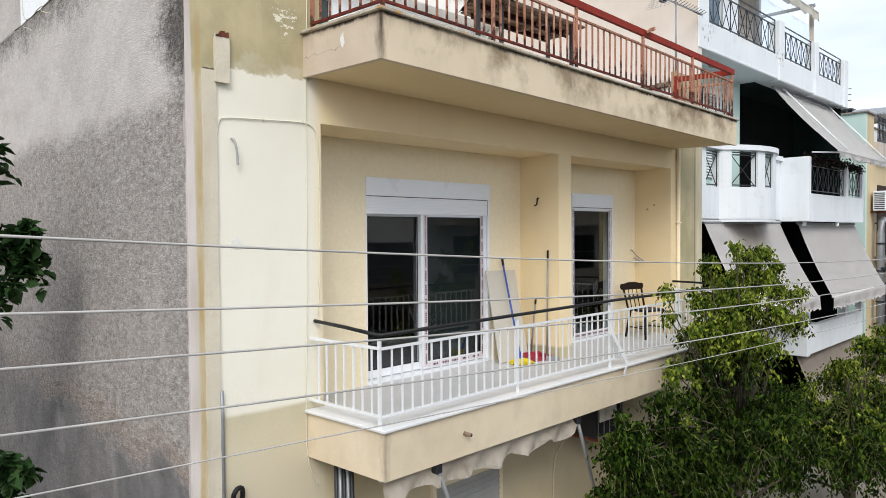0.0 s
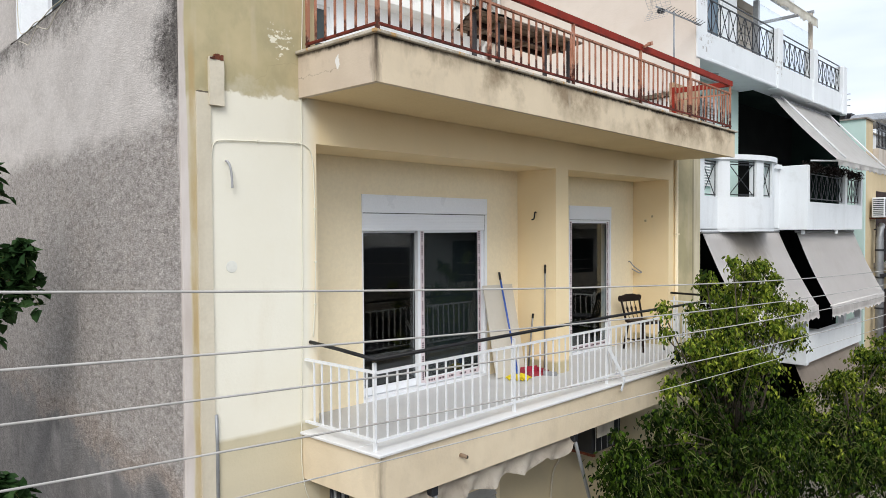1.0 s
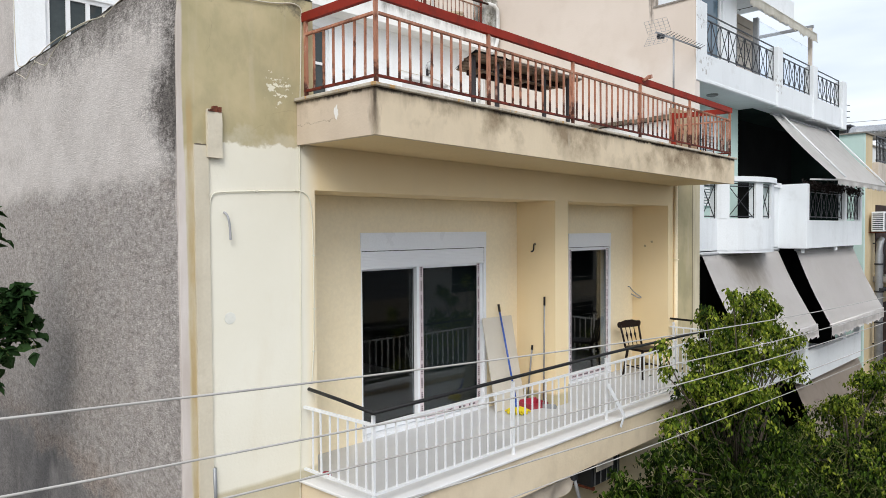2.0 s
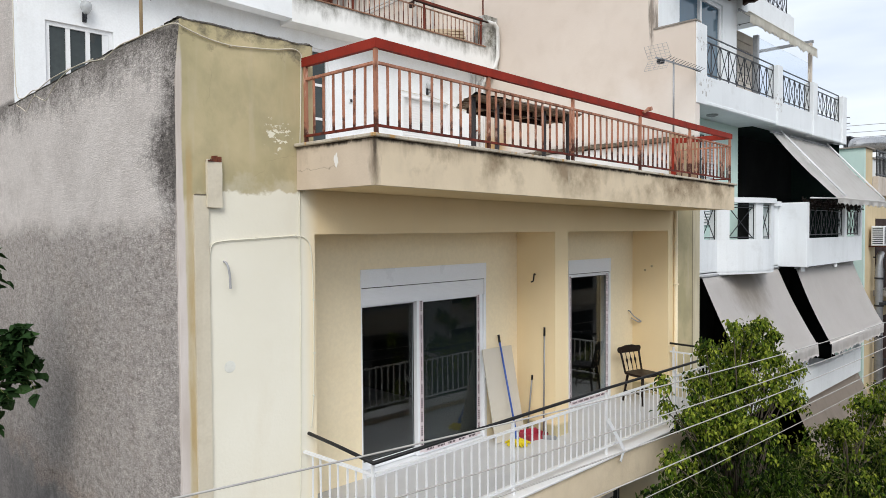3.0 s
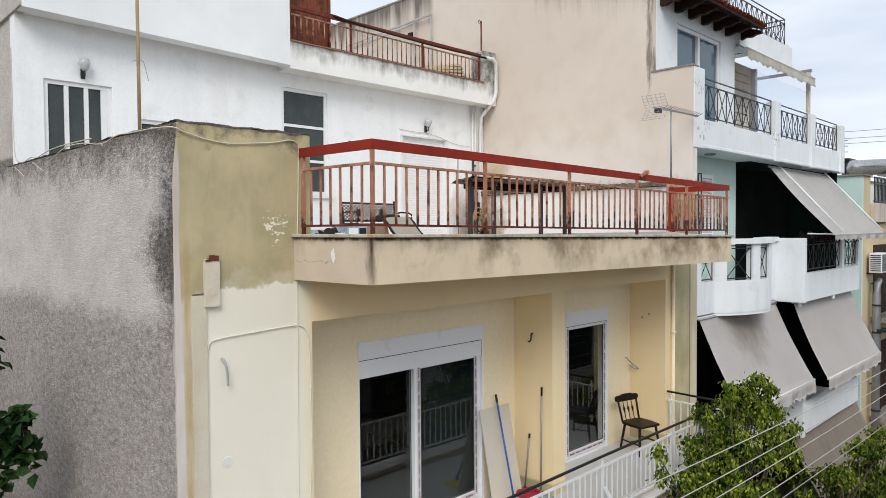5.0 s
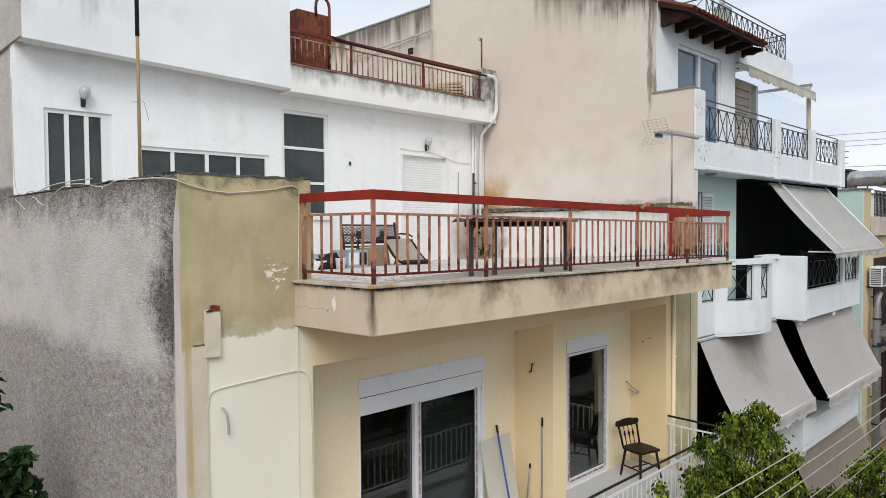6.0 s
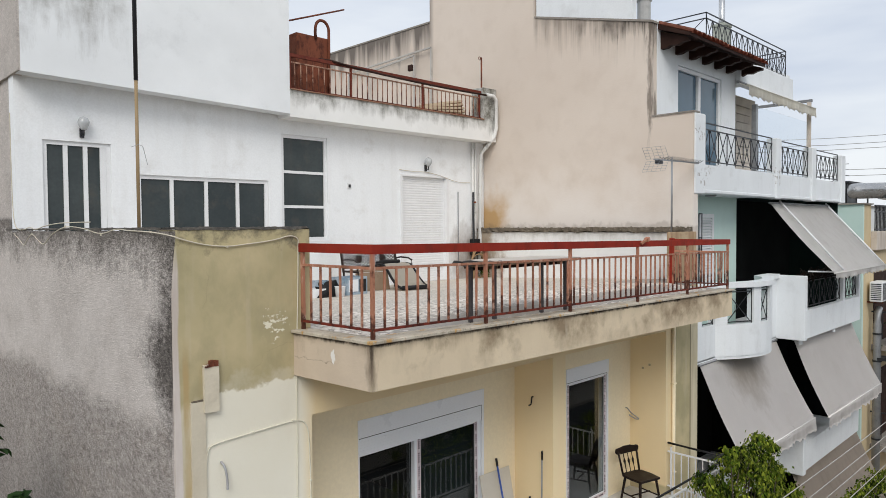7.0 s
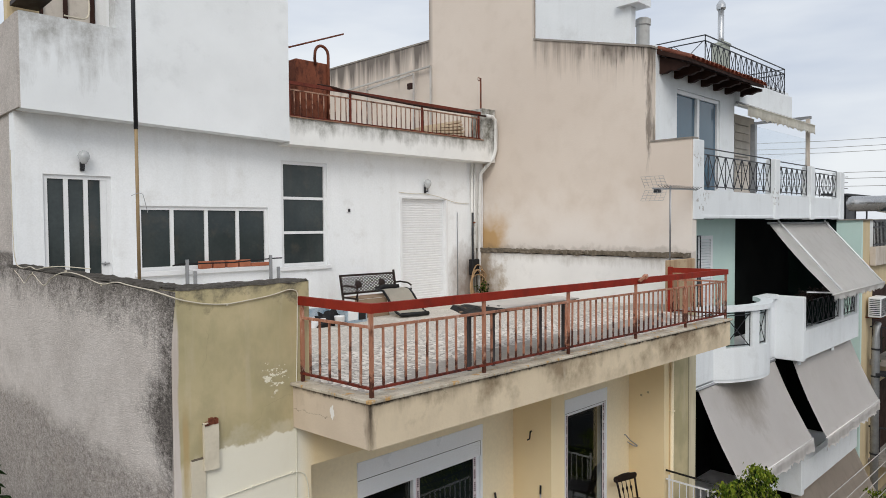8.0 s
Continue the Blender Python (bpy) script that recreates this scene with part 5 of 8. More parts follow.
for z0, z1, z2 in ((5.26, 4.975, 4.825), (4.98, 4.712, 4.60), (4.78, 4.53, 4.41), (4.55, 4.27, 4.10)):
    wire("overhead_wire", "thin grey overhead electric wire along the street", [(-4.2, -2.6, z0 + 0.11), (1.8, -2.6, z1), (9.2, -2.6, z2), (16, -2.6, z2 - 0.02)], 0.0058)
wire("overhead_wire", "thinner grey overhead wire along the street", [(-4.2, -2.6, 4.40), (1.8, -2.6, 4.11), (9.2, -2.6, 3.88)], 0.004)


# ---------- fittings on the house front ----------
fl = thing("boxed_flue", "cream-painted boxed flue pipe with a rusty cap", "flue")
part("lower_shaft", rough_block(-1.06, -0.935, -0.02, -0.001, 0.14, 6.64, 0.06, 0.0035, 9.0), surface("pale_olive_paint", (0.71, 0.645, 0.515), (0.62, 0.56, 0.44), (0.44, 0.36, 0.25), 0.45, 0.4, 1.2, 40, 0.15), fl)
part("upper_shaft", rough_block(-0.955, -0.825, -0.046, -0.022, 6.54, 6.94, 0.04, 0.005, 9.0), fl.children[0].data.materials[0], fl)
cap = bmesh.new()
for i in range(7):
    a = random.uniform(-0.02, 0.02)
    box(cap, -0.95 + i * 0.017, -0.931 + i * 0.017, -0.05 + a * 0.4, -0.004, 6.92, 6.955 + a * 1.2)
part("back_shaft", boxes((-0.95, -0.83, -0.022, -0.001, 6.645, 6.935)), fl.children[0].data.materials[0], fl)
part("broken_lip", rough_block(-1.05, -0.957, -0.018, -0.002, 6.638, 6.652, 0.012, 0.006, 25.0), LEDGE, fl, "blackened broken lip")
part("broken_cap", cap, RUST, fl, "broken rust-red clay rim")


def cable(name, label, pts, r=0.007, mat=CREAM_CABLE, clips=0.0, sides=6):
    c = thing(name, label, "cable")
    soft = [Vector(p) for p in pts]
    for _ in range(2 if len(pts) > 3 else 0):
        soft = [soft[0]] + [q for a, b in zip(soft, soft[1:]) for q in (a.lerp(b, 0.22), a.lerp(b, 0.78))] + [soft[-1]]
    part("cord", tube(bmesh.new(), soft, r, sides), mat, c, smooth=True)
    if clips:
        s = 0
        for a, b in zip(pts, pts[1:]):
            a, b = Vector(a), Vector(b)
            s += (b - a).length
            if s > clips:
                part("clip", boxes((b.x - 0.008, b.x + 0.008, b.y - 0.012, b.y + 0.012, b.z - 0.008, b.z + 0.008)), mat, c)
                s = 0
    return c


PALE_CABLE = surface("overpainted_cable", (0.80, 0.775, 0.65), (0.74, 0.71, 0.58), (0.5, 0.45, 0.33), 0.4, 0, 6, 60, 0.1, 0.8)
cable("wall_cable", "cream cable clipped across the painted wall", [(-0.935, -0.012, 6.10), (-0.92, -0.012, 6.22), (-0.88, -0.012, 6.26), (-0.5, -0.012, 6.28), (-0.1, -0.012, 6.30), (-0.02, -0.012, 6.29), (0.045, -0.012, 6.24), (0.07, -0.012, 6.1), (0.08, -0.012, 5.7), (0.082, -0.012, 5.2), (0.07, -0.012, 4.8), (0.045, -0.012, 4.5)], 0.0052, PALE_CABLE, clips=0.35)
cable("drop_cable", "thin cream cable hanging down the wall corner", [(-0.02, -0.012, 7.95), (-0.03, -0.012, 7.5), (-0.05, -0.012, 7.0), (-0.055, -0.012, 6.4), (-0.06, -0.012, 5.6), (-0.065, -0.012, 4.6), (-0.09, -0.012, 3.9), (-0.1, -0.012, 3.3), (-0.06, -0.02, 3.05), (0.02, -0.03, 2.9)], 0.005, PALE_CABLE)
cable("parapet_cable", "slack cream cable strung along the parapet", [(-1.19, 4.9, 8.02), (-1.19, 4.6, 7.93), (-1.19, 4.42, 7.86), (-1.19, 4.2, 7.97), (-1.19, 4.02, 8.02), (-1.19, 3.75, 7.93), (-1.19, 3.55, 7.88), (-1.19, 3.2, 8.02), (-1.195, 2.7, 8.1), (-1.195, 2.13, 8.08), (-1.19, 1.6, 8.01), (-1.19, 1.2, 8.07), (-1.19, 0.9, 8.05), (-1.19, 0.4, 8.04), (-1.19, -0.02, 8.01), (-1.12, -0.02, 7.98), (-0.92, -0.014, 7.93), (-0.72, -0.014, 7.91), (-0.51, -0.014, 7.93), (-0.28, -0.014, 7.955), (-0.1, -0.014, 8.0), (-0.02, -0.014, 7.97), (-0.02, -0.014, 7.9)], 0.0058, clips=0.9)
cable("side_wall_cable", "second loose cable on top of the side wall", [(-1.18, 5.0, 9.6), (-1.185, 4.97, 8.6), (-1.185, 4.9, 8.1), (-1.185, 4.5, 8.05), (-1.185, 4.15, 8.1), (-1.185, 3.9, 8.06), (-1.185, 3.5, 8.11), (-1.15, 3.0, 8.14), (-1.1, 2.2, 8.14)], 0.006)
cable("flex_tube", "short grey flexible conduit sticking out of the wall", [(-0.80, 0.0, 6.09), (-0.80, -0.04, 6.08), (-0.79, -0.06, 6.04), (-0.775, -0.055, 5.96), (-0.77, -0.05, 5.86)], 0.010, CABLE, sides=8)
pt = thing("socket_ring", "unpainted round socket patch in the wall plaster", "wall socket")
part("ring", lathe(bmesh.new(), [(0.052, 0.0), (0.05, 0.003), (0.03, 0.004)], 16), surface("new_filler", (0.84, 0.83, 0.75), (0.72, 0.71, 0.64), None, 0.2, 0, 6, 40, 0.2), pt)
pt.matrix_world = pose(-0.76, -0.001, 5.19, 90, 0, 0)
cable("wall_pipe", "thin grey pipe running down the wall", [(-0.925, -0.02, 2.2), (-0.925, -0.02, 3.7), (-0.93, -0.02, 3.95)], 0.016, GREY_METAL, sides=8)
cable("black_conduit", "black corrugated conduit looping out of the wall", [(-0.83, -0.005, 2.9), (-0.86, -0.07, 3.0), (-0.88, -0.1, 3.07), (-0.84, -0.1, 3.12), (-0.78, -0.07, 3.1), (-0.76, -0.04, 3.02), (-0.76, -0.01, 2.95)], 0.022, BLACK_PVC, sides=8)
dr = thing("drain_spout", "short rusty drain spout in the balcony front", "pipe")
part("spout", tube(bmesh.new(), [(0.96, YB - 0.001, 3.40), (0.98, YB - 0.075, 3.39)], 0.018, 10), WOOD, dr, smooth=True)
# black disc on the closed end, the hole's shade as colour
part("bore", tube(bmesh.new(), [(0.98, YB - 0.0755, 3.39), (0.981, YB - 0.079, 3.39)], 0.013, 10), BLACK_PVC, dr)
rp = thing("rain_pipe", "cream rain pipe in the corner of the front", "pipe")
part("pipe", tube(bmesh.new(), [(7.25, -0.034, 0.13), (7.25, -0.034, 6.66)], 0.032, 12), CREAM, rp, smooth=True)
for z in (1.6, 3.9, 5.4):
    part("bracket", boxes((7.205, 7.295, -0.07, -0.001, z, z + 0.02)), CREAM, rp)

# printed wires and hooks left on the recess walls
cable("wire_stub", "cut cable ends sticking out of the plaster", [(3.93, 0.33, 5.72), (3.87, 0.33, 5.74), (3.85, 0.32, 5.69), (3.83, 0.31, 5.64), (3.80, 0.33, 5.63)], 0.010, BLACK_PVC)
cable("wire_hook", "bent grey cable loop on the recess wall", [(6.89, 0.655, 4.94), (6.88, 0.62, 4.95), (6.91, 0.60, 4.90), (6.95, 0.56, 4.84), (7.0, 0.49, 4.78), (7.015, 0.47, 4.755), (6.99, 0.51, 4.75), (6.95, 0.57, 4.79), (6.92, 0.61, 4.82)], 0.010, GREY_METAL)
for y, z in ((0.42, 5.64), (0.295, 5.71)):
    plug = thing("wall_plug", "small grey plug in the cream wall", "wall plug", (7.045, y, z))
    part("plug", boxes((-0.01, 0.004, -0.018, 0.018, -0.018, 0.018), bevel=0.004), OLD_TAN, plug)

# ---------- things on the balcony ----------
bd = thing("leaning_board", "pale grey plaster board leaning against the wall", "board", (3.42, 0.38, FL1))
part("panel", bar(bmesh.new(), (0.0, 0.0, 0.005), (0.02, 0.255, 1.2), 0.6, 0.014, (0, 1, 0.1)), BOARD, bd)
mop = thing("mop", "yellow string mop with a blue handle", "mop", (3.31, 0.19, FL1))
part("handle", tube(bmesh.new(), [(0, 0, 0.12), (0.14, 0.40, 1.27)], 0.013, 8), BLUE_PLASTIC, mop, "blue handle", True)
part("grip", tube(bmesh.new(), [(0.14, 0.40, 1.27), (0.15, 0.43, 1.37)], 0.016, 8), BLACK_PVC, mop)
part("socket", tube(bmesh.new(), [(0.01, -0.01, 0.05), (-0.005, 0.005, 0.16)], 0.03, 8, 0.018), BLUE_PLASTIC, mop)
yarn = bmesh.new()
r2 = random.Random(3)
for i in range(70):
    a = r2.uniform(0, 2 * math.pi)
    ln = r2.uniform(0.08, 0.17)
    tube(yarn, [(0.01, -0.01, 0.07), (0.01 + 0.5 * ln * math.cos(a), -0.01 + 0.5 * ln * math.sin(a), 0.06), (0.01 + ln * math.cos(a + 0.2), -0.01 + ln * math.sin(a + 0.2), 0.014)], 0.011, 5)
part("yarn_head", yarn, YELLOW_YARN, mop, "yellow yarn strands")
for x, y, dx, dy, hgt, nm in ((3.83, 0.42, 0.058, -0.04, 0.79, "short"), (3.865, 0.17, 0.022, 0.0, 1.47, "long")):
    st = thing("broom_stick", nm + " thin grey stick leaning on the wall", "broom", (x, y, FL1), group="sticks")
    part("stick", tube(bmesh.new(), [(0, 0, 0.03), (dx, dy, hgt)], 0.011, 8), GREY_METAL, st, smooth=True)
    part("grip", tube(bmesh.new(), [(dx * 0.92, dy * 0.92, hgt * 0.92), (dx, dy, hgt)], 0.014, 8), BLACK_PVC, st)
    part("foot", boxes((-0.03, 0.03, -0.06, 0.02, 0.0, 0.05), bevel=0.008), BLACK_PVC, st)
dk = thing("dustpan", "dark grey plastic dustpan on the balcony floor", "dustpan", (3.86, 0.06, FL1), rz=30)
part("tray", boxes((-0.11, 0.11, -0.09, 0.09, 0, 0.01), (-0.11, -0.1, -0.09, 0.09, 0.01, 0.06), (0.1, 0.11, -0.09, 0.09, 0.01, 0.06), (-0.1, 0.1, 0.08, 0.09, 0.01, 0.08), bevel=0.003), GREY_METAL, dk)
dp = thing("dustpan", "red plastic dustpan lying on the balcony floor", "dustpan", (3.70, 0.22, FL1), rz=-15)
part("tray", boxes((-0.15, 0.15, -0.12, 0.12, 0, 0.012), (-0.15, -0.138, -0.12, 0.12, 0.012, 0.07), (0.138, 0.15, -0.12, 0.12, 0.012, 0.07), (-0.138, 0.138, 0.108, 0.12, 0.012, 0.09), bevel=0.003), RED_PLASTIC, dp)
part("handle", boxes((-0.02, 0.02, 0.12, 0.26, 0.05, 0.075), bevel=0.006), RED_PLASTIC, dp)
rg = thing("red_rag", "small crumpled red rag on the balcony floor", "rag", (0.24, 0.06, 3.551))
part("cloth", lathe(bmesh.new(), [(0.05, 0), (0.06, 0.015), (0.045, 0.035), (0.015, 0.05)], 7), RED_PLASTIC, rg)
rb = thing("cloth_strip", "white cloth strip tied to the balcony railing", "ribbon")
part("strip", bar(bmesh.new(), (3.50, YB - 0.01, 4.08), (3.80, YB - 0.05, 3.66), 0.05, 0.006, (0, 1, 0)), WHITE_METAL, rb)
part("tail", bar(bmesh.new(), (3.80, YB - 0.05, 3.66), (3.70, YB - 0.06, 3.54), 0.04, 0.006, (0, 1, 0)), WHITE_METAL, rb)


def spindle_chair(at, rz):
    c = thing("wooden_chair", "dark-stained wooden chair with a spindle back", "chair", at, rz=rz)
    s = bmesh.new()
    prism(s, [(-0.20, -0.2), (0.20, -0.2), (0.22, 0.0), (0.20, 0.18), (0.12, 0.22), (-0.12, 0.22), (-0.20, 0.18), (-0.22, 0.0)], "z", 0.41, 0.445)
    part("seat", soften(s, 0.008), DARK_WOOD, c)
    for x, y, tx, ty in ((-0.16, -0.15, -0.21, -0.2), (0.16, -0.15, 0.21, -0.2), (-0.15, 0.16, -0.2, 0.21), (0.15, 0.16, 0.2, 0.21)):
        lg = bmesh.new()
        pts = [(tx + (x - tx) * k, ty + (y - ty) * k, 0.41 * k) for k in (0, 0.25, 0.5, 0.75, 1)]
        tube(lg, pts, 0.016, 8, 0.02)
        part("leg", lg, DARK_WOOD, c, smooth=True)
    part("stretcher", tube(bmesh.new(), [(-0.19, -0.18, 0.16), (-0.18, 0.19, 0.16)], 0.011, 6), DARK_WOOD, c)
    part("stretcher", tube(bmesh.new(), [(0.19, -0.18, 0.16), (0.18, 0.19, 0.16)], 0.011, 6), DARK_WOOD, c)
    part("stretcher", tube(bmesh.new(), [(-0.185, 0.0, 0.17), (0.185, 0.0, 0.17)], 0.011, 6), DARK_WOOD, c)
    for x in (-0.17, 0.17):
        part("back_post", tube(bmesh.new(), [(x, 0.19, 0.43), (x * 1.05, 0.24, 0.62), (x * 1.12, 0.29, 0.8)], 0.016, 8), DARK_WOOD, c, smooth=True)
    for i in range(3):
        x = -0.085 + i * 0.085
        sp = bmesh.new()
        rings = []
        for k, w in ((0.0, 0.009), (0.35, 0.009), (0.5, 0.017), (0.6, 0.026), (0.68, 0.015), (0.75, 0.008), (1.0, 0.008)):
            c0 = Vector((x, 0.2 + 0.075 * k, 0.44 + 0.28 * k))
            rings.append([sp.verts.new(c0 + Vector(d)) for d in ((-w, 0, 0), (0, -0.008, 0), (w, 0, 0), (0, 0.008, 0))])
        for u, v in zip(rings, rings[1:]):
            for q in range(4):
                sp.faces.new((u[q], u[(q + 1) % 4], v[(q + 1) % 4], v[q]))
        sp.faces.new(rings[0][::-1])
        sp.faces.new(rings[-1])
        part("spindle", sp, DARK_WOOD, c, smooth=True)
    top = bmesh.new()
    prism(top, [(-0.20, 0.715), (0.20, 0.715), (0.225, 0.73), (0.235, 0.77), (0.225, 0.80), (0.19, 0.812), (0.16, 0.80), (0.12, 0.815), (0.07, 0.83), (-0.07, 0.83), (-0.12, 0.815), (-0.16, 0.80), (-0.19, 0.812), (-0.225, 0.80), (-0.235, 0.77), (-0.225, 0.73)], "y", 0.268, 0.3)
    part("crest_rail", soften(top, 0.006), DARK_WOOD, c)
    return c


ch_ = spindle_chair((6.44, 0.12, FL1), -15)
ch_.scale = (1.08, 1.08, 1.06)

# ---------- under the lower balcony ----------
aw = thing("folded_awning", "soiled cream awning with a scalloped edge, half folded", "awning")
cl = bmesh.new()
n = 60
rows = []
for j, (dy, dz) in enumerate(((0.0, 0.0), (-0.02, -0.035), (-0.035, -0.075), (-0.03, -0.105))):
    row = []
    for i in range(n + 1):
        k = i / n
        sag = (0.085 * abs(math.sin(k * 15 + 0.5)) ** 0.8 + 0.02 * math.sin(k * 37)) * (1 if j == 3 else 0.14 * j)
        row.append(cl.verts.new((0.07 + 2.82 * k, -0.93 + dy + 0.018 * math.sin(k * 41 + j) * (1 + j * 0.6), 3.168 + dz * 1.15 - sag - 0.045 * math.sin(math.pi * k) * j / 3)))
    rows.append(row)
for u, v in zip(rows, rows[1:]):
    for i in range(n):
        cl.faces.new((u[i], u[i + 1], v[i + 1], v[i]))
bmesh.ops.solidify(cl, geom=cl.faces[:], thickness=0.008)
part("valance", cl, AWNING_OLD, aw, smooth=True)
part("roller", tube(bmesh.new(), [(0.1, -0.85, 3.14), (2.9, -0.85, 3.14)], 0.035, 10), GREY_METAL, aw)
for x in (0.66, 2.88):
    part("arm", tube(bmesh.new(), [(x, -0.99, 3.115), (x + 0.27, -0.93, 2.62), (x + 0.54, -0.86, 2.15), (x + 0.95, -0.4, 1.5), (x + 1.1, -0.03, 1.2)], 0.021, 8), GREY_METAL, aw, smooth=True)
    part("arm_joint", boxes((x - 0.04, x + 0.04, -1.02, -0.94, 3.085, 3.178), bevel=0.01), BLACK_METAL, aw)
rc = thing("rolled_cloth", "striped blue-grey cloth hanging under the balcony", "cloth", (0.07, -0.25, 2.0))
for i in range(5):
    part("fold", tube(bmesh.new(), [(i * 0.028, -i * 0.03, 0), (i * 0.026, -i * 0.028, 0.55), (i * 0.024, -i * 0.026, 1.12)], 0.02, 6), GREY_METAL if i % 2 else BLACK_METAL, rc, smooth=True)
gw = thing("window_3", "ground-floor window with closed grey louvred shutters", "window", kind="structure")
part("window_frame", boxes((1.5, 1.56, -0.04, -0.001, 0.9, 2.5), (2.62, 2.68, -0.04, -0.001, 0.9, 2.5), (1.56, 2.62, -0.04, -0.001, 2.44, 2.5)), CREAM, gw)
lv = mesh_of("louvre", bar(bmesh.new(), (0, 0, 0), (1.06, 0, 0), 0.012, 0.07, (0, -0.6, -0.8)), surface("pale_grey_louvre_paint", (0.52, 0.52, 0.50), (0.45, 0.45, 0.43), None, 0.4, 0.2, 3, 60, 0.05, 0.6))
for i in range(22):
    piece("louvre", lv, gw, Matrix.Translation((1.56, -0.025, 2.40 - 0.068 * i)))
ac = thing("air_conditioner", "old outdoor unit with a white cover under the balcony", "air conditioner", (4.35, -0.3, 2.55))
part("casing", boxes((-0.35, 0.35, -0.2, 0.25, 0, 0.42), bevel=0.02), BLACK_METAL, ac)
part("cover", boxes((-0.4, 0.38, -0.3, 0.2, 0.425, 0.5), (-0.4, 0.0, -0.31, -0.29, 0.25, 0.425), bevel=0.008), AWNING_OLD, ac)
for i in range(5):
    part("grille_bar", tube(bmesh.new(), [(-0.3 + 0.14 * i, -0.215, 0.03), (-0.3 + 0.14 * i, -0.215, 0.4)], 0.007, 5), GREY_METAL, ac)
for x in (-0.3, 0.3):
    part("wall_bracket", boxes((x - 0.02, x + 0.02, -0.2, 0.299, -0.04, 0)), RUST, ac)
cable("rope", "short rope hanging on the ground-floor wall", [(3.95, -0.02, 2.62), (3.93, -0.04, 2.4), (3.8, -0.03, 2.32), (3.75, -0.02, 2.1), (3.74, -0.02, 1.7)], 0.014, CREAM_CABLE)

# ---------- things on the roof terrace ----------
tb = thing("slatted_table", "makeshift table of weathered boards by the terrace railing", "table")
for i in range(7):
    y = -0.79 + i * 0.092
    x0 = 1.44 + (y + 0.82) * 0.63 + random.uniform(-0.03, 0.03)
    x1 = 3.32 + random.uniform(-0.06, 0.05)
    part("plank", boxes((x0, x1, y - 0.038, y + 0.038, 7.665 + 0.003 * random.uniform(-1, 1), 7.685), bevel=0.004), WOOD, tb)
cov = bmesh.new()
n = 12
top = [[cov.verts.new((1.38 + 0.63 * (k / 6) * 0.62 + 0.62 * i / n, -0.85 + 0.64 * k / 6, 7.692 + 0.016 * noise.noise(Vector((i * 0.5, k * 0.7, 5))) - (0.03 if i == 0 else 0.0))) for k in range(7)] for i in range(n + 1)]
for u, v in zip(top, top[1:]):
    for k in range(6):
        cov.faces.new((u[k], u[k + 1], v[k + 1], v[k]))
bmesh.ops.solidify(cov, geom=cov.faces[:], thickness=0.012)
part("cover", cov, BLACK_PVC, tb, "torn black tar-felt cover")
part("top_board", boxes((1.98, 3.33, -0.83, -0.24, 7.686, 7.699), bevel=0.003), BLEACHED, tb, "sun-bleached loose board")
for x in (1.95, 2.68, 3.2):
    part("batten", boxes((x - 0.03, x + 0.03, -0.7, -0.26, 7.62, 7.663)), WOOD, tb)
for y in (-0.58, -0.3):
    part("side_rail", boxes((1.66 if y < -0.5 else 1.9, 3.28, y - 0.015, y + 0.015, 7.61, 7.663)), ROOF_WOOD, tb)
for x, y in ((1.49, -0.76), (1.86, -0.75), (2.67, -0.745), (3.05, -0.8)):
    part("leg", boxes((x - 0.021, x + 0.021, y - 0.018, y + 0.018, FL2 + 0.001, 7.664), bevel=0.003), GREY_IRON, tb)


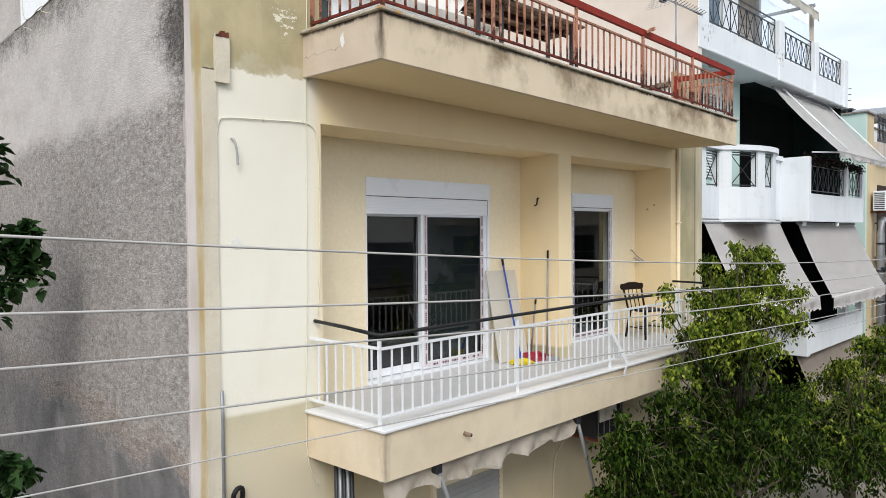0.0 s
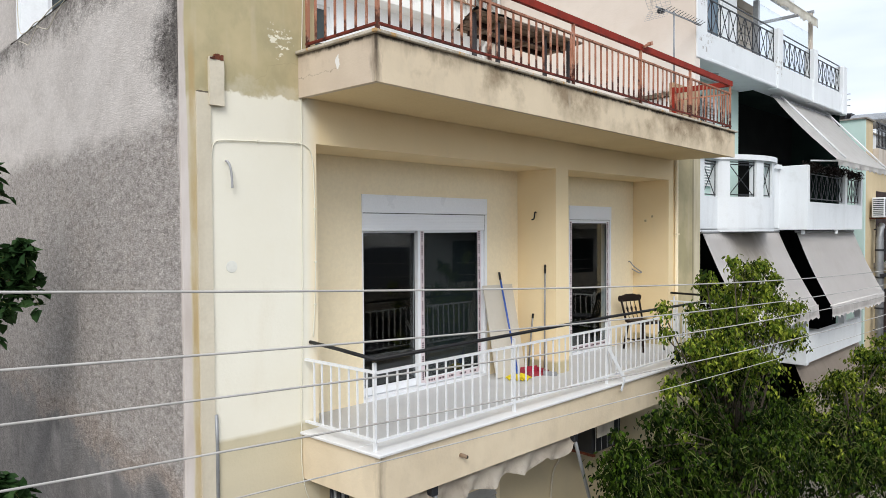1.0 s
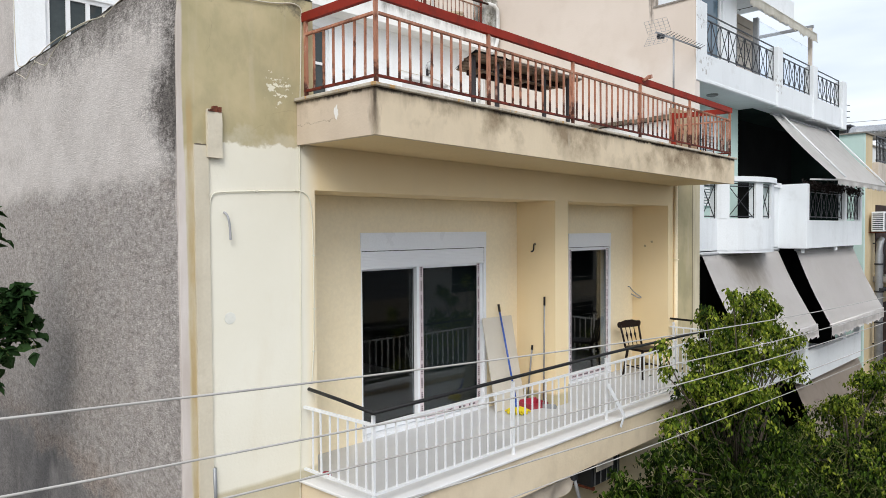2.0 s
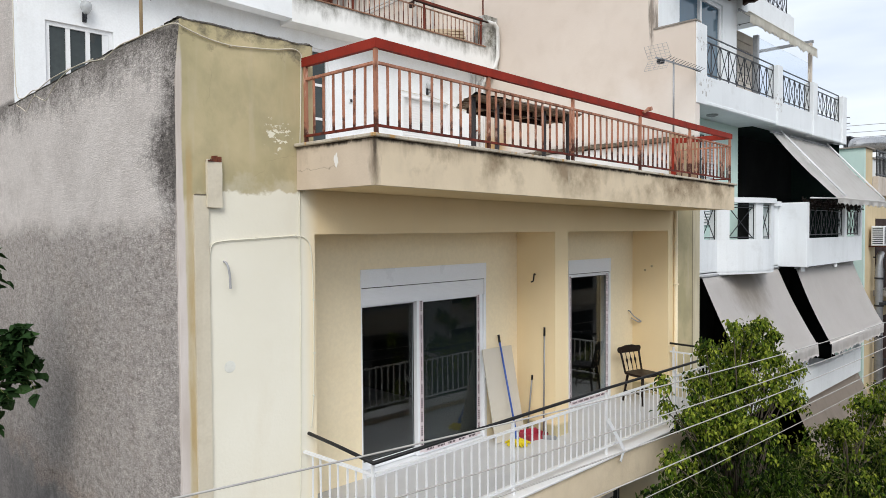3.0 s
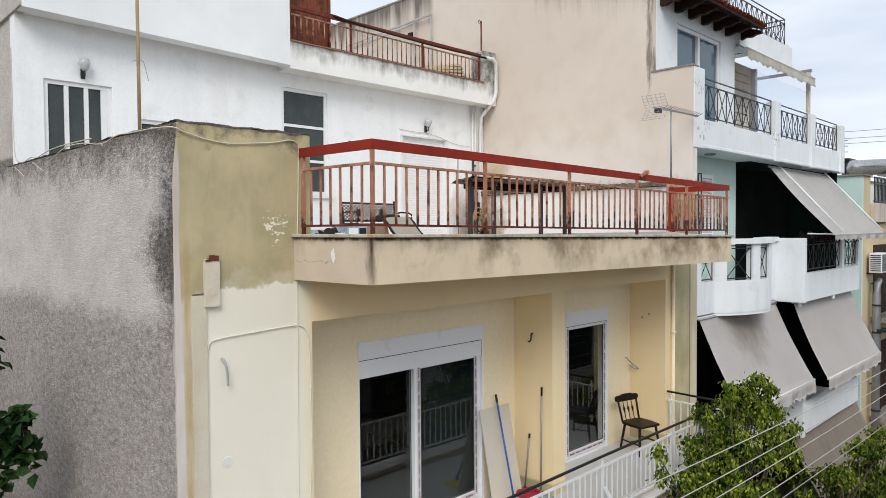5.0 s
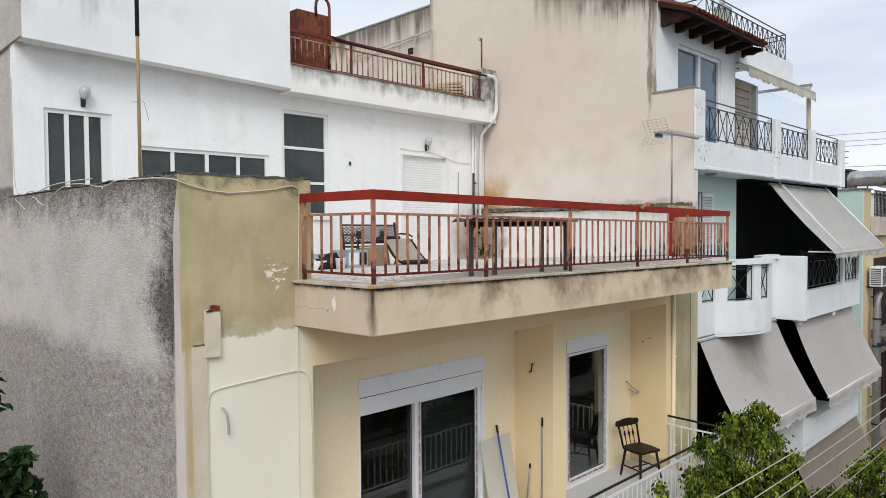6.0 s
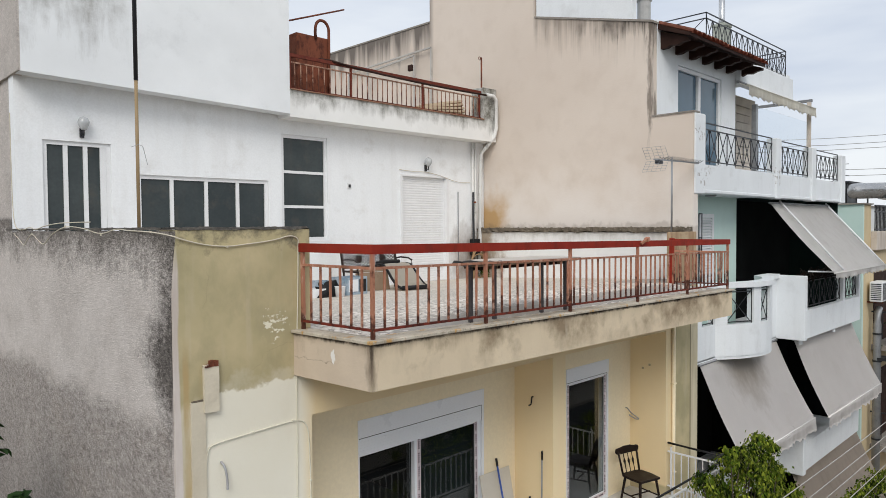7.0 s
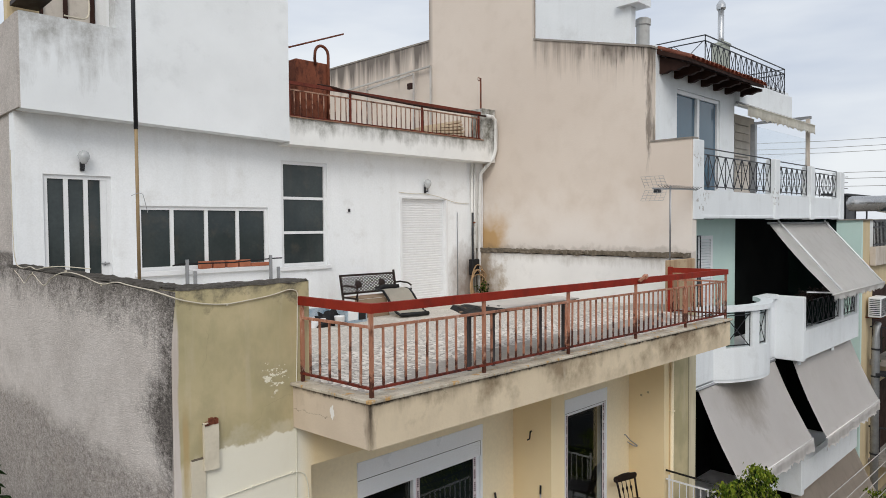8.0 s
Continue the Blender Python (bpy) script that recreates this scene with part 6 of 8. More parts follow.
def iron_bench(at, rz):
    b = thing("garden_bench", "dark brown cast-iron garden bench with a lattice back", "bench", at, rz=rz)
    iron = surface("brown_cast_iron", (0.032, 0.02, 0.016), (0.02, 0.013, 0.011), (0.07, 0.035, 0.02), 0.3, 0, 6, 60, 0.2, 0.65, 0.1)
    part("back_frame", bar(bar(bar(bar(bmesh.new(), (-0.62, 0.2, 0.785), (0.62, 0.2, 0.775), 0.03, 0.04), (-0.6, 0.15, 0.44), (0.6, 0.15, 0.44), 0.03, 0.035), (-0.62, 0.13, 0.36), (-0.62, 0.215, 0.80), 0.03, 0.035, (0, 1, 0)), (0.62, 0.13, 0.36), (0.62, 0.215, 0.84), 0.03, 0.035, (0, 1, 0)), iron, b)
    lat = bmesh.new()
    k = 15
    for i in range(-5, k):
        a0, a1 = max(0, i), min(k, i + 5)
        x0, x1 = -0.6 + 1.2 * a0 / k, -0.6 + 1.2 * a1 / k
        z0, z1 = 0.45 + 0.3 * (a0 - i) / 5, 0.45 + 0.3 * (a1 - i) / 5
        for f in (1, -1):
            bar(lat, (x0 * f, 0.15 + (z0 - 0.45) * 0.16, z0), (x1 * f, 0.15 + (z1 - 0.45) * 0.16, z1), 0.012, 0.014)
    part("lattice", lat, iron, b)
    for x in (-0.25, 0.3):
        part("rosette", lathe(bmesh.new(), [(0.075, -0.012), (0.085, 0), (0.06, 0.014), (0.03, 0.02)], 10), iron, b).matrix_basis = pose(x, 0.165, 0.6, 80, 0, 0)
    for i in range(6):
        part("seat_slat", boxes((-0.6, 0.6, -0.28 + i * 0.068, -0.23 + i * 0.068, 0.37, 0.392), bevel=0.004), WOOD, b)
    for x in (-0.62, 0.62):
        part("end_frame", tube(tube(bmesh.new(), [(x, 0.13, 0.4), (x, 0.12, 0.2), (x, 0.2, 0.0)], 0.02, 8), [(x, -0.26, 0.0), (x, -0.28, 0.2), (x, -0.3, 0.38), (x, 0.1, 0.38)], 0.02, 8), iron, b, smooth=True)
        part("armrest", tube(bmesh.new(), [(x, 0.19, 0.58), (x, 0.02, 0.61), (x, -0.2, 0.60), (x, -0.3, 0.56), (x, -0.3, 0.48), (x, -0.27, 0.40)], 0.017, 8), iron, b, smooth=True)
    return b


bench = iron_bench((4.5, 4.45, fall(4.45)), 0)
bench.scale = (1.02, 1.0, 0.95)
sk = thing("seat_cushion", "long cream cushion with black edging slumped off the bench", "cushion", (4.8, 4.3, fall(4.0)), rz=-14)
cu = bmesh.new()
path = [(0.16, 0.44), (0.0, 0.46), (-0.16, 0.45), (-0.32, 0.36), (-0.5, 0.22), (-0.7, 0.11), (-0.88, 0.075)]
rows = [[cu.verts.new((-0.27 + 0.54 * i / 8, y + 0.02 * noise.noise(Vector((i, k, 3))), z + 0.035 * noise.noise(Vector((i * 0.5, k * 0.8, 1))))) for i in range(9)] for k, (y, z) in enumerate(path)]
for u, v in zip(rows, rows[1:]):
    for i in range(8):
        cu.faces.new((u[i], u[i + 1], v[i + 1], v[i]))
bmesh.ops.solidify(cu, geom=cu.faces[:], thickness=0.045)
part("cover", cu, BOARD, sk, "stained cream cover", True)
for sx in (-0.275, 0.275):
    part("edging", tube(bmesh.new(), [(sx, y, z - 0.01) for y, z in path], 0.024, 6), BLACK_PVC, sk, "black edging", True)
part("end_flap", tube(bmesh.new(), [(-0.27, -0.88, 0.07), (0.0, -0.91, 0.075), (0.27, -0.88, 0.07)], 0.04, 6), BLACK_PVC, sk, "black end", True)
part("head_flap", tube(bmesh.new(), [(-0.27, 0.14, 0.45), (-0.1, 0.17, 0.48), (0.2, 0.14, 0.47)], 0.05, 6), BLACK_PVC, sk, "black end", True)


def carton(at, rz, w, d, h, mat, label):
    c = thing("open_box", label, "box", at, rz=rz, group="boxes on the terrace")
    part("shell", boxes((-w, w, -d, -d + 0.012, 0, h), (-w, w, d - 0.012, d, 0, h), (-w, -w + 0.012, -d + 0.012, d - 0.012, 0, h), (w - 0.012, w, -d + 0.012, d - 0.012, 0, h), (-w + 0.012, w - 0.012, -d + 0.012, d - 0.012, 0, 0.012)), mat, c)
    part("content", boxes((-w * 0.7, w * 0.6, -d * 0.6, d * 0.7, 0.013, h * 0.8), bevel=0.02), BLACK_PVC, c)
    return c


BLUE_CARD = surface("pale_blue_card", (0.20, 0.30, 0.38), (0.50, 0.55, 0.60), (0.02, 0.02, 0.025), 0.95, 0, 6, 40, 0.1)
blue = carton((3.45, 3.85, fall(3.85)), 8, 0.24, 0.18, 0.30, BLUE_CARD, "pale blue open-fronted box on the terrace floor")
part("front_panel", boxes((-0.2, 0.02, -0.187, -0.181, 0.06, 0.26), bevel=0.002), WHITE_METAL, blue, "white front panel")
# flat black panel puts the shade of an open front into its colour
part("opening", boxes((0.05, 0.21, -0.187, -0.181, 0.05, 0.26)), BLACK_PVC, blue, "black panel standing in for the shaded opening")
carton((3.0, 4.15, fall(4.15)), -20, 0.2, 0.16, 0.25, BLUE_CARD, "pale blue crumpled carton on the terrace floor")
carton((2.68, 3.85, fall(3.85)), -12, 0.2, 0.15, 0.15, WHITE_METAL, "white carton on the terrace floor")
ln = thing("loose_board", "brown weathered board propped under the bench", "board", (4.2, 4.12, fall(4.12)))
part("sheet", bar(bmesh.new(), (0, 0, 0.004), (0, 0.07, 0.33), 0.72, 0.02, (0, 1, 0.1)), WOOD, ln)
wb_ = thing("white_tub", "white plastic tub tipped against the cartons", "tub", (3.0, 3.5, fall(3.5)), rz=35)
part("tub", lathe(bmesh.new(), [(0.07, 0), (0.085, 0.16), (0.092, 0.17), (0.08, 0.165), (0.065, 0.02)], 14), WHITE_METAL, wb_, smooth=True)
bg_ = thing("black_bag", "crumpled black plastic bag on the terrace floor", "bag", (2.95, 3.75, fall(3.75)))
g = bmesh.new()
bmesh.ops.create_icosphere(g, subdivisions=3, radius=1)
for v in g.verts:
    k = 0.7 + 0.6 * noise.noise(v.co * 2.6 + Vector((2, 3, 0)))
    v.co = Vector((v.co.x * 0.3 * k, v.co.y * 0.2 * k, max(0, v.co.z + 0.3) * 0.24 * k))
part("plastic", g, BLACK_PVC, bg_, smooth=True)


def wall_lamp(at):
    w = thing("wall_lamp", "small wall lamp with a clear glass globe", "lamp", at, group="roof storey lamps")
    part("back_plate", boxes((-0.03, 0.03, -0.03, 0.0, -0.16, -0.02), bevel=0.006), BLACK_METAL, w)
    part("arm", tube(bmesh.new(), [(0, -0.02, -0.12), (0, -0.1, -0.13), (0, -0.1, -0.05)], 0.012, 8), BLACK_METAL, w, smooth=True)
    part("globe", lathe(bmesh.new(), [(0.03, -0.06), (0.05, -0.03), (0.075, 0.02), (0.08, 0.06), (0.06, 0.11), (0.02, 0.13)], 14, (0, -0.1, 0)), LAMP_GLASS, w, smooth=True)
    return w


wall_lamp((-0.21, YP - 0.001, 9.55))
wall_lamp((6.62, YP - 0.001, 9.42))
ot = thing("outdoor_socket", "small dark socket on the white wall", "socket", (4.57, YP - 0.001, 8.88))
part("plate", boxes((-0.04, 0.04, -0.02, 0, -0.05, 0.05), bevel=0.004), WHITE_METAL, ot)
part("cover", boxes((-0.02, 0.03, -0.035, -0.02, -0.04, 0.02), bevel=0.004), BLACK_METAL, ot)

# water pipes, hose and weeds in the terrace corner
wp = thing("water_pipes", "two old upright pipes in the terrace corner", "pipe")
part("pale_pipe", tube(bmesh.new(), [(8.05, 5.27, 6.88), (8.05, 5.27, 9.98)], 0.026, 8), WHITE_DIRTY, wp, smooth=True)
part("pale_pipe", tube(bmesh.new(), [(8.15, 5.28, 6.88), (8.15, 5.28, 9.98)], 0.02, 8), WHITE_DIRTY, wp, smooth=True)
part("black_sleeve", tube(bmesh.new(), [(8.05, 5.255, 7.4), (8.05, 5.255, 7.75), (8.04, 5.25, 8.35), (8.05, 5.255, 8.85)], 0.027, 8), BLACK_METAL, wp, "black taped sleeve", True)
part("meter_box", boxes((7.9, 8.14, 5.12, 5.25, 7.42, 7.78), bevel=0.015), BLACK_PVC, wp)
part("tap", boxes((8.03, 8.1, 5.2, 5.26, 8.6, 8.64), bevel=0.01), RUST, wp)
rd = thing("bent_drain_pipe", "bent white drain pipe from the roof balcony", "pipe")
part("pipe", tube(bmesh.new(), [(8.1, 4.86, 11.02), (8.3, 4.86, 11.02), (8.40, 4.86, 10.95), (8.43, 4.87, 10.7), (8.43, 4.88, 10.3), (8.41, 4.92, 10.12), (8.30, 5.05, 9.9), (8.27, 5.2, 9.75), (8.27, 5.24, 9.0), (8.26, 5.24, 8.05), (8.24, 5.24, 6.89)], 0.045, 10), WHITE_DIRTY, rd, smooth=True)
hs = thing("garden_hose", "coiled orange garden hose on the corner tap", "hose", (8.03, 5.17, 7.27))
for i in range(7):
    part("loop", tube(bmesh.new(), [(0.03 * math.sin(i * 2.1) + (0.15 + 0.026 * i) * math.cos(a), -0.045 - 0.016 * i, 0.0 - 0.02 * i + (0.27 + 0.045 * ((i * 3) % 5)) * math.sin(a)) for a in [j * math.pi / 10 for j in range(21)]], 0.011, 6), rusty_paint("hose_rubber", (0.55, 0.36, 0.20), (0.3, 0.15, 0.07), 0.3) if i == 0 else hs.children[0].data.materials[0], hs, smooth=True)
cable("lamp_cable", "thin cable sagging along the white wall", [(5.87, 5.325, 9.26), (6.3, 5.32, 9.235), (6.6, 5.32, 9.25), (7.0, 5.32, 9.20), (7.4, 5.32, 9.10), (7.7, 5.32, 9.06), (8.0, 5.32, 9.07)], 0.0055, CREAM_CABLE)
cable("thin_pipe", "thin grey pipe beside the roller shutter", [(7.62, 5.325, 6.89), (7.62, 5.325, 8.3), (7.62, 5.325, 8.85)], 0.012, GREY_METAL)

# antenna
an = thing("television_antenna", "television antenna with mesh reflector on a mast", "antenna", (7.48, 0.13, 7.945))
part("mast", tube(bmesh.new(), [(0, 0, 0), (0, 0, 1.27)], 0.016, 8), GREY_METAL, an, smooth=True)
part("boom", bar(bmesh.new(), (-0.62, 0, 1.2), (1.02, 0.0, 1.24), 0.022, 0.022), GREY_METAL, an)
for i in range(13):
    x = -0.3 + i * 0.105
    part("element", tube(bmesh.new(), [(x + 0.05, -0.09, 1.275), (x, 0.0, 1.215), (x + 0.05, 0.09, 1.275)], 0.0055, 5), BLACK_METAL, an)
rf = bmesh.new()
for s in (-1, 1):
    for i in range(5):
        z = 1.2 + s * (0.02 + i * 0.045)
        tube(rf, [(-0.5 - i * 0.035, -0.2, z), (-0.5 - i * 0.035, 0.2, z)], 0.0026, 4)
    for j in range(6):
        y = -0.2 + j * 0.08
        tube(rf, [(-0.5, y, 1.2 + s * 0.02), (-0.64, y, 1.2 + s * 0.2)], 0.0026, 4)
part("reflector", rf, GREY_METAL, an)
part("junction", boxes((-0.5, -0.4, -0.05, 0.05, 1.13, 1.2), bevel=0.01), BLACK_METAL, an)

# tall pole on the side parapet
pole = thing("tall_pole", "tall thin pole fixed to the side parapet", "pole", (-0.78, 1.74, 8.12))
part("lower_pipe", tube(bmesh.new(), [(0, 0, -0.2), (0, 0, 1.45)], 0.017, 8), surface("brown_pole_paint", (0.36, 0.26, 0.14), (0.28, 0.2, 0.11), None, 0.4, 0, 6, 60, 0.1, 0.6), pole, "brown lower pipe", True)
part("upper_pipe", tube(bmesh.new(), [(0, 0, 1.45), (0, 0, 4.2)], 0.021, 8), BLACK_METAL, pole, "black upper pipe", True)
part("wire_tie", tube(bmesh.new(), [(-0.07, -0.02, 0.77), (0, -0.03, 0.8), (0.05, -0.01, 0.79), (0.07, 0.0, 0.73), (0.1, 0, 0.6)], 0.003, 5), GREY_METAL, pole)

# line posts on the parapet, bricks on the sill
lp = thing("washing_line", "two rusty iron posts with a washing line", "washing line")
for x, z in ((1.23, 8.05), (1.36, 7.86), (2.72, 8.07), (2.87, 7.86)):
    part("post", boxes((x - 0.025, x + 0.025, 5.1, 5.13, fall(5.1), z)), GREY_METAL, lp)
part("line", tube(bmesh.new(), [(1.0, 5.12, 7.96), (1.1, 5.12, 7.985), (1.27, 5.12, 7.98), (2.0, 5.12, 7.97), (2.8, 5.12, 8.01), (2.95, 5.12, 8.01)], 0.012, 5), BLACK_PVC, lp)
bme = mesh_of("hollow_brick", boxes((-0.105, 0.105, -0.045, 0.045, 0, 0.12), bevel=0.006), BRICK)
for i, (x, s) in enumerate(((1.62, 1), (1.86, 1), (2.10, 1), (2.33, 1), (2.54, 0.5), (2.72, 0.5))):
    ob = tagged(new("hollow_brick", bme), "red hollow clay brick lying on the window sill" if s == 1 else "thin weathered clay brick lying on the window sill", "brick", "bricks on the sill")
    ob.matrix_world = Matrix.Translation((x, YP - 0.02, 7.88)) @ pose(0, 0, 0, 0, 0, random.uniform(-4, 4)) @ Matrix.Diagonal((0.95, 1, s, 1))

# ---------- roof balcony ----------
tk = thing("rusty_tank", "rusted steel water tank with a bent vent pipe", "tank", (3.85, 5.75, 10.3))
part("shell", boxes((-0.35, 0.42, -0.3, 0.3, 0, 1.36), bevel=0.02), RUST, tk)
part("vent_pipe", tube(bmesh.new(), [(0.36, -0.32, 0.25), (0.36, -0.32, 1.3)] + [(0.21 + 0.15 * math.cos(a), -0.32, 1.5 + 0.17 * math.sin(a)) for a in [k * math.pi / 12 for k in range(13)]] + [(0.06, -0.31, 1.42), (0.08, -0.3, 1.3)], 0.028, 10), RUST, tk, smooth=True)
cable("iron_rod", "rusty iron rod slanting above the roof", [(3.05, 5.3, 11.7), (4.7, 5.6, 12.35)], 0.016, RUST)
cable("rusty_pipe", "rusty water pipe running along the roof railing", [(3.88, 5.3, 11.2), (3.95, 4.97, 11.12), (4.3, 4.95, 11.07), (5.3, 4.94, 11.035), (6.7, 4.92, 11.01), (8.09, 4.87, 11.015)], 0.021, ROOF_WOOD, sides=8)
rp2 = thing("iron_post", "thin rusty post with a ring at its top", "post", (8.2, 5.12, 11.2))
part("shaft", tube(bmesh.new(), [(0, 0, 0), (0, 0, 0.72)], 0.02, 8), RUST, rp2)
part("ring", tube(bmesh.new(), [(-0.06 + 0.035 * math.cos(a), 0, 0.69 + 0.035 * math.sin(a)) for a in [k * math.pi / 5 for k in range(11)]], 0.008, 5), RUST, rp2)
frm = thing("metal_frame", "grey steel frame standing on the roof", "frame")
for a, b in (((8.3, 9.4, 12.3), (8.3, 7.5, 12.42)), ((8.3, 7.5, 12.42), (8.3, 7.5, 10.3)), ((8.3, 9.4, 12.3), (8.3, 9.4, 10.3)), ((8.42, 10.4, 12.45), (8.42, 7.0, 12.55)), ((8.42, 7.0, 12.55), (8.42, 7.0, 10.3)), ((8.42, 10.4, 12.45), (8.42, 10.4, 10.3))):
    part("rail", bar(bmesh.new(), a, b, 0.04, 0.045, (1, 0, 0)), FRAME_GREY, frm)
part("box", boxes((8.26, 8.34, 7.56, 7.72, 12.05, 12.2), bevel=0.01), ROOF_WOOD, frm)
# window and loose boards in the upper left notch
uw = paned_window("window_4", "brown-framed window behind the upper parapet", -0.6, 0.16, 11.0, 12.8, (-0.24,), (), y=5.75, glass=BLEACHED)
for c in uw.children:
    if c.name.startswith(("window_frame", "mullion")):
        c.data.materials[0] = ROOF_WOOD
solid("wall_notch", boxes((-1.0, -0.6, 5.75, 5.95, 10.3, 13.2), (-0.6, 0.17, 5.75, 5.95, 12.8, 13.2)), YELLOW_WALL, "ochre wall behind the upper parapet", "wall")
ln = thing("canopy_edge", "dark underside of a small canopy above the parapet", "canopy")
part("board", boxes((-0.98, -0.62, 5.05, 5.7, 11.68, 11.74)), DARK_WOOD, ln)
cable("hanging_hose", "loose grey hose hanging in the notch", [(-0.05, 5.76, 12.85), (-0.02, 5.7, 12.4), (0.02, 5.55, 11.9), (-0.02, 5.5, 11.65), (-0.2, 5.4, 11.6), (-0.4, 5.3, 11.58)], 0.012, CREAM_CABLE)

# ---------- neighbour house ----------
nb = thing("neighbour_house", "white and mint apartment house with balconies and awnings", "house")
NX0, NX1 = 8.52, 17.85
part("party_wall", prism(bmesh.new(), [(0.24, 0), (0.24, 10.12), (1.07, 10.12), (1.07, 11.91), (3.84, 12.59), (3.84, 16), (7.15, 16), (7.15, 13.2), (15, 13.2), (15, 0)], "x", NX0, NX0 + 0.2), BEIGE, nb, "pinkish-beige rendered blank side wall")
cop = part("wall_coping", prism(bmesh.new(), [(1.05, 11.91), (1.05, 11.95), (3.84, 12.63), (3.84, 12.59)], "x", NX0 - 0.02, NX0 + 0.24), CEMENT, nb)
part("wing_coping", boxes((NX0 - 0.02, NX0 + 0.22, 0.22, 1.06, 10.12, 10.15)), CEMENT, nb)
part("rear_coping", boxes((NX0 - 0.02, NX0 + 0.24, 7.15, 15, 13.2, 13.24)), CEMENT, nb)
part("stair_tower", boxes((NX0 + 0.03, NX0 + 0.2, 1.5, 3.82, 12.0, 15.5)), NB_WHITE, nb, "white stair tower on the roof")
part("tower_eave", boxes((NX0 - 0.1, NX0 + 0.4, 1.28, 1.75, 12.80, 12.94)), NB_WHITE, nb)
# storeys
part("front_wall", boxes((NX0 + 0.2, 12.5, 1.06, 1.3, 5.68, 8.68)), MINT, nb, "mint-painted front wall")
part("front_wall", boxes((NX0 + 0.2, 9.58, 1.06, 1.3, 8.77, 11.9)), NB_WHITE, nb)
part("front_wall", boxes((11.64, 12.4, 1.06, 1.3, 8.77, 11.9)), NB_WHITE, nb)
part("lintel", boxes((9.58, 11.64, 1.06, 1.3, 11.28, 11.9)), NB_WHITE, nb)
rw = part("recess_wall", boxes((12.38, 15.05, 1.62, 1.7, 8.77, 11.3)), PALE_STRIP, nb, "beige wall with a slatted shutter")
slat_board = mesh_of("slat", boxes((13.7, 14.6, 1.575, 1.615, 0.0, 0.18), bevel=0.004), BLEACHED)
for k in range(12):
    piece("slat", slat_board, rw, Matrix.Translation((0, 0, 8.85 + 0.2 * k)))
# shade of the balcony recesses put into near-black walls and ceiling
part("recess_wall", boxes((12.5, NX1, 4, 4.2, 0, 8.58)), SHADE_BLACK, nb, "back of the balconies, its deep shade put into the colour")
part("end_wall", boxes((NX1 - 0.15, NX1, 0.6, 4, 0, 8.68)), MINT, nb)
part("loggia_wall", boxes((NX1 - 0.2, NX1 - 0.152, 0.36, 1.6, 5.69, 8.67)), LOGGIA_SHADE, nb, "loggia wall, its shade put into dark green")
part("loggia_ceiling", boxes((12.55, NX1 - 0.202, 0.75, 1.59, 8.66, 8.676)), LOGGIA_SHADE, nb)
# added dark sheets where only shade lies
part("blind", boxes((NX1 - 0.26, NX1 - 0.205, 0.4, 1.6, 0, 5.5)), SHADE_BLACK, nb, "dark sheet added for the side shade")
part("blind", boxes((12.5, 12.56, 0.4, 1.6, 2.63, 5.5)), SHADE_BLACK, nb, "dark sheet added for the side shade")
part("shade_wall", boxes((12.5, NX1 - 0.2, 1.6, 1.7, 5.68, 8.68)), SHADE_BLACK, nb, "balcony wall coloured near-black for shade")
part("shade_wall", boxes((NX0 + 0.2, NX1 - 0.2, 1.6, 1.7, 2.63, 5.5)), SHADE_BLACK, nb)
part("shade_wall", boxes((NX0 + 0.2, NX1 - 0.2, 1.6, 1.7, 0, 2.45)), SHADE_BLACK, nb)
part("slab", boxes((NX0 + 0.2, NX1, 0.30, 4.2, 8.68, 8.80)), NB_WHITE, nb)
part("slab_moulding", boxes((NX0 + 0.1, NX1 - 0.05, 0.25, 0.32, 8.655, 8.74), bevel=0.02), NB_WHITE, nb)
part("slab", boxes((NX0 + 0.2, NX1, 0.34, 4.2, 5.5, 5.68)), NB_WHITE, nb)
part("slab", boxes((12.95, 17.6, -0.2, 0.34, 5.5, 5.66)), NB_WHITE, nb)
part("slab", boxes((NX0 + 0.2, NX1, 0.34, 4.2, 2.45, 2.63)), NB_WHITE, nb)
part("slab", boxes((12.95, 17.6, -0.2, 0.34, 2.45, 2.61)), NB_WHITE, nb)
part("roof", boxes((NX0 + 0.2, 15.9, 1.06, 15, 11.9, 12.0)), NB_WHITE, nb)
part("roof_fascia", boxes((12.4, 15.85, 0.95, 1.15, 11.3, 11.88), bevel=0.01), NB_WHITE, nb)
part("parapet", boxes((8.98, NX1 - 0.2, 0.26, 0.40, 8.70, 9.2)), NB_WHITE, nb)
for x0, x1, top in ((8.56, 8.99, 10.12), (12.62, 12.92, 10.0), (15.06, 15.36, 9.98), (17.5, 17.85, 9.95)):
    part("balcony_post", boxes((x0, x1, 0.22, 0.44, 8.64, top), bevel=0.012), NB_WHITE, nb)


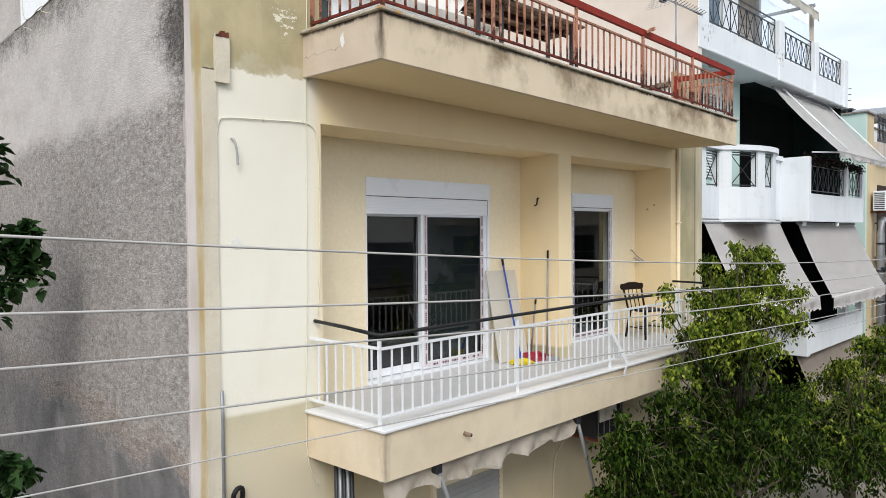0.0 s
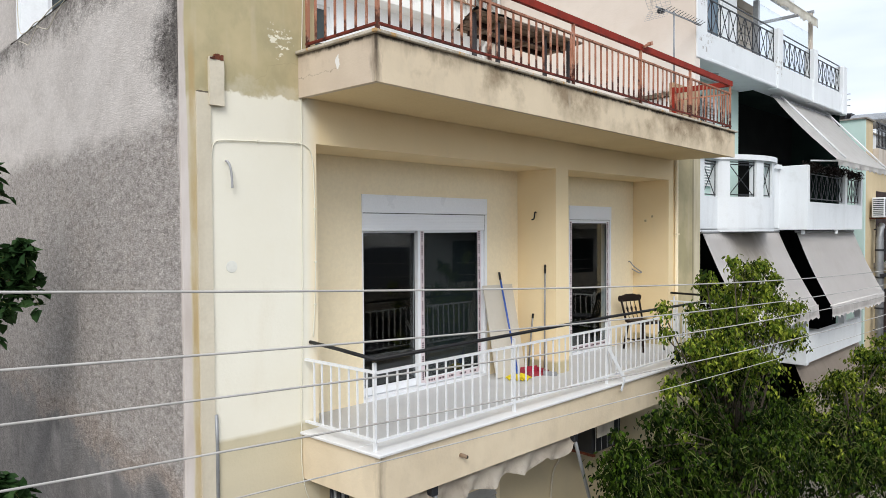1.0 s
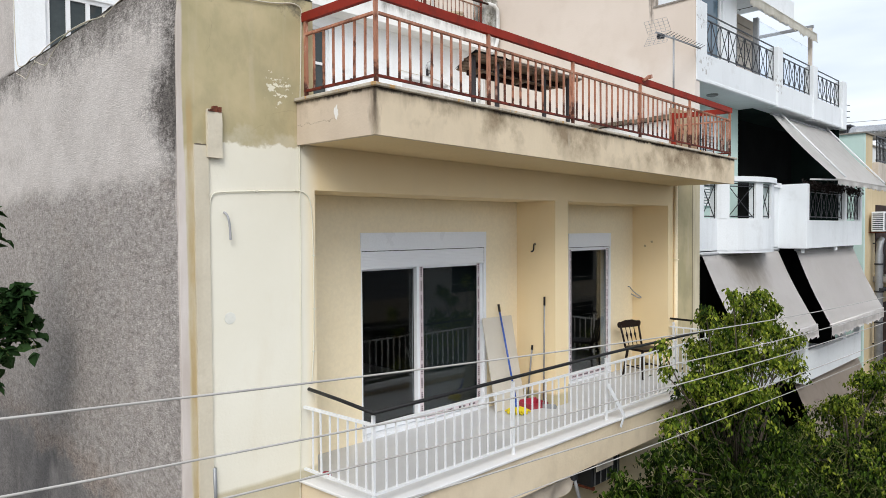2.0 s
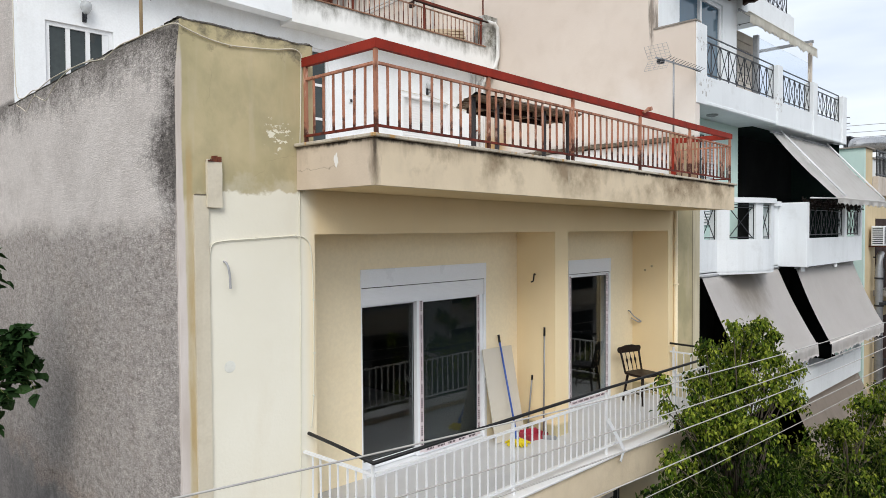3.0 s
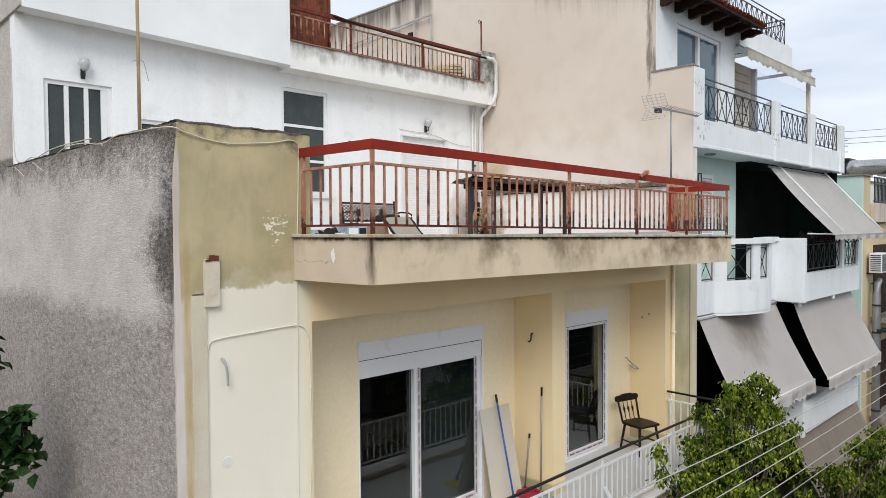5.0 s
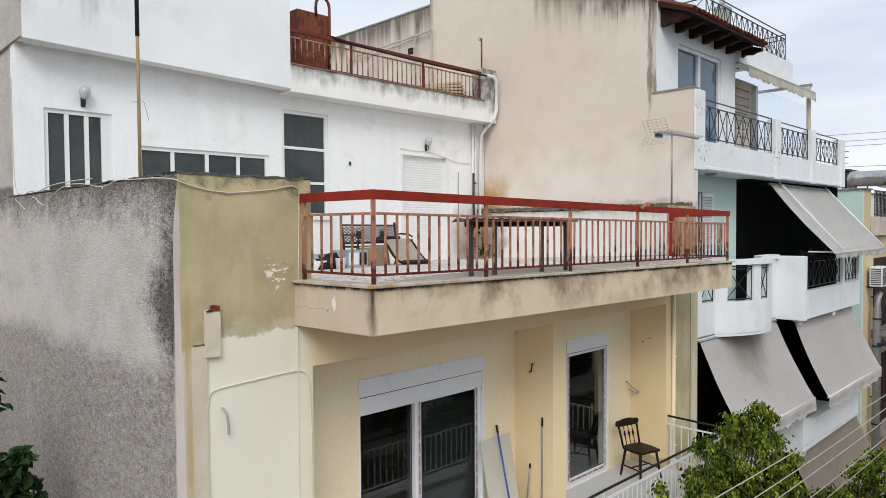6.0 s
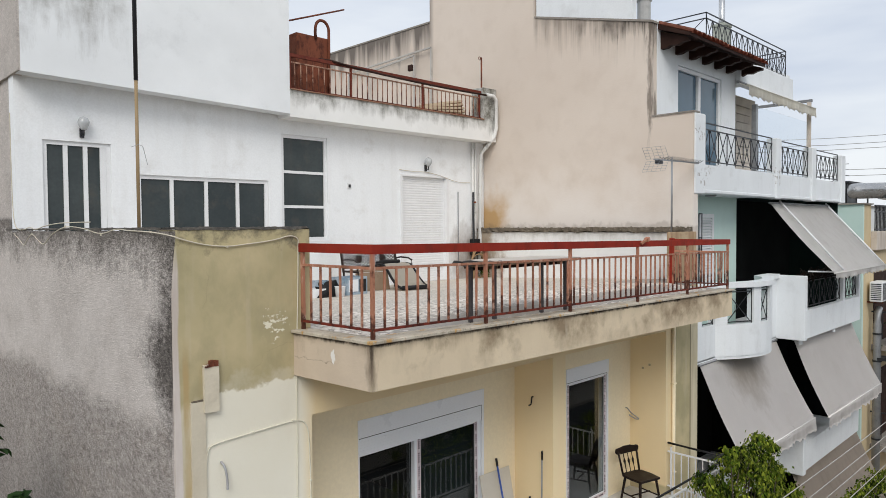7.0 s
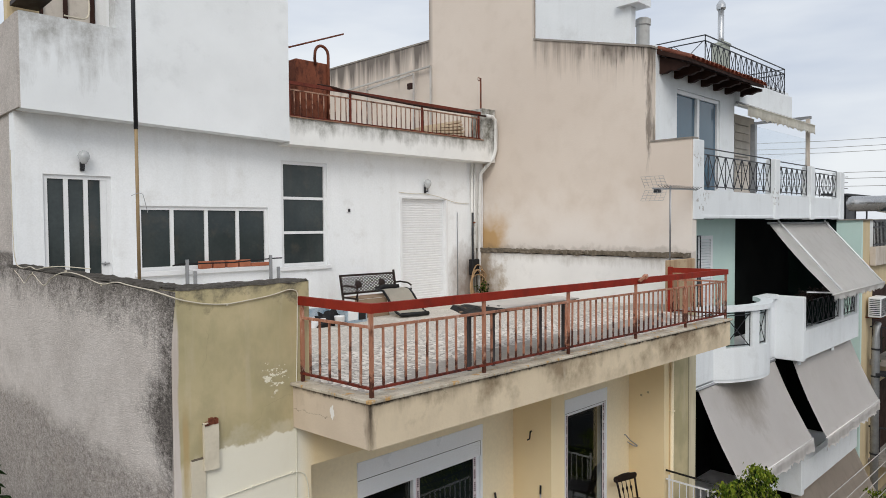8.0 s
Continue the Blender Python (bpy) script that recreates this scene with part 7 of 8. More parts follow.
def x_grille(parent, a, b, z0, z1, n, name="grille", r=0.0095, lift=0.12):
    """An iron balustrade panel: frame, uprights and long crosses."""
    a, b = Vector((*a, 0)), Vector((*b, 0))
    g = bmesh.new()
    up = Vector((0, 0, 1))
    for z in (z0, z1 - lift, z1):
        bar(g, a + up * z, b + up * z, r * 2.2, r * 2.2)
    for i in range(n + 1):
        p = a.lerp(b, i / n)
        bar(g, p + up * (z0 - 0.04), p + up * (z1 - lift if 0 < i < n else z1), r * 1.6, r * 1.6, (0, 1, 0))
    for i in range(n):
        p, q = a.lerp(b, (i + 0.06) / n), a.lerp(b, (i + 0.94) / n)
        bar(g, p + up * z0, q + up * (z1 - lift), r * 1.3, r * 1.3, (0, 1, 0))
        bar(g, q + up * z0, p + up * (z1 - lift), r * 1.3, r * 1.3, (0, 1, 0))
    return part(name, g, BLACK_METAL, parent)


x_grille(nb, (9.0, 0.33), (12.62, 0.33), 9.28, 10.0, 9)
x_grille(nb, (12.93, 0.33), (15.06, 0.33), 9.28, 9.98, 6)
x_grille(nb, (15.37, 0.33), (17.5, 0.33), 9.28, 9.96, 6)

# rounded balcony of the second storey
def bow(k, off=0.0):
    """Plan of the rounded front: straight at first, then a bulge."""
    x = 8.74 + k * 4.1
    s = min(1.0, max(0.0, (k - 0.2) / 0.6))
    y = 0.27 - 0.52 * math.sin(math.pi * s) ** 0.75
    return x, y + off


def bow_band(name, k0, k1, z0, z1, thick, n=30, bulge=0.0):
    g = bmesh.new()
    out = [bow(k0 + (k1 - k0) * i / n, -bulge) for i in range(n + 1)] + [bow(k1 + (k0 - k1) * i / n, thick) for i in range(n + 1)]
    prism(g, out, "z", z0, z1)
    return part(name, g, NB_WHITE, nb, smooth=False)


bow_band("bow_parapet", 0, 1, 5.48, 6.12, 0.14)
bow_band("bow_floor", 0, 1, 5.44, 5.50, 0.6)
bow_band("bow_handrail", 0, 1, 6.84, 6.94, 0.2, bulge=0.06)
for k0, k1 in ((0.0, 0.06), (0.2, 0.243), (0.385, 0.44), (0.54, 1.0)):
    bow_band("bow_post", k0, k1, 6.12, 6.84, 0.14, 4 if k1 < 1 else 20)
for k0, k1 in ((0.06, 0.2), (0.243, 0.385), (0.44, 0.54)):
    x_grille(nb, bow(k0, 0.05), bow(k1, 0.05), 6.16, 6.8, 1, lift=0.05)
for zb in (5.46, 2.42):
    part("fin", boxes((12.82, 12.99, -0.335, 0.42, zb, zb + 1.45), bevel=0.012), NB_WHITE, nb)
    part("parapet", boxes((12.99, 17.55, -0.25, -0.11, zb, zb + 0.64)), NB_WHITE, nb)
    part("parapet_post", boxes((15.95, 16.15, -0.25, -0.11, zb + 0.64, zb + 1.5)), NB_WHITE, nb)
    part("parapet_post", boxes((17.4, 17.55, -0.25, -0.11, zb + 0.64, zb + 1.5)), NB_WHITE, nb)
    if zb > 5:
        x_grille(nb, (13.1, -0.18), (15.95, -0.18), zb + 0.72, zb + 1.35, 7, lift=0.06)
        x_grille(nb, (16.15, -0.18), (17.4, -0.18), zb + 0.72, zb + 1.35, 4, lift=0.06)
part("bow_parapet", boxes((8.74, 12.84, 0.2, 0.34, 2.42, 3.06)), NB_WHITE, nb)
for x in (12.98, 15.4):
    part("drain", tube(bmesh.new(), [(x, -0.2, 5.46), (x, -0.2, 5.36)], 0.04, 8), NB_WHITE, nb)
# windows and shutters
wn1 = part("window", boxes((9.58, 9.66, 1.1, 1.2, 8.77, 11.28), (11.56, 11.64, 1.1, 1.2, 8.77, 11.28), (9.66, 11.56, 1.1, 1.2, 11.2, 11.28), (10.56, 10.66, 1.09, 1.19, 8.77, 11.2)), WHITE_METAL, nb, "white-framed sliding balcony window")
part("pane", boxes((9.66, 10.56, 1.15, 1.158, 8.77, 11.2)), GLASS_BLUE, wn1)
part("pane", boxes((10.66, 11.56, 1.14, 1.148, 8.77, 11.2)), GLASS_BLUE, wn1)
part("curtain_room", boxes((9.4, 11.8, 1.9, 2.0, 8.77, 11.4)), ROOM_WALL, nb)
sh = part("shutter", boxes((10.45, 10.52, 1.0, 1.06, 6.4, 8.3), (11.08, 11.16, 1.0, 1.06, 6.4, 8.3), (10.52, 11.08, 1.0, 1.06, 8.22, 8.3)), WHITE_METAL, nb, "white louvred shutter")
sl = mesh_of("shutter_slat", bar(bmesh.new(), (0, 0, 0), (0.56, 0, 0), 0.01, 0.06, (0, -0.6, -0.8)), WHITE_METAL)
for i in range(30):
    piece("shutter_slat", sl, sh, Matrix.Translation((10.52, 1.03, 8.18 - 0.06 * i)))
x_grille(nb, (10.38, 0.98), (10.52, 0.98), 6.3, 8.3, 1, "folded_gate", lift=0.5)
part("ceiling_lamp", lathe(bmesh.new(), [(0.12, 0), (0.11, -0.03), (0.04, -0.05)], 14, (10.3, 0.7, 8.68)), GREY_METAL, nb)

# tiled eave over the top window
ev = part("tiled_eave", prism(bmesh.new(), [(1.06, 11.92), (0.42, 11.64), (0.42, 11.58), (1.06, 11.82)], "x", 8.74, 12.45), ROOF_WOOD, nb, "brown timber eave with clay tiles")
tile = bmesh.new()
ring = []
for i in range(7):
    a = math.pi * i / 6
    ring.append((0.095 * math.cos(a), 0.075 * math.sin(a)))
u = [tile.verts.new((x, 0, z)) for x, z in ring]
v = [tile.verts.new((x * 0.85, 0.74, z * 0.85 + 0.32)) for x, z in ring]
for i in range(6):
    tile.faces.new((u[i], u[i + 1], v[i + 1], v[i]))
bmesh.ops.solidify(tile, geom=tile.faces[:], thickness=0.014)
tile_me = mesh_of("tile", tile, TERRACOTTA)
for i in range(19):
    piece("tile", tile_me, ev, Matrix.Translation((8.84 + 0.195 * i, 0.36, 11.625 + random.uniform(-0.008, 0.008))))
for i in range(7):
    x = 8.85 + i * 0.6
    br = bmesh.new()
    prism(br, [(1.06, 11.80), (0.5, 11.58), (0.5, 11.53), (0.62, 11.52), (0.72, 11.48), (0.85, 11.50), (0.95, 11.46), (1.06, 11.46)], "x", x, x + 0.11)
    part("bracket", br, ROOF_WOOD, ev)
# roof railing, chimneys
x_grille(nb, (10.72, 1.0), (15.42, 1.0), 11.90, 12.55, 15, "roof_grille")
x_grille(nb, (10.72, 1.0), (10.72, 2.5), 11.90, 12.55, 2, "roof_grille")
x_grille(nb, (15.42, 1.0), (15.42, 3.0), 11.90, 12.55, 5, "roof_grille")
ch = thing("roof_chimney", "grey round chimney pipe on the neighbour roof", "chimney", (9.01, 1.5, 12.0), group="chimneys")
part("pipe", lathe(bmesh.new(), [(0.13, 0), (0.13, 0.5), (0.155, 0.51), (0.155, 0.62), (0.11, 0.65)], 14), surface("grey_chimney_cement", (0.45, 0.45, 0.44), (0.36, 0.36, 0.355), None, 0.4, 0.2, 3, 40, 0.1, 0.85), ch, smooth=False)
ch2 = thing("steel_flue", "thin stainless steel flue with a cap", "chimney", (13.6, 1.9, 12.0), group="chimneys")
part("base", boxes((-0.17, 0.17, -0.17, 0.17, 0, 0.98), (-0.19, 0.19, -0.19, 0.19, 0.98, 1.06), bevel=0.015), surface("mossy_chimney_cement", (0.40, 0.42, 0.37), (0.30, 0.32, 0.28), (0.16, 0.17, 0.14), 0.5, 0.3, 3, 40, 0.15, 0.9), ch2)
part("flue", lathe(bmesh.new(), [(0.085, 1.06), (0.075, 1.2), (0.075, 1.9)], 14), STEEL, ch2, smooth=True)
part("rain_cap", lathe(bmesh.new(), [(0.10, 1.9), (0.115, 1.93), (0.115, 2.02), (0.05, 2.12)], 14), STEEL, ch2)


def awning(label, x0, x1, ytop, ztop, ybot, zbot, val=0.3, mat=AWNING, arms=False):
    """A let-down awning: slightly sagging cloth, scalloped valance, bars."""
    a = thing("awning", label, "awning", group="neighbour awnings")
    bm = bmesh.new()
    nx, ns = 26, 12
    rows = []
    for j in range(ns + 1):
        k = j / ns
        rows.append([bm.verts.new((x0 + (x1 - x0) * i / nx, ytop + (ybot - ytop) * k + 0.03 * math.sin(math.pi * k), ztop + (zbot - ztop) * k - 0.03 * math.sin(math.pi * k) + 0.012 * noise.noise(Vector((i * 0.4, j * 0.5, x0))))) for i in range(nx + 1)])
    for u, v in zip(rows, rows[1:]):
        for i in range(nx):
            bm.faces.new((u[i], u[i + 1], v[i + 1], v[i]))
    bmesh.ops.solidify(bm, geom=bm.faces[:], thickness=0.006)
    part("cloth", bm, mat, a, smooth=True)
    bm = bmesh.new()
    n = int((x1 - x0) / 0.03)
    rows = []
    for j in range(4):
        k = j / 3
        rows.append([bm.verts.new((x0 + (x1 - x0) * i / n, ybot - 0.02 + 0.03 * k * math.sin(i * 0.23) + 0.012 * k * math.sin(i * 0.7), zbot - val * k + (0.05 * abs(math.sin(i * math.pi / 8)) if j == 3 else 0))) for i in range(n + 1)])
    for u, v in zip(rows, rows[1:]):
        for i in range(n):
            bm.faces.new((u[i], u[i + 1], v[i + 1], v[i]))
    bmesh.ops.solidify(bm, geom=bm.faces[:], thickness=0.004)
    part("valance", bm, mat, a, smooth=True)
    part("front_bar", tube(bmesh.new(), [(x0 - 0.03, ybot, zbot), (x1 + 0.03, ybot, zbot)], 0.018, 8), mat, a, smooth=True)
    part("roller", tube(bmesh.new(), [(x0 - 0.03, ytop, ztop), (x1 + 0.03, ytop, ztop)], 0.028, 10), GREY_METAL, a, smooth=True)
    if arms:
        for x in (x0 + 0.55, x1 - 0.35):
            part("arm", tube(bmesh.new(), [(x, ytop - 0.02, ztop + 0.06), (x, ybot - 0.02, zbot + 0.06)], 0.022, 8), WHITE_METAL, a, smooth=True)
            part("arm", tube(bmesh.new(), [(x, ybot, zbot), (x - 0.5, ybot + 0.55, zbot + 0.02)], 0.018, 8), WHITE_METAL, a, smooth=True)
    return a


awning("pale grey cloth awning let down below the rounded balcony", 8.87, 12.77, 0.26, 5.43, -0.57, 3.8, 0.3, AWNING_BROWNED)
awning("pale grey cloth awning let down below the straight balcony", 13.15, 17.65, 0.0, 5.42, -0.74, 3.77)
awning("pale grey cloth awning held out on white arms", 12.95, 17.3, 0.48, 8.56, -0.89, 6.99, 0.16, AWNING_SKYLIT, arms=True)
awning("pale brown cloth awning over the lowest balcony", 12.9, 17.9, -0.05, 2.44, -0.85, 0.85, 0.25, AWNING_BROWN)
awning("cream retracted awning above the top balcony", 12.3, 16.95, 0.96, 11.32, 0.74, 11.22, 0.27, AWNING_CREAM)
pg = thing("pergola_frame", "white post and dark beam of a small pergola", "pergola", (0, 0, 0))
part("post", boxes((16.92, 17.01, 0.85, 0.95, 8.80, 11.42), bevel=0.01), PALE_STRIP, pg)
part("beam", boxes((16.93, 17.02, 0.82, 3.2, 11.42, 11.49)), GREY_METAL, pg)
part("screen", boxes((13.3, 16.91, 0.9, 0.908, 9.15, 10.86)), glass_pane("clear_screen", (0.88, 0.92, 0.95), 1.2), pg, "clear wind screen").visible_shadow = False
part("dark_post", boxes((13.14, 13.25, 0.87, 0.98, 8.80, 10.9)), GREY_METAL, pg)
gr = thing("garland", "dark dried creeper along the balcony rail", "plant")

# ---------- far end of the street ----------
fb = thing("far_house", "ochre and mint house at the end of the row", "house")
part("front_wall", boxes((18.9, 19.62, 0.0, 8, 0, 8.62), (19.62, 27, 0.0, 8, 0, 7.6)), YELLOW_WALL, fb)
# added pale wall takes the place of bright sky behind the rails
part("top_wall", boxes((19.62, 27, 0.7, 8, 7.6, 8.62)), NB_WHITE, fb, "added pale wall standing in for open sky behind the top railing")
part("side_wall", boxes((18.76, 18.9, 0.0, 8, 0, 8.62)), MINT, fb, "mint-painted side wall")
part("roof_edge", boxes((18.7, 19.64, -0.06, 8.1, 8.62, 8.66), (19.64, 27, 0.64, 8.1, 8.62, 8.66)), CEMENT, fb)
part("terrace_front", boxes((19.62, 26, -0.16, -0.002, 7.28, 7.84), bevel=0.01), PALE_STRIP, fb)
g = bmesh.new()
for i in range(40):
    bar(g, (19.64 + i * 0.16, -0.1, 7.84), (19.64 + i * 0.16, -0.1, 8.6), 0.025, 0.025, (0, 1, 0))
for z in (7.9, 8.42, 8.6):
    bar(g, (19.62, -0.1, z), (26, -0.1, z), 0.04, 0.04)
part("terrace_rail", g, BLACK_METAL, fb)
for z in (4.3, 1.3):
    part("balcony_slab", boxes((19.8, 26, -1.0, 0, z, z + 0.16)), CEMENT, fb)
    part("balcony_front", boxes((19.8, 26, -1.0, -0.94, z + 0.16, z + 0.42)), CEMENT, fb)
    g = bmesh.new()
    for i in range(37):
        bar(g, (19.82 + i * 0.17, -0.97, z + 0.42), (19.82 + i * 0.17, -0.97, z + 1.15), 0.02, 0.02, (0, 1, 0))
    for i in range(6):
        bar(g, (19.82, -0.97 + i * 0.17, z + 0.42), (19.82, -0.97 + i * 0.17, z + 1.15), 0.02, 0.02, (0, 1, 0))
    bar(g, (19.8, -0.97, z + 1.15), (26, -0.97, z + 1.15), 0.04, 0.04)
    bar(g, (19.82, -0.97, z + 1.15), (19.82, 0, z + 1.15), 0.04, 0.04)
    part("balcony_rail", g, BLACK_METAL, fb)
    part("door_opening", boxes((20.0, 22.0, -0.012, 0.0, z + 0.16, min(z + 2.3, 8.5))), ROOF_WOOD, fb)
ac2 = thing("air_conditioner", "white outdoor air conditioner on a wall bracket", "air conditioner", (19.5, -0.26, 5.8))
part("casing", boxes((-0.3, 0.5, -0.15, 0.18, 0, 0.58), bevel=0.02), WHITE_METAL, ac2)
g = bmesh.new()
for i in range(9):
    box(g, -0.306, -0.3, -0.12, 0.14, 0.06 + i * 0.055, 0.085 + i * 0.055)
    box(g, -0.26 + i * 0.06, -0.24 + i * 0.06, -0.156, -0.15, 0.05, 0.54)
part("grille", g, BLACK_METAL, ac2)
for x in (-0.2, 0.4):
    part("bracket", boxes((x - 0.02, x + 0.02, -0.15, 0.32, -0.04, 0)), RUST, ac2)
ut = thing("utility_pole", "grey steel utility pole with clamps", "pole", (19.45, -0.24, 0.13))
part("shaft", tube(bmesh.new(), [(0, 0, 0), (0, 0, 5.0), (0.04, 0, 5.35), (0.2, 0, 5.45)], 0.11, 12, 0.09), GREY_METAL, ut, smooth=True)
for z in (1.6, 3.0, 3.9, 4.7):
    part("clamp", lathe(bmesh.new(), [(0.125, z), (0.125, z + 0.05)], 12), BLACK_METAL, ut)
part("cross_arm", boxes((-0.1, 0.4, -0.9, 0.0, 3.95, 4.03)), BLACK_METAL, ut)
sw = thing("solar_heater", "steel solar water heater on the far roof", "water heater", (23.8, 0.9, 8.68))
dome = lathe(bmesh.new(), [(0.06, -0.80), (0.16, -0.775), (0.235, -0.72), (0.265, -0.64), (0.27, -0.5), (0.274, -0.498), (0.274, -0.47), (0.27, -0.468), (0.27, 0.5), (0.265, 0.64), (0.235, 0.72), (0.16, 0.775), (0.06, 0.80)], 20)
bmesh.ops.transform(dome, matrix=Matrix.Translation((0, 0, 0.53)) @ pose(0, 0, 0, 0, 0, 103) @ pose(0, 0, 0, 0, 90, 0), verts=dome.verts[:])
part("tank", dome, TANK_STEEL, sw, smooth=True)
part("panel", bar(bmesh.new(), (0.1, -0.2, 0.28), (0.7, -1.6, 0.02), 1.1, 0.05), FROSTED, sw)
for x, y in ((-0.12, 0.5), (0.12, -0.5)):
    part("stand", boxes((x - 0.02, x + 0.02, y - 0.02, y + 0.02, 0, 0.3)), BLACK_METAL, sw)
ob_ = thing("roof_shed", "dark corrugated roof shelter on the far house", "shed", (23.2, 1.75, 8.68))
sheet = bmesh.new()
for i in range(24):
    tube(sheet, [(0.65 + i * 0.13, -0.1, 0.86), (0.65 + i * 0.13, 0.8, 0.9)], 0.05, 6)
part("sheet", sheet, BLACK_METAL, ob_)
part("panel", boxes((0.65, 2.2, 0.1, 0.14, 0, 0.84)), BLACK_METAL, ob_)
for x in (0.7, 3.5):
    part("post", boxes((x, x + 0.05, 0.0, 0.05, 0, 0.84)), BLACK_METAL, ob_)
ms = thing("roof_mast", "thin steel mast with crossbars on the far roof", "mast", (23.0, 1.6, 8.68))
part("pole", tube(bmesh.new(), [(0, 0, 0), (0, 0, 1.55)], 0.02, 6), BLACK_METAL, ms)
for z in (1.05, 1.25, 1.45):
    part("crossbar", bar(bmesh.new(), (-0.03, 0.12, z), (0.03, -0.12, z), 0.02, 0.02), BLACK_METAL, ms)
for i, (z, dz) in enumerate(((19.0, 0), (18.2, 0), (17.6, 0.1), (15.2, 0), (14.5, 0), (13.6, -0.1))):
    fw = thing("power_line", "distant high-voltage power line against the sky", "cable", group="distant power lines")
    part("strand", tube(bmesh.new(), [(90, -30, z - 2), (88, -5, z - 1.2 + dz), (86, 20, z - 0.8), (84, 60, z + 1)], 0.035, 5), CABLE, fw)
# plain row across the street, seen only in the window glass
solid("opposite_row", boxes((14.5, 60, -16, -12.5, 0, 7.0)), surface("pale_far_plaster", (0.52, 0.50, 0.47), (0.45, 0.43, 0.40), None, 0.4, 0.3, 0.5, 20, 0.1), "pale plastered row across the street", "building")
solid("opposite_row", boxes((-40, 14, -16, -12.5, 0, 4.9)), surface("grey_far_plaster", (0.17, 0.175, 0.19), (0.125, 0.13, 0.14), None, 0.4, 0.3, 0.5, 20, 0.1), "plain grey plastered row across the street", "building")
for z, x_lo in ((2.75, -38), (5.55, 13.4)):
    solid("opposite_balcony", boxes((x_lo, 13.5, -12.5, -11.5, z, z + 0.14), (x_lo, 13.5, -11.6, -11.5, z + 0.14, z + 0.75), (15, 58, -12.5, -11.5, z, z + 0.14), (15, 58, -11.6, -11.5, z + 0.14, z + 0.75)), OPPOSITE, "plastered balcony of the opposite row", "balcony")
solid("opposite_openings", boxes(*[(x, x + 2.2, -12.49, -12.46, z, z + 2.1) for x in range(-36, 56, 4) for z in (0.2, 3.0) if z + 2.1 < 4.8 or x > 14]), SHADE_BLACK, "black sheets for the shaded openings of the opposite row", "window")
solid("lot_wall", boxes((-14, -13.6, -3, 20, 0, 2.4)), FAR_TOWN, "plain wall beyond the empty lot", "wall")


# ---------- trees ----------
def leafy(bm, p, size, rng, droop=0.5, fat=0.26):
    """One pointed leaf, folded along its midrib."""
    d = Vector((rng.uniform(-1, 1), rng.uniform(-1, 1), rng.uniform(-0.8, 0.5) - droop)).normalized()
    s = d.cross(Vector((rng.uniform(-0.7, 0.7), rng.uniform(-0.7, 0.7), 1))).normalized()
    up = s.cross(d)
    ln = size * rng.uniform(0.65, 1.25)
    w = ln * rng.uniform(fat * 0.8, fat * 1.15)
    a, b = bm.verts.new(p), bm.verts.new(p + d * ln - up * ln * 0.12)
    c1, c2 = bm.verts.new(p + d * ln * 0.3 + s * w + up * w * 0.3), bm.verts.new(p + d * ln * 0.68 + s * w * 0.7 + up * w * 0.2)
    e1, e2 = bm.verts.new(p + d * ln * 0.3 - s * w + up * w * 0.3), bm.verts.new(p + d * ln * 0.68 - s * w * 0.7 + up * w * 0.2)
    bm.faces.new((a, c1, c2, b))
    bm.faces.new((a, b, e2, e1))


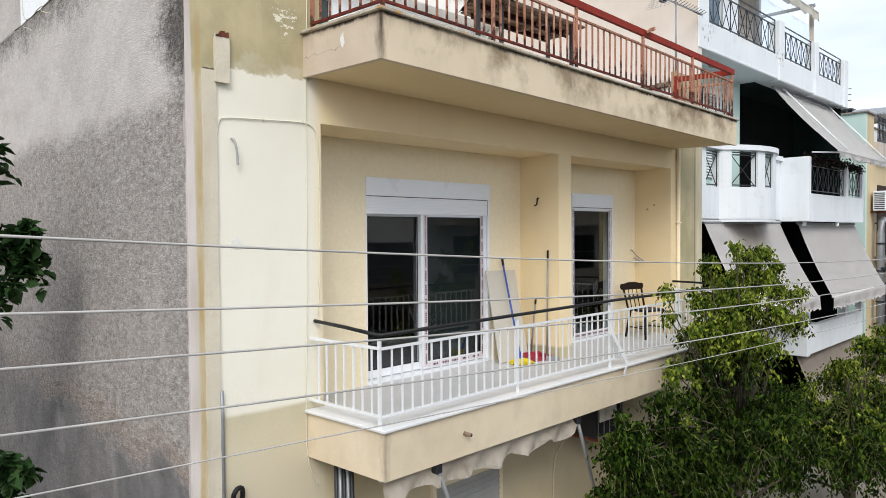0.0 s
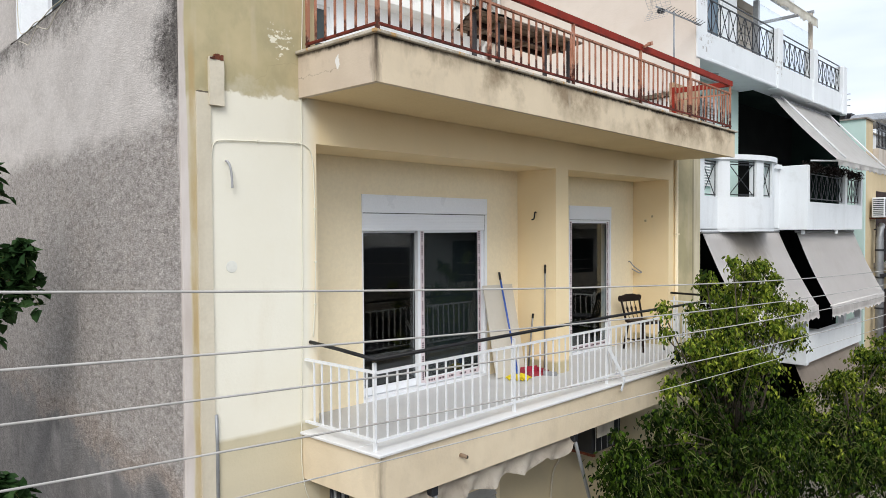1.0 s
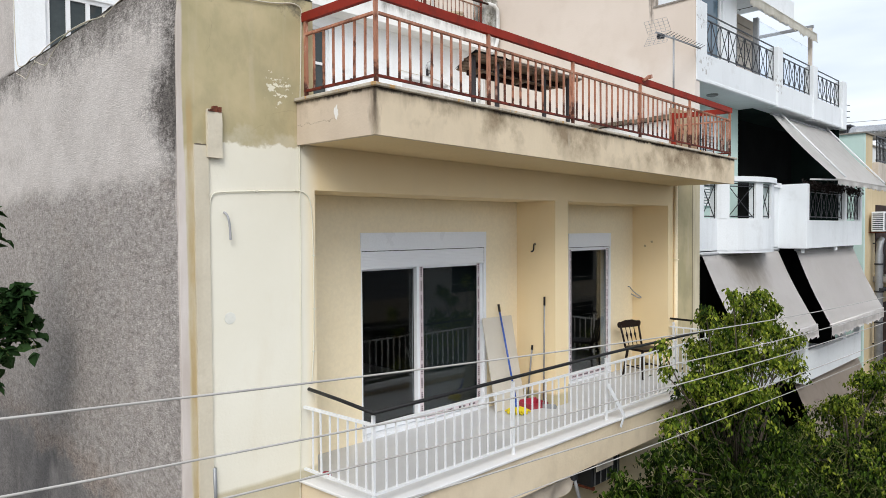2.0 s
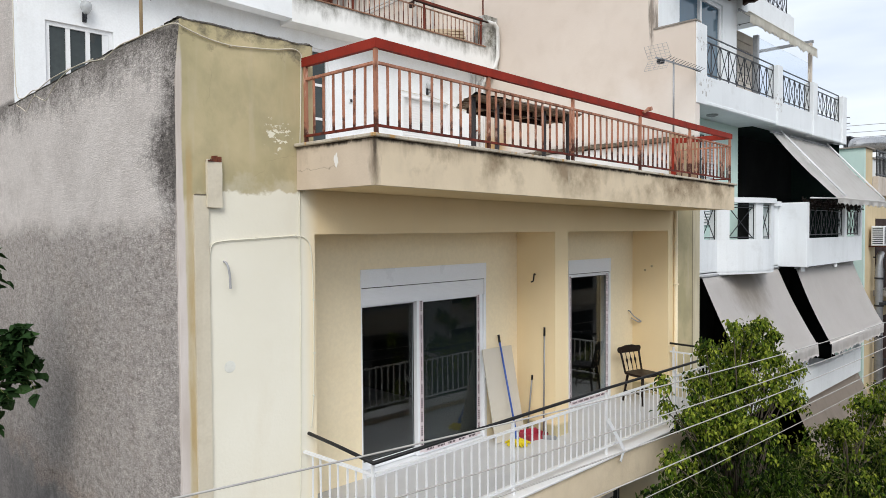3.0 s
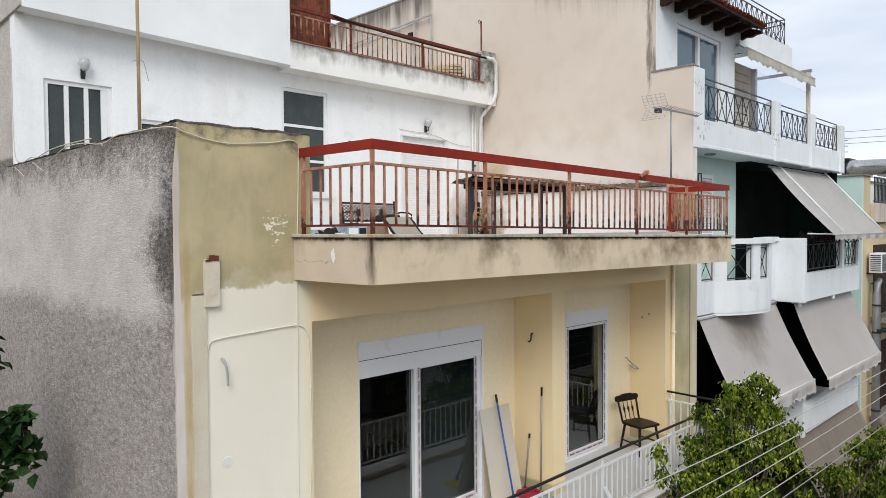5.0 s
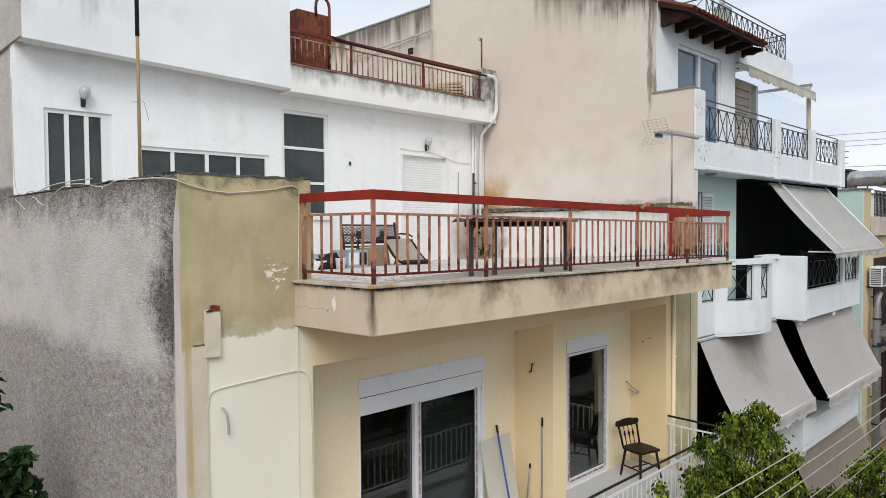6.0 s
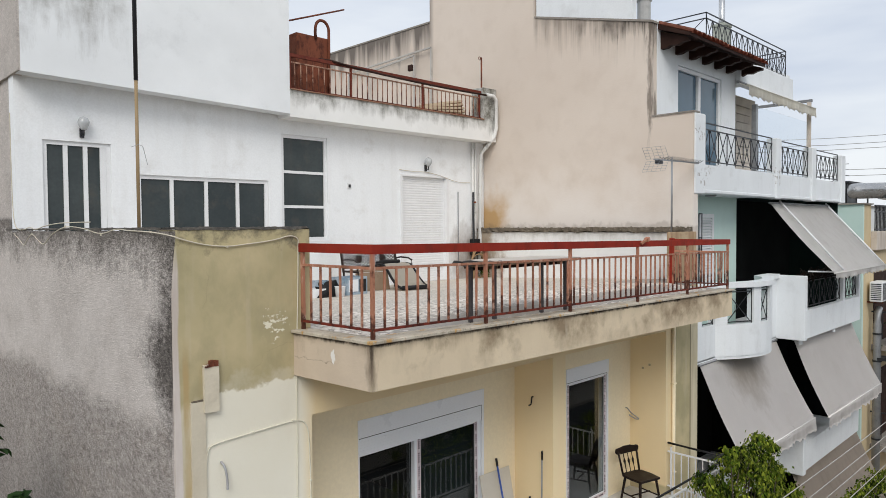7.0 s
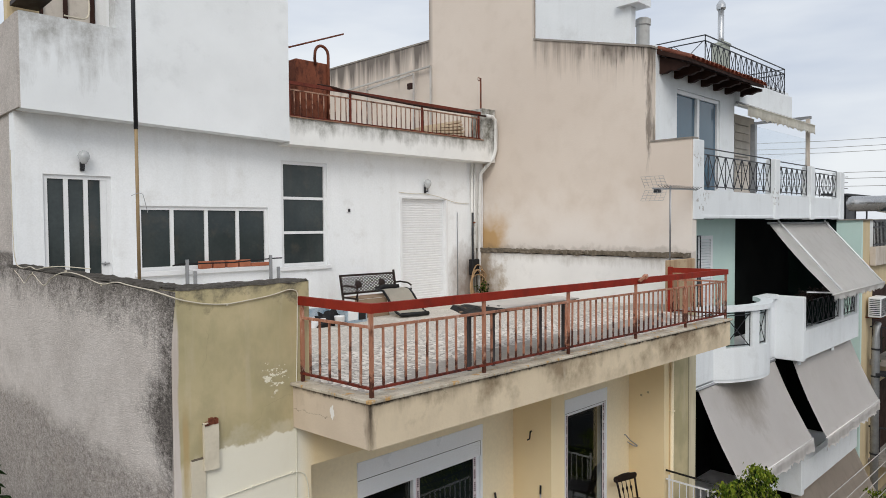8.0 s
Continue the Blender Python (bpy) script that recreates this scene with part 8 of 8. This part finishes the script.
def tree(label, base, trunk_h, clumps, leaf_mat, leaf, twigs, per, seed, droop=0.5, fat=0.26, girth=0.1, lit_above=99.0):
    """Trunk, limbs to each clump, twigs in it and leaves strung along the twigs; paler leaves paint daylight on the
    upper twig ends.
    """
    rng = random.Random(seed)
    t = thing("street_tree" if leaf_mat is LEAF else "lot_tree", label, "tree", base)
    bm, crown, lit_crown, shoots = bmesh.new(), bmesh.new(), bmesh.new(), bmesh.new()
    tube(bm, [(0, 0, 0), (0.04, 0.02, trunk_h * 0.35), (-0.03, 0.04, trunk_h * 0.7), (0.0, 0, trunk_h)], girth, 8, girth * 0.6)
    for (x, y, z, r) in clumps:
        c = Vector((x, y, z))
        root = Vector((0, 0, trunk_h * rng.uniform(0.75, 1.0)))
        if c.z < root.z:
            root.z = max(0.5, c.z - 0.3)
        mid = root.lerp(c, 0.5) + Vector((rng.uniform(-0.15, 0.15), rng.uniform(-0.15, 0.15), 0.12))
        tube(bm, [root, mid, c], min(0.03, 0.006 + 0.05 * r), 5, 0.007)
        for _ in range(int(twigs * r / 0.5)):
            v = Vector((rng.gauss(0, 1), rng.gauss(0, 1), rng.gauss(0.25, 0.9)))
            v = v.normalized() * r * rng.uniform(0.5, 1.2)
            q = c + v * 0.6 + Vector((0, 0, 0.06))
            e = c + v + Vector((0, 0, -0.22 * v.length))
            tube(shoots, [c, q, e], 0.005, 3, 0.002)
            # upper twig ends take the pale leaf, as if lit
            fresh_or_lit = e.z > lit_above + rng.gauss(0, 0.3) and rng.random() < 0.88
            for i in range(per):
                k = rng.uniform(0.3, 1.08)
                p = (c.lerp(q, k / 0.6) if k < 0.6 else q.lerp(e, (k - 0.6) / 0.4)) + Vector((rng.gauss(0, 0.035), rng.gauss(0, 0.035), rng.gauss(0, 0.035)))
                leafy(lit_crown if fresh_or_lit and k > 0.45 else crown, p, leaf * (0.85 if fresh_or_lit else 1.0), rng, droop, fat)
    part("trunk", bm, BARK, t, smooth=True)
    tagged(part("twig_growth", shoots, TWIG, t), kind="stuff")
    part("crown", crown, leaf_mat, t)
    if lit_crown.faces:
        part("young_leaves", lit_crown, LEAF_LIT, t, "pale yellow-green leaves, daylight on the upper tips put into the colour")
    else:
        lit_crown.free()
    return t


def clump_cloud(rng, count, x, y, z, r):
    return [(rng.uniform(*x), rng.uniform(*y), rng.uniform(*z), rng.uniform(*r)) for _ in range(count)]


rg1 = random.Random(11)
spire = clump_cloud(rg1, 7, (-0.65, 0.75), (-0.4, 0.4), (3.3, 3.9), (0.34, 0.5)) + clump_cloud(rg1, 5, (-0.45, 0.65), (-0.3, 0.3), (3.9, 4.5), (0.26, 0.38)) + [(0.2, 0.0, 4.68, 0.24), (-0.65, 0.1, 4.2, 0.22), (0.55, -0.1, 4.35, 0.24), (-0.9, 0.15, 3.75, 0.25)]
spire += [(-2.0, 0.05, 4.42, 0.09), (-1.9, 0.05, 4.1, 0.08), (-0.95, 0.0, 4.7, 0.15), (1.4, 0.0, 4.5, 0.2), (1.6, 0.0, 4.15, 0.2), (1.1, 0.0, 4.3, 0.28), (1.2, 0.05, 3.85, 0.3), (0.6, 0.0, 4.6, 0.25), (0.9, 0.05, 4.78, 0.14), (1.55, -0.1, 3.7, 0.2), (-1.1, 0.0, 4.2, 0.16), (-1.05, 0.0, 3.55, 0.26), (-0.7, 0.1, 3.3, 0.3), (-1.35, 0.05, 3.85, 0.15), (-0.6, -0.1, 4.0, 0.24)]
spire += [(0.25 + 1.45 * math.cos(a) * k, 0.1 * math.sin(3 * a), 3.6 + 1.25 * math.sin(a) * k, 0.1) for a, k in ((0.2, 1.05), (0.45, 1.1), (0.75, 1.0), (1.1, 1.05), (1.5, 0.98), (1.9, 1.08), (2.3, 1.0), (2.6, 1.1), (2.9, 1.0))]
mass = clump_cloud(rg1, 22, (-1.2, 1.6), (-0.9, 0.8), (1.2, 2.6), (0.4, 0.6)) + clump_cloud(rg1, 8, (-1.2, 0.8), (-0.7, 0.7), (2.5, 3.1), (0.34, 0.5)) + clump_cloud(rg1, 7, (-1.75, -1.1), (-0.6, 0.5), (1.0, 2.6), (0.32, 0.5)) + clump_cloud(rg1, 11, (-2.9, -1.7), (-0.1, 0.5), (1.5, 2.85), (0.26, 0.38)) + [(-2.2, -0.05, 3.15, 0.28), (-2.75, 0.1, 2.95, 0.25), (-1.8, 0.0, 3.45, 0.24)] + clump_cloud(rg1, 12, (-1.2, 0.9), (-0.6, 0.5), (2.8, 4.3), (0.14, 0.22))
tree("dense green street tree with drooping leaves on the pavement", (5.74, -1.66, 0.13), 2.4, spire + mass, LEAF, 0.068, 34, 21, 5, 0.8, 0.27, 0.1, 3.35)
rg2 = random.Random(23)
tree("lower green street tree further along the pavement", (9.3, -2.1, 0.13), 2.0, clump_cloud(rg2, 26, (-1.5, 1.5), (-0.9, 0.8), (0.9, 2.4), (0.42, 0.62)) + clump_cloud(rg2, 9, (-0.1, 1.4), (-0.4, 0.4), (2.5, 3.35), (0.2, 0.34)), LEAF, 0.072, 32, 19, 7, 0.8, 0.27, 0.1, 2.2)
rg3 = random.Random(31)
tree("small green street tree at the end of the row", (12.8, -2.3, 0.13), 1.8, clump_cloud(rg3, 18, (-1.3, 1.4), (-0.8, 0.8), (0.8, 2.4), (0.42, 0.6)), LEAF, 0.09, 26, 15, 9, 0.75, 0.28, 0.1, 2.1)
tree("dark glossy-leaved tree on the empty lot", (-2.75, 2.9, -0.02), 3.4,
     [(0.88, -0.45, 5.0, 0.28), (0.98, -0.5, 5.22, 0.2), (0.70, -0.45, 4.75, 0.26), (0.6, -0.38, 6.1, 0.26), (0.55, -0.35, 5.8, 0.2), (0.45, -0.4, 5.4, 0.3), (0.2, -0.2, 5.0, 0.45), (0.78, -0.45, 2.85, 0.25), (0.5, -0.3, 2.6, 0.4), (0.1, 0.1, 4.2, 0.5), (0.0, 0, 6.0, 0.5)],
     LEAF_FIG, 0.155, 28, 11, 13, 0.05, 0.36)

# creeper on the neighbour's balcony rail and pot plants at the far house
rg4 = random.Random(8)
gl = bmesh.new()
for i in range(900):
    leafy(gl, Vector((rg4.uniform(13.1, 17.5), -0.2 + rg4.gauss(0, 0.05), 6.92 + rg4.gauss(0, 0.06))), 0.09, rg4)
part("creeper_leaves", gl, DARK_WOOD, gr)
pp = thing("pot_plants", "green pot plants on the far balcony", "plant", (20.25, -0.7, 4.46))
pb_ = bmesh.new()
for i in range(700):
    leafy(pb_, Vector((rg4.gauss(0.3, 0.4), rg4.gauss(0, 0.15), 0.5 + rg4.gauss(0, 0.2))), 0.1, rg4)
part("leaves", pb_, LEAF_FIG, pp)
part("pot", lathe(bmesh.new(), [(0.13, 0), (0.17, 0.25), (0.18, 0.26)], 12, (0.2, 0, 0)), TERRACOTTA, pp)
wd = thing("wall_weed", "green weed growing beside the terrace pipes", "plant", (8.12, 5.0, 6.89))
wb = bmesh.new()
for i in range(120):
    leafy(wb, Vector((rg4.gauss(0, 0.07), rg4.gauss(0, 0.06), 0.2 + rg4.gauss(0, 0.1))), 0.07, rg4, -0.3)
part("leaves", wb, LEAF, wd)

# ---------- stone chips bedded in the terrace floor ----------
def chip_stone(name, source):
    m, n, l, b, p = start_material(name, 0.75, 0, 0.35)
    if source == "object":
        r = n.new("ShaderNodeObjectInfo").outputs["Random"]
    else:
        r = n.new("ShaderNodeNewGeometry").outputs["Random Per Island"]
    col = blend(n, l, r, (0.50, 0.46, 0.42), (0.82, 0.77, 0.71))
    col = blend(n, l, ramp(n, l, noise_of(n, l, p, 25, 5), 0.5, 0.75, 0, 0.5), col, (0.40, 0.36, 0.32))
    col = blend(n, l, ramp(n, l, noise_of(n, l, p, 1.1, 5), 0.48, 0.75, 0, 0.45), col, (0.46, 0.41, 0.35))
    l.new(col, b.inputs["Base Color"])
    bump(n, l, b, noise_of(n, l, p, 60, 3), 0.15, 0.004)
    return m


CHIP, CHIP_FIELD = chip_stone("stone_chip", "object"), chip_stone("stone_chip_field", "island")
chip_rng = random.Random(77)
shapes = []
for i in range(14):
    sides = chip_rng.randint(4, 6)
    long = chip_rng.uniform(0.75, 1.35)
    shapes.append([(0.036 * long * math.cos(a) * q, 0.036 / long * math.sin(a) * q) for a, q in [(2 * math.pi * (k + chip_rng.uniform(-0.25, 0.25)) / sides, chip_rng.uniform(0.85, 1.15)) for k in range(sides)]])
chip_meshes = [mesh_of("stone_chip", prism(bmesh.new(), [*o], "z", -0.004, 0.005), CHIP) for o in shapes]
floor_ob = bpy.data.objects["terrace_floor"]
verts, faces = [], []
spots = []
STEP = 0.066
for i in range(int(7.0 / STEP)):
    for j in range(int(2.0 / STEP)):
        spots.append((0.20 + (i + 0.5 * (j % 2)) * STEP + chip_rng.uniform(-0.03, 0.03), YB + 0.245 + j * STEP + chip_rng.uniform(-0.03, 0.03)))
spots = [(x, y) for x, y in spots if x < 7.08 and y > YB + 0.235 + 0.011 * x]
spots.sort(key=lambda q: math.hypot(q[0] - 0.2, (q[1] + 0.8) * 1.2))
for k, (x, y) in enumerate(spots):
    shape, turn, size = chip_rng.randrange(14), chip_rng.uniform(0, 360), chip_rng.uniform(0.6, 1.15)
    m = Matrix.Translation((x, y, fall(y) + settle(x) * max(0.0, -y / 0.84) + chip_rng.uniform(-0.002, 0.001))) @ pose(0, 0, 0, chip_rng.uniform(-1.5, 1.5), chip_rng.uniform(-1.5, 1.5), turn) @ Matrix.Scale(size, 4)
    if k < 300:
        piece("stone_chip", chip_meshes[shape], floor_ob, m)
        continue
    o, base = shapes[shape], len(verts)
    c = len(o)
    verts += [tuple(m @ Vector((u, v, -0.004))) for u, v in o] + [tuple(m @ Vector((u, v, 0.005))) for u, v in o]
    faces.append(tuple(base + c + q for q in range(c)))
    faces += [(base + q, base + (q + 1) % c, base + c + (q + 1) % c, base + c + q) for q in range(c)]
field = bpy.data.meshes.new("stone_chip_field")
field.from_pydata(verts, [], faces)
field.materials.append(CHIP_FIELD)
fo = new("stone_chip_field", field)
fo.parent = floor_ob
tagged(fo, kind="stuff")
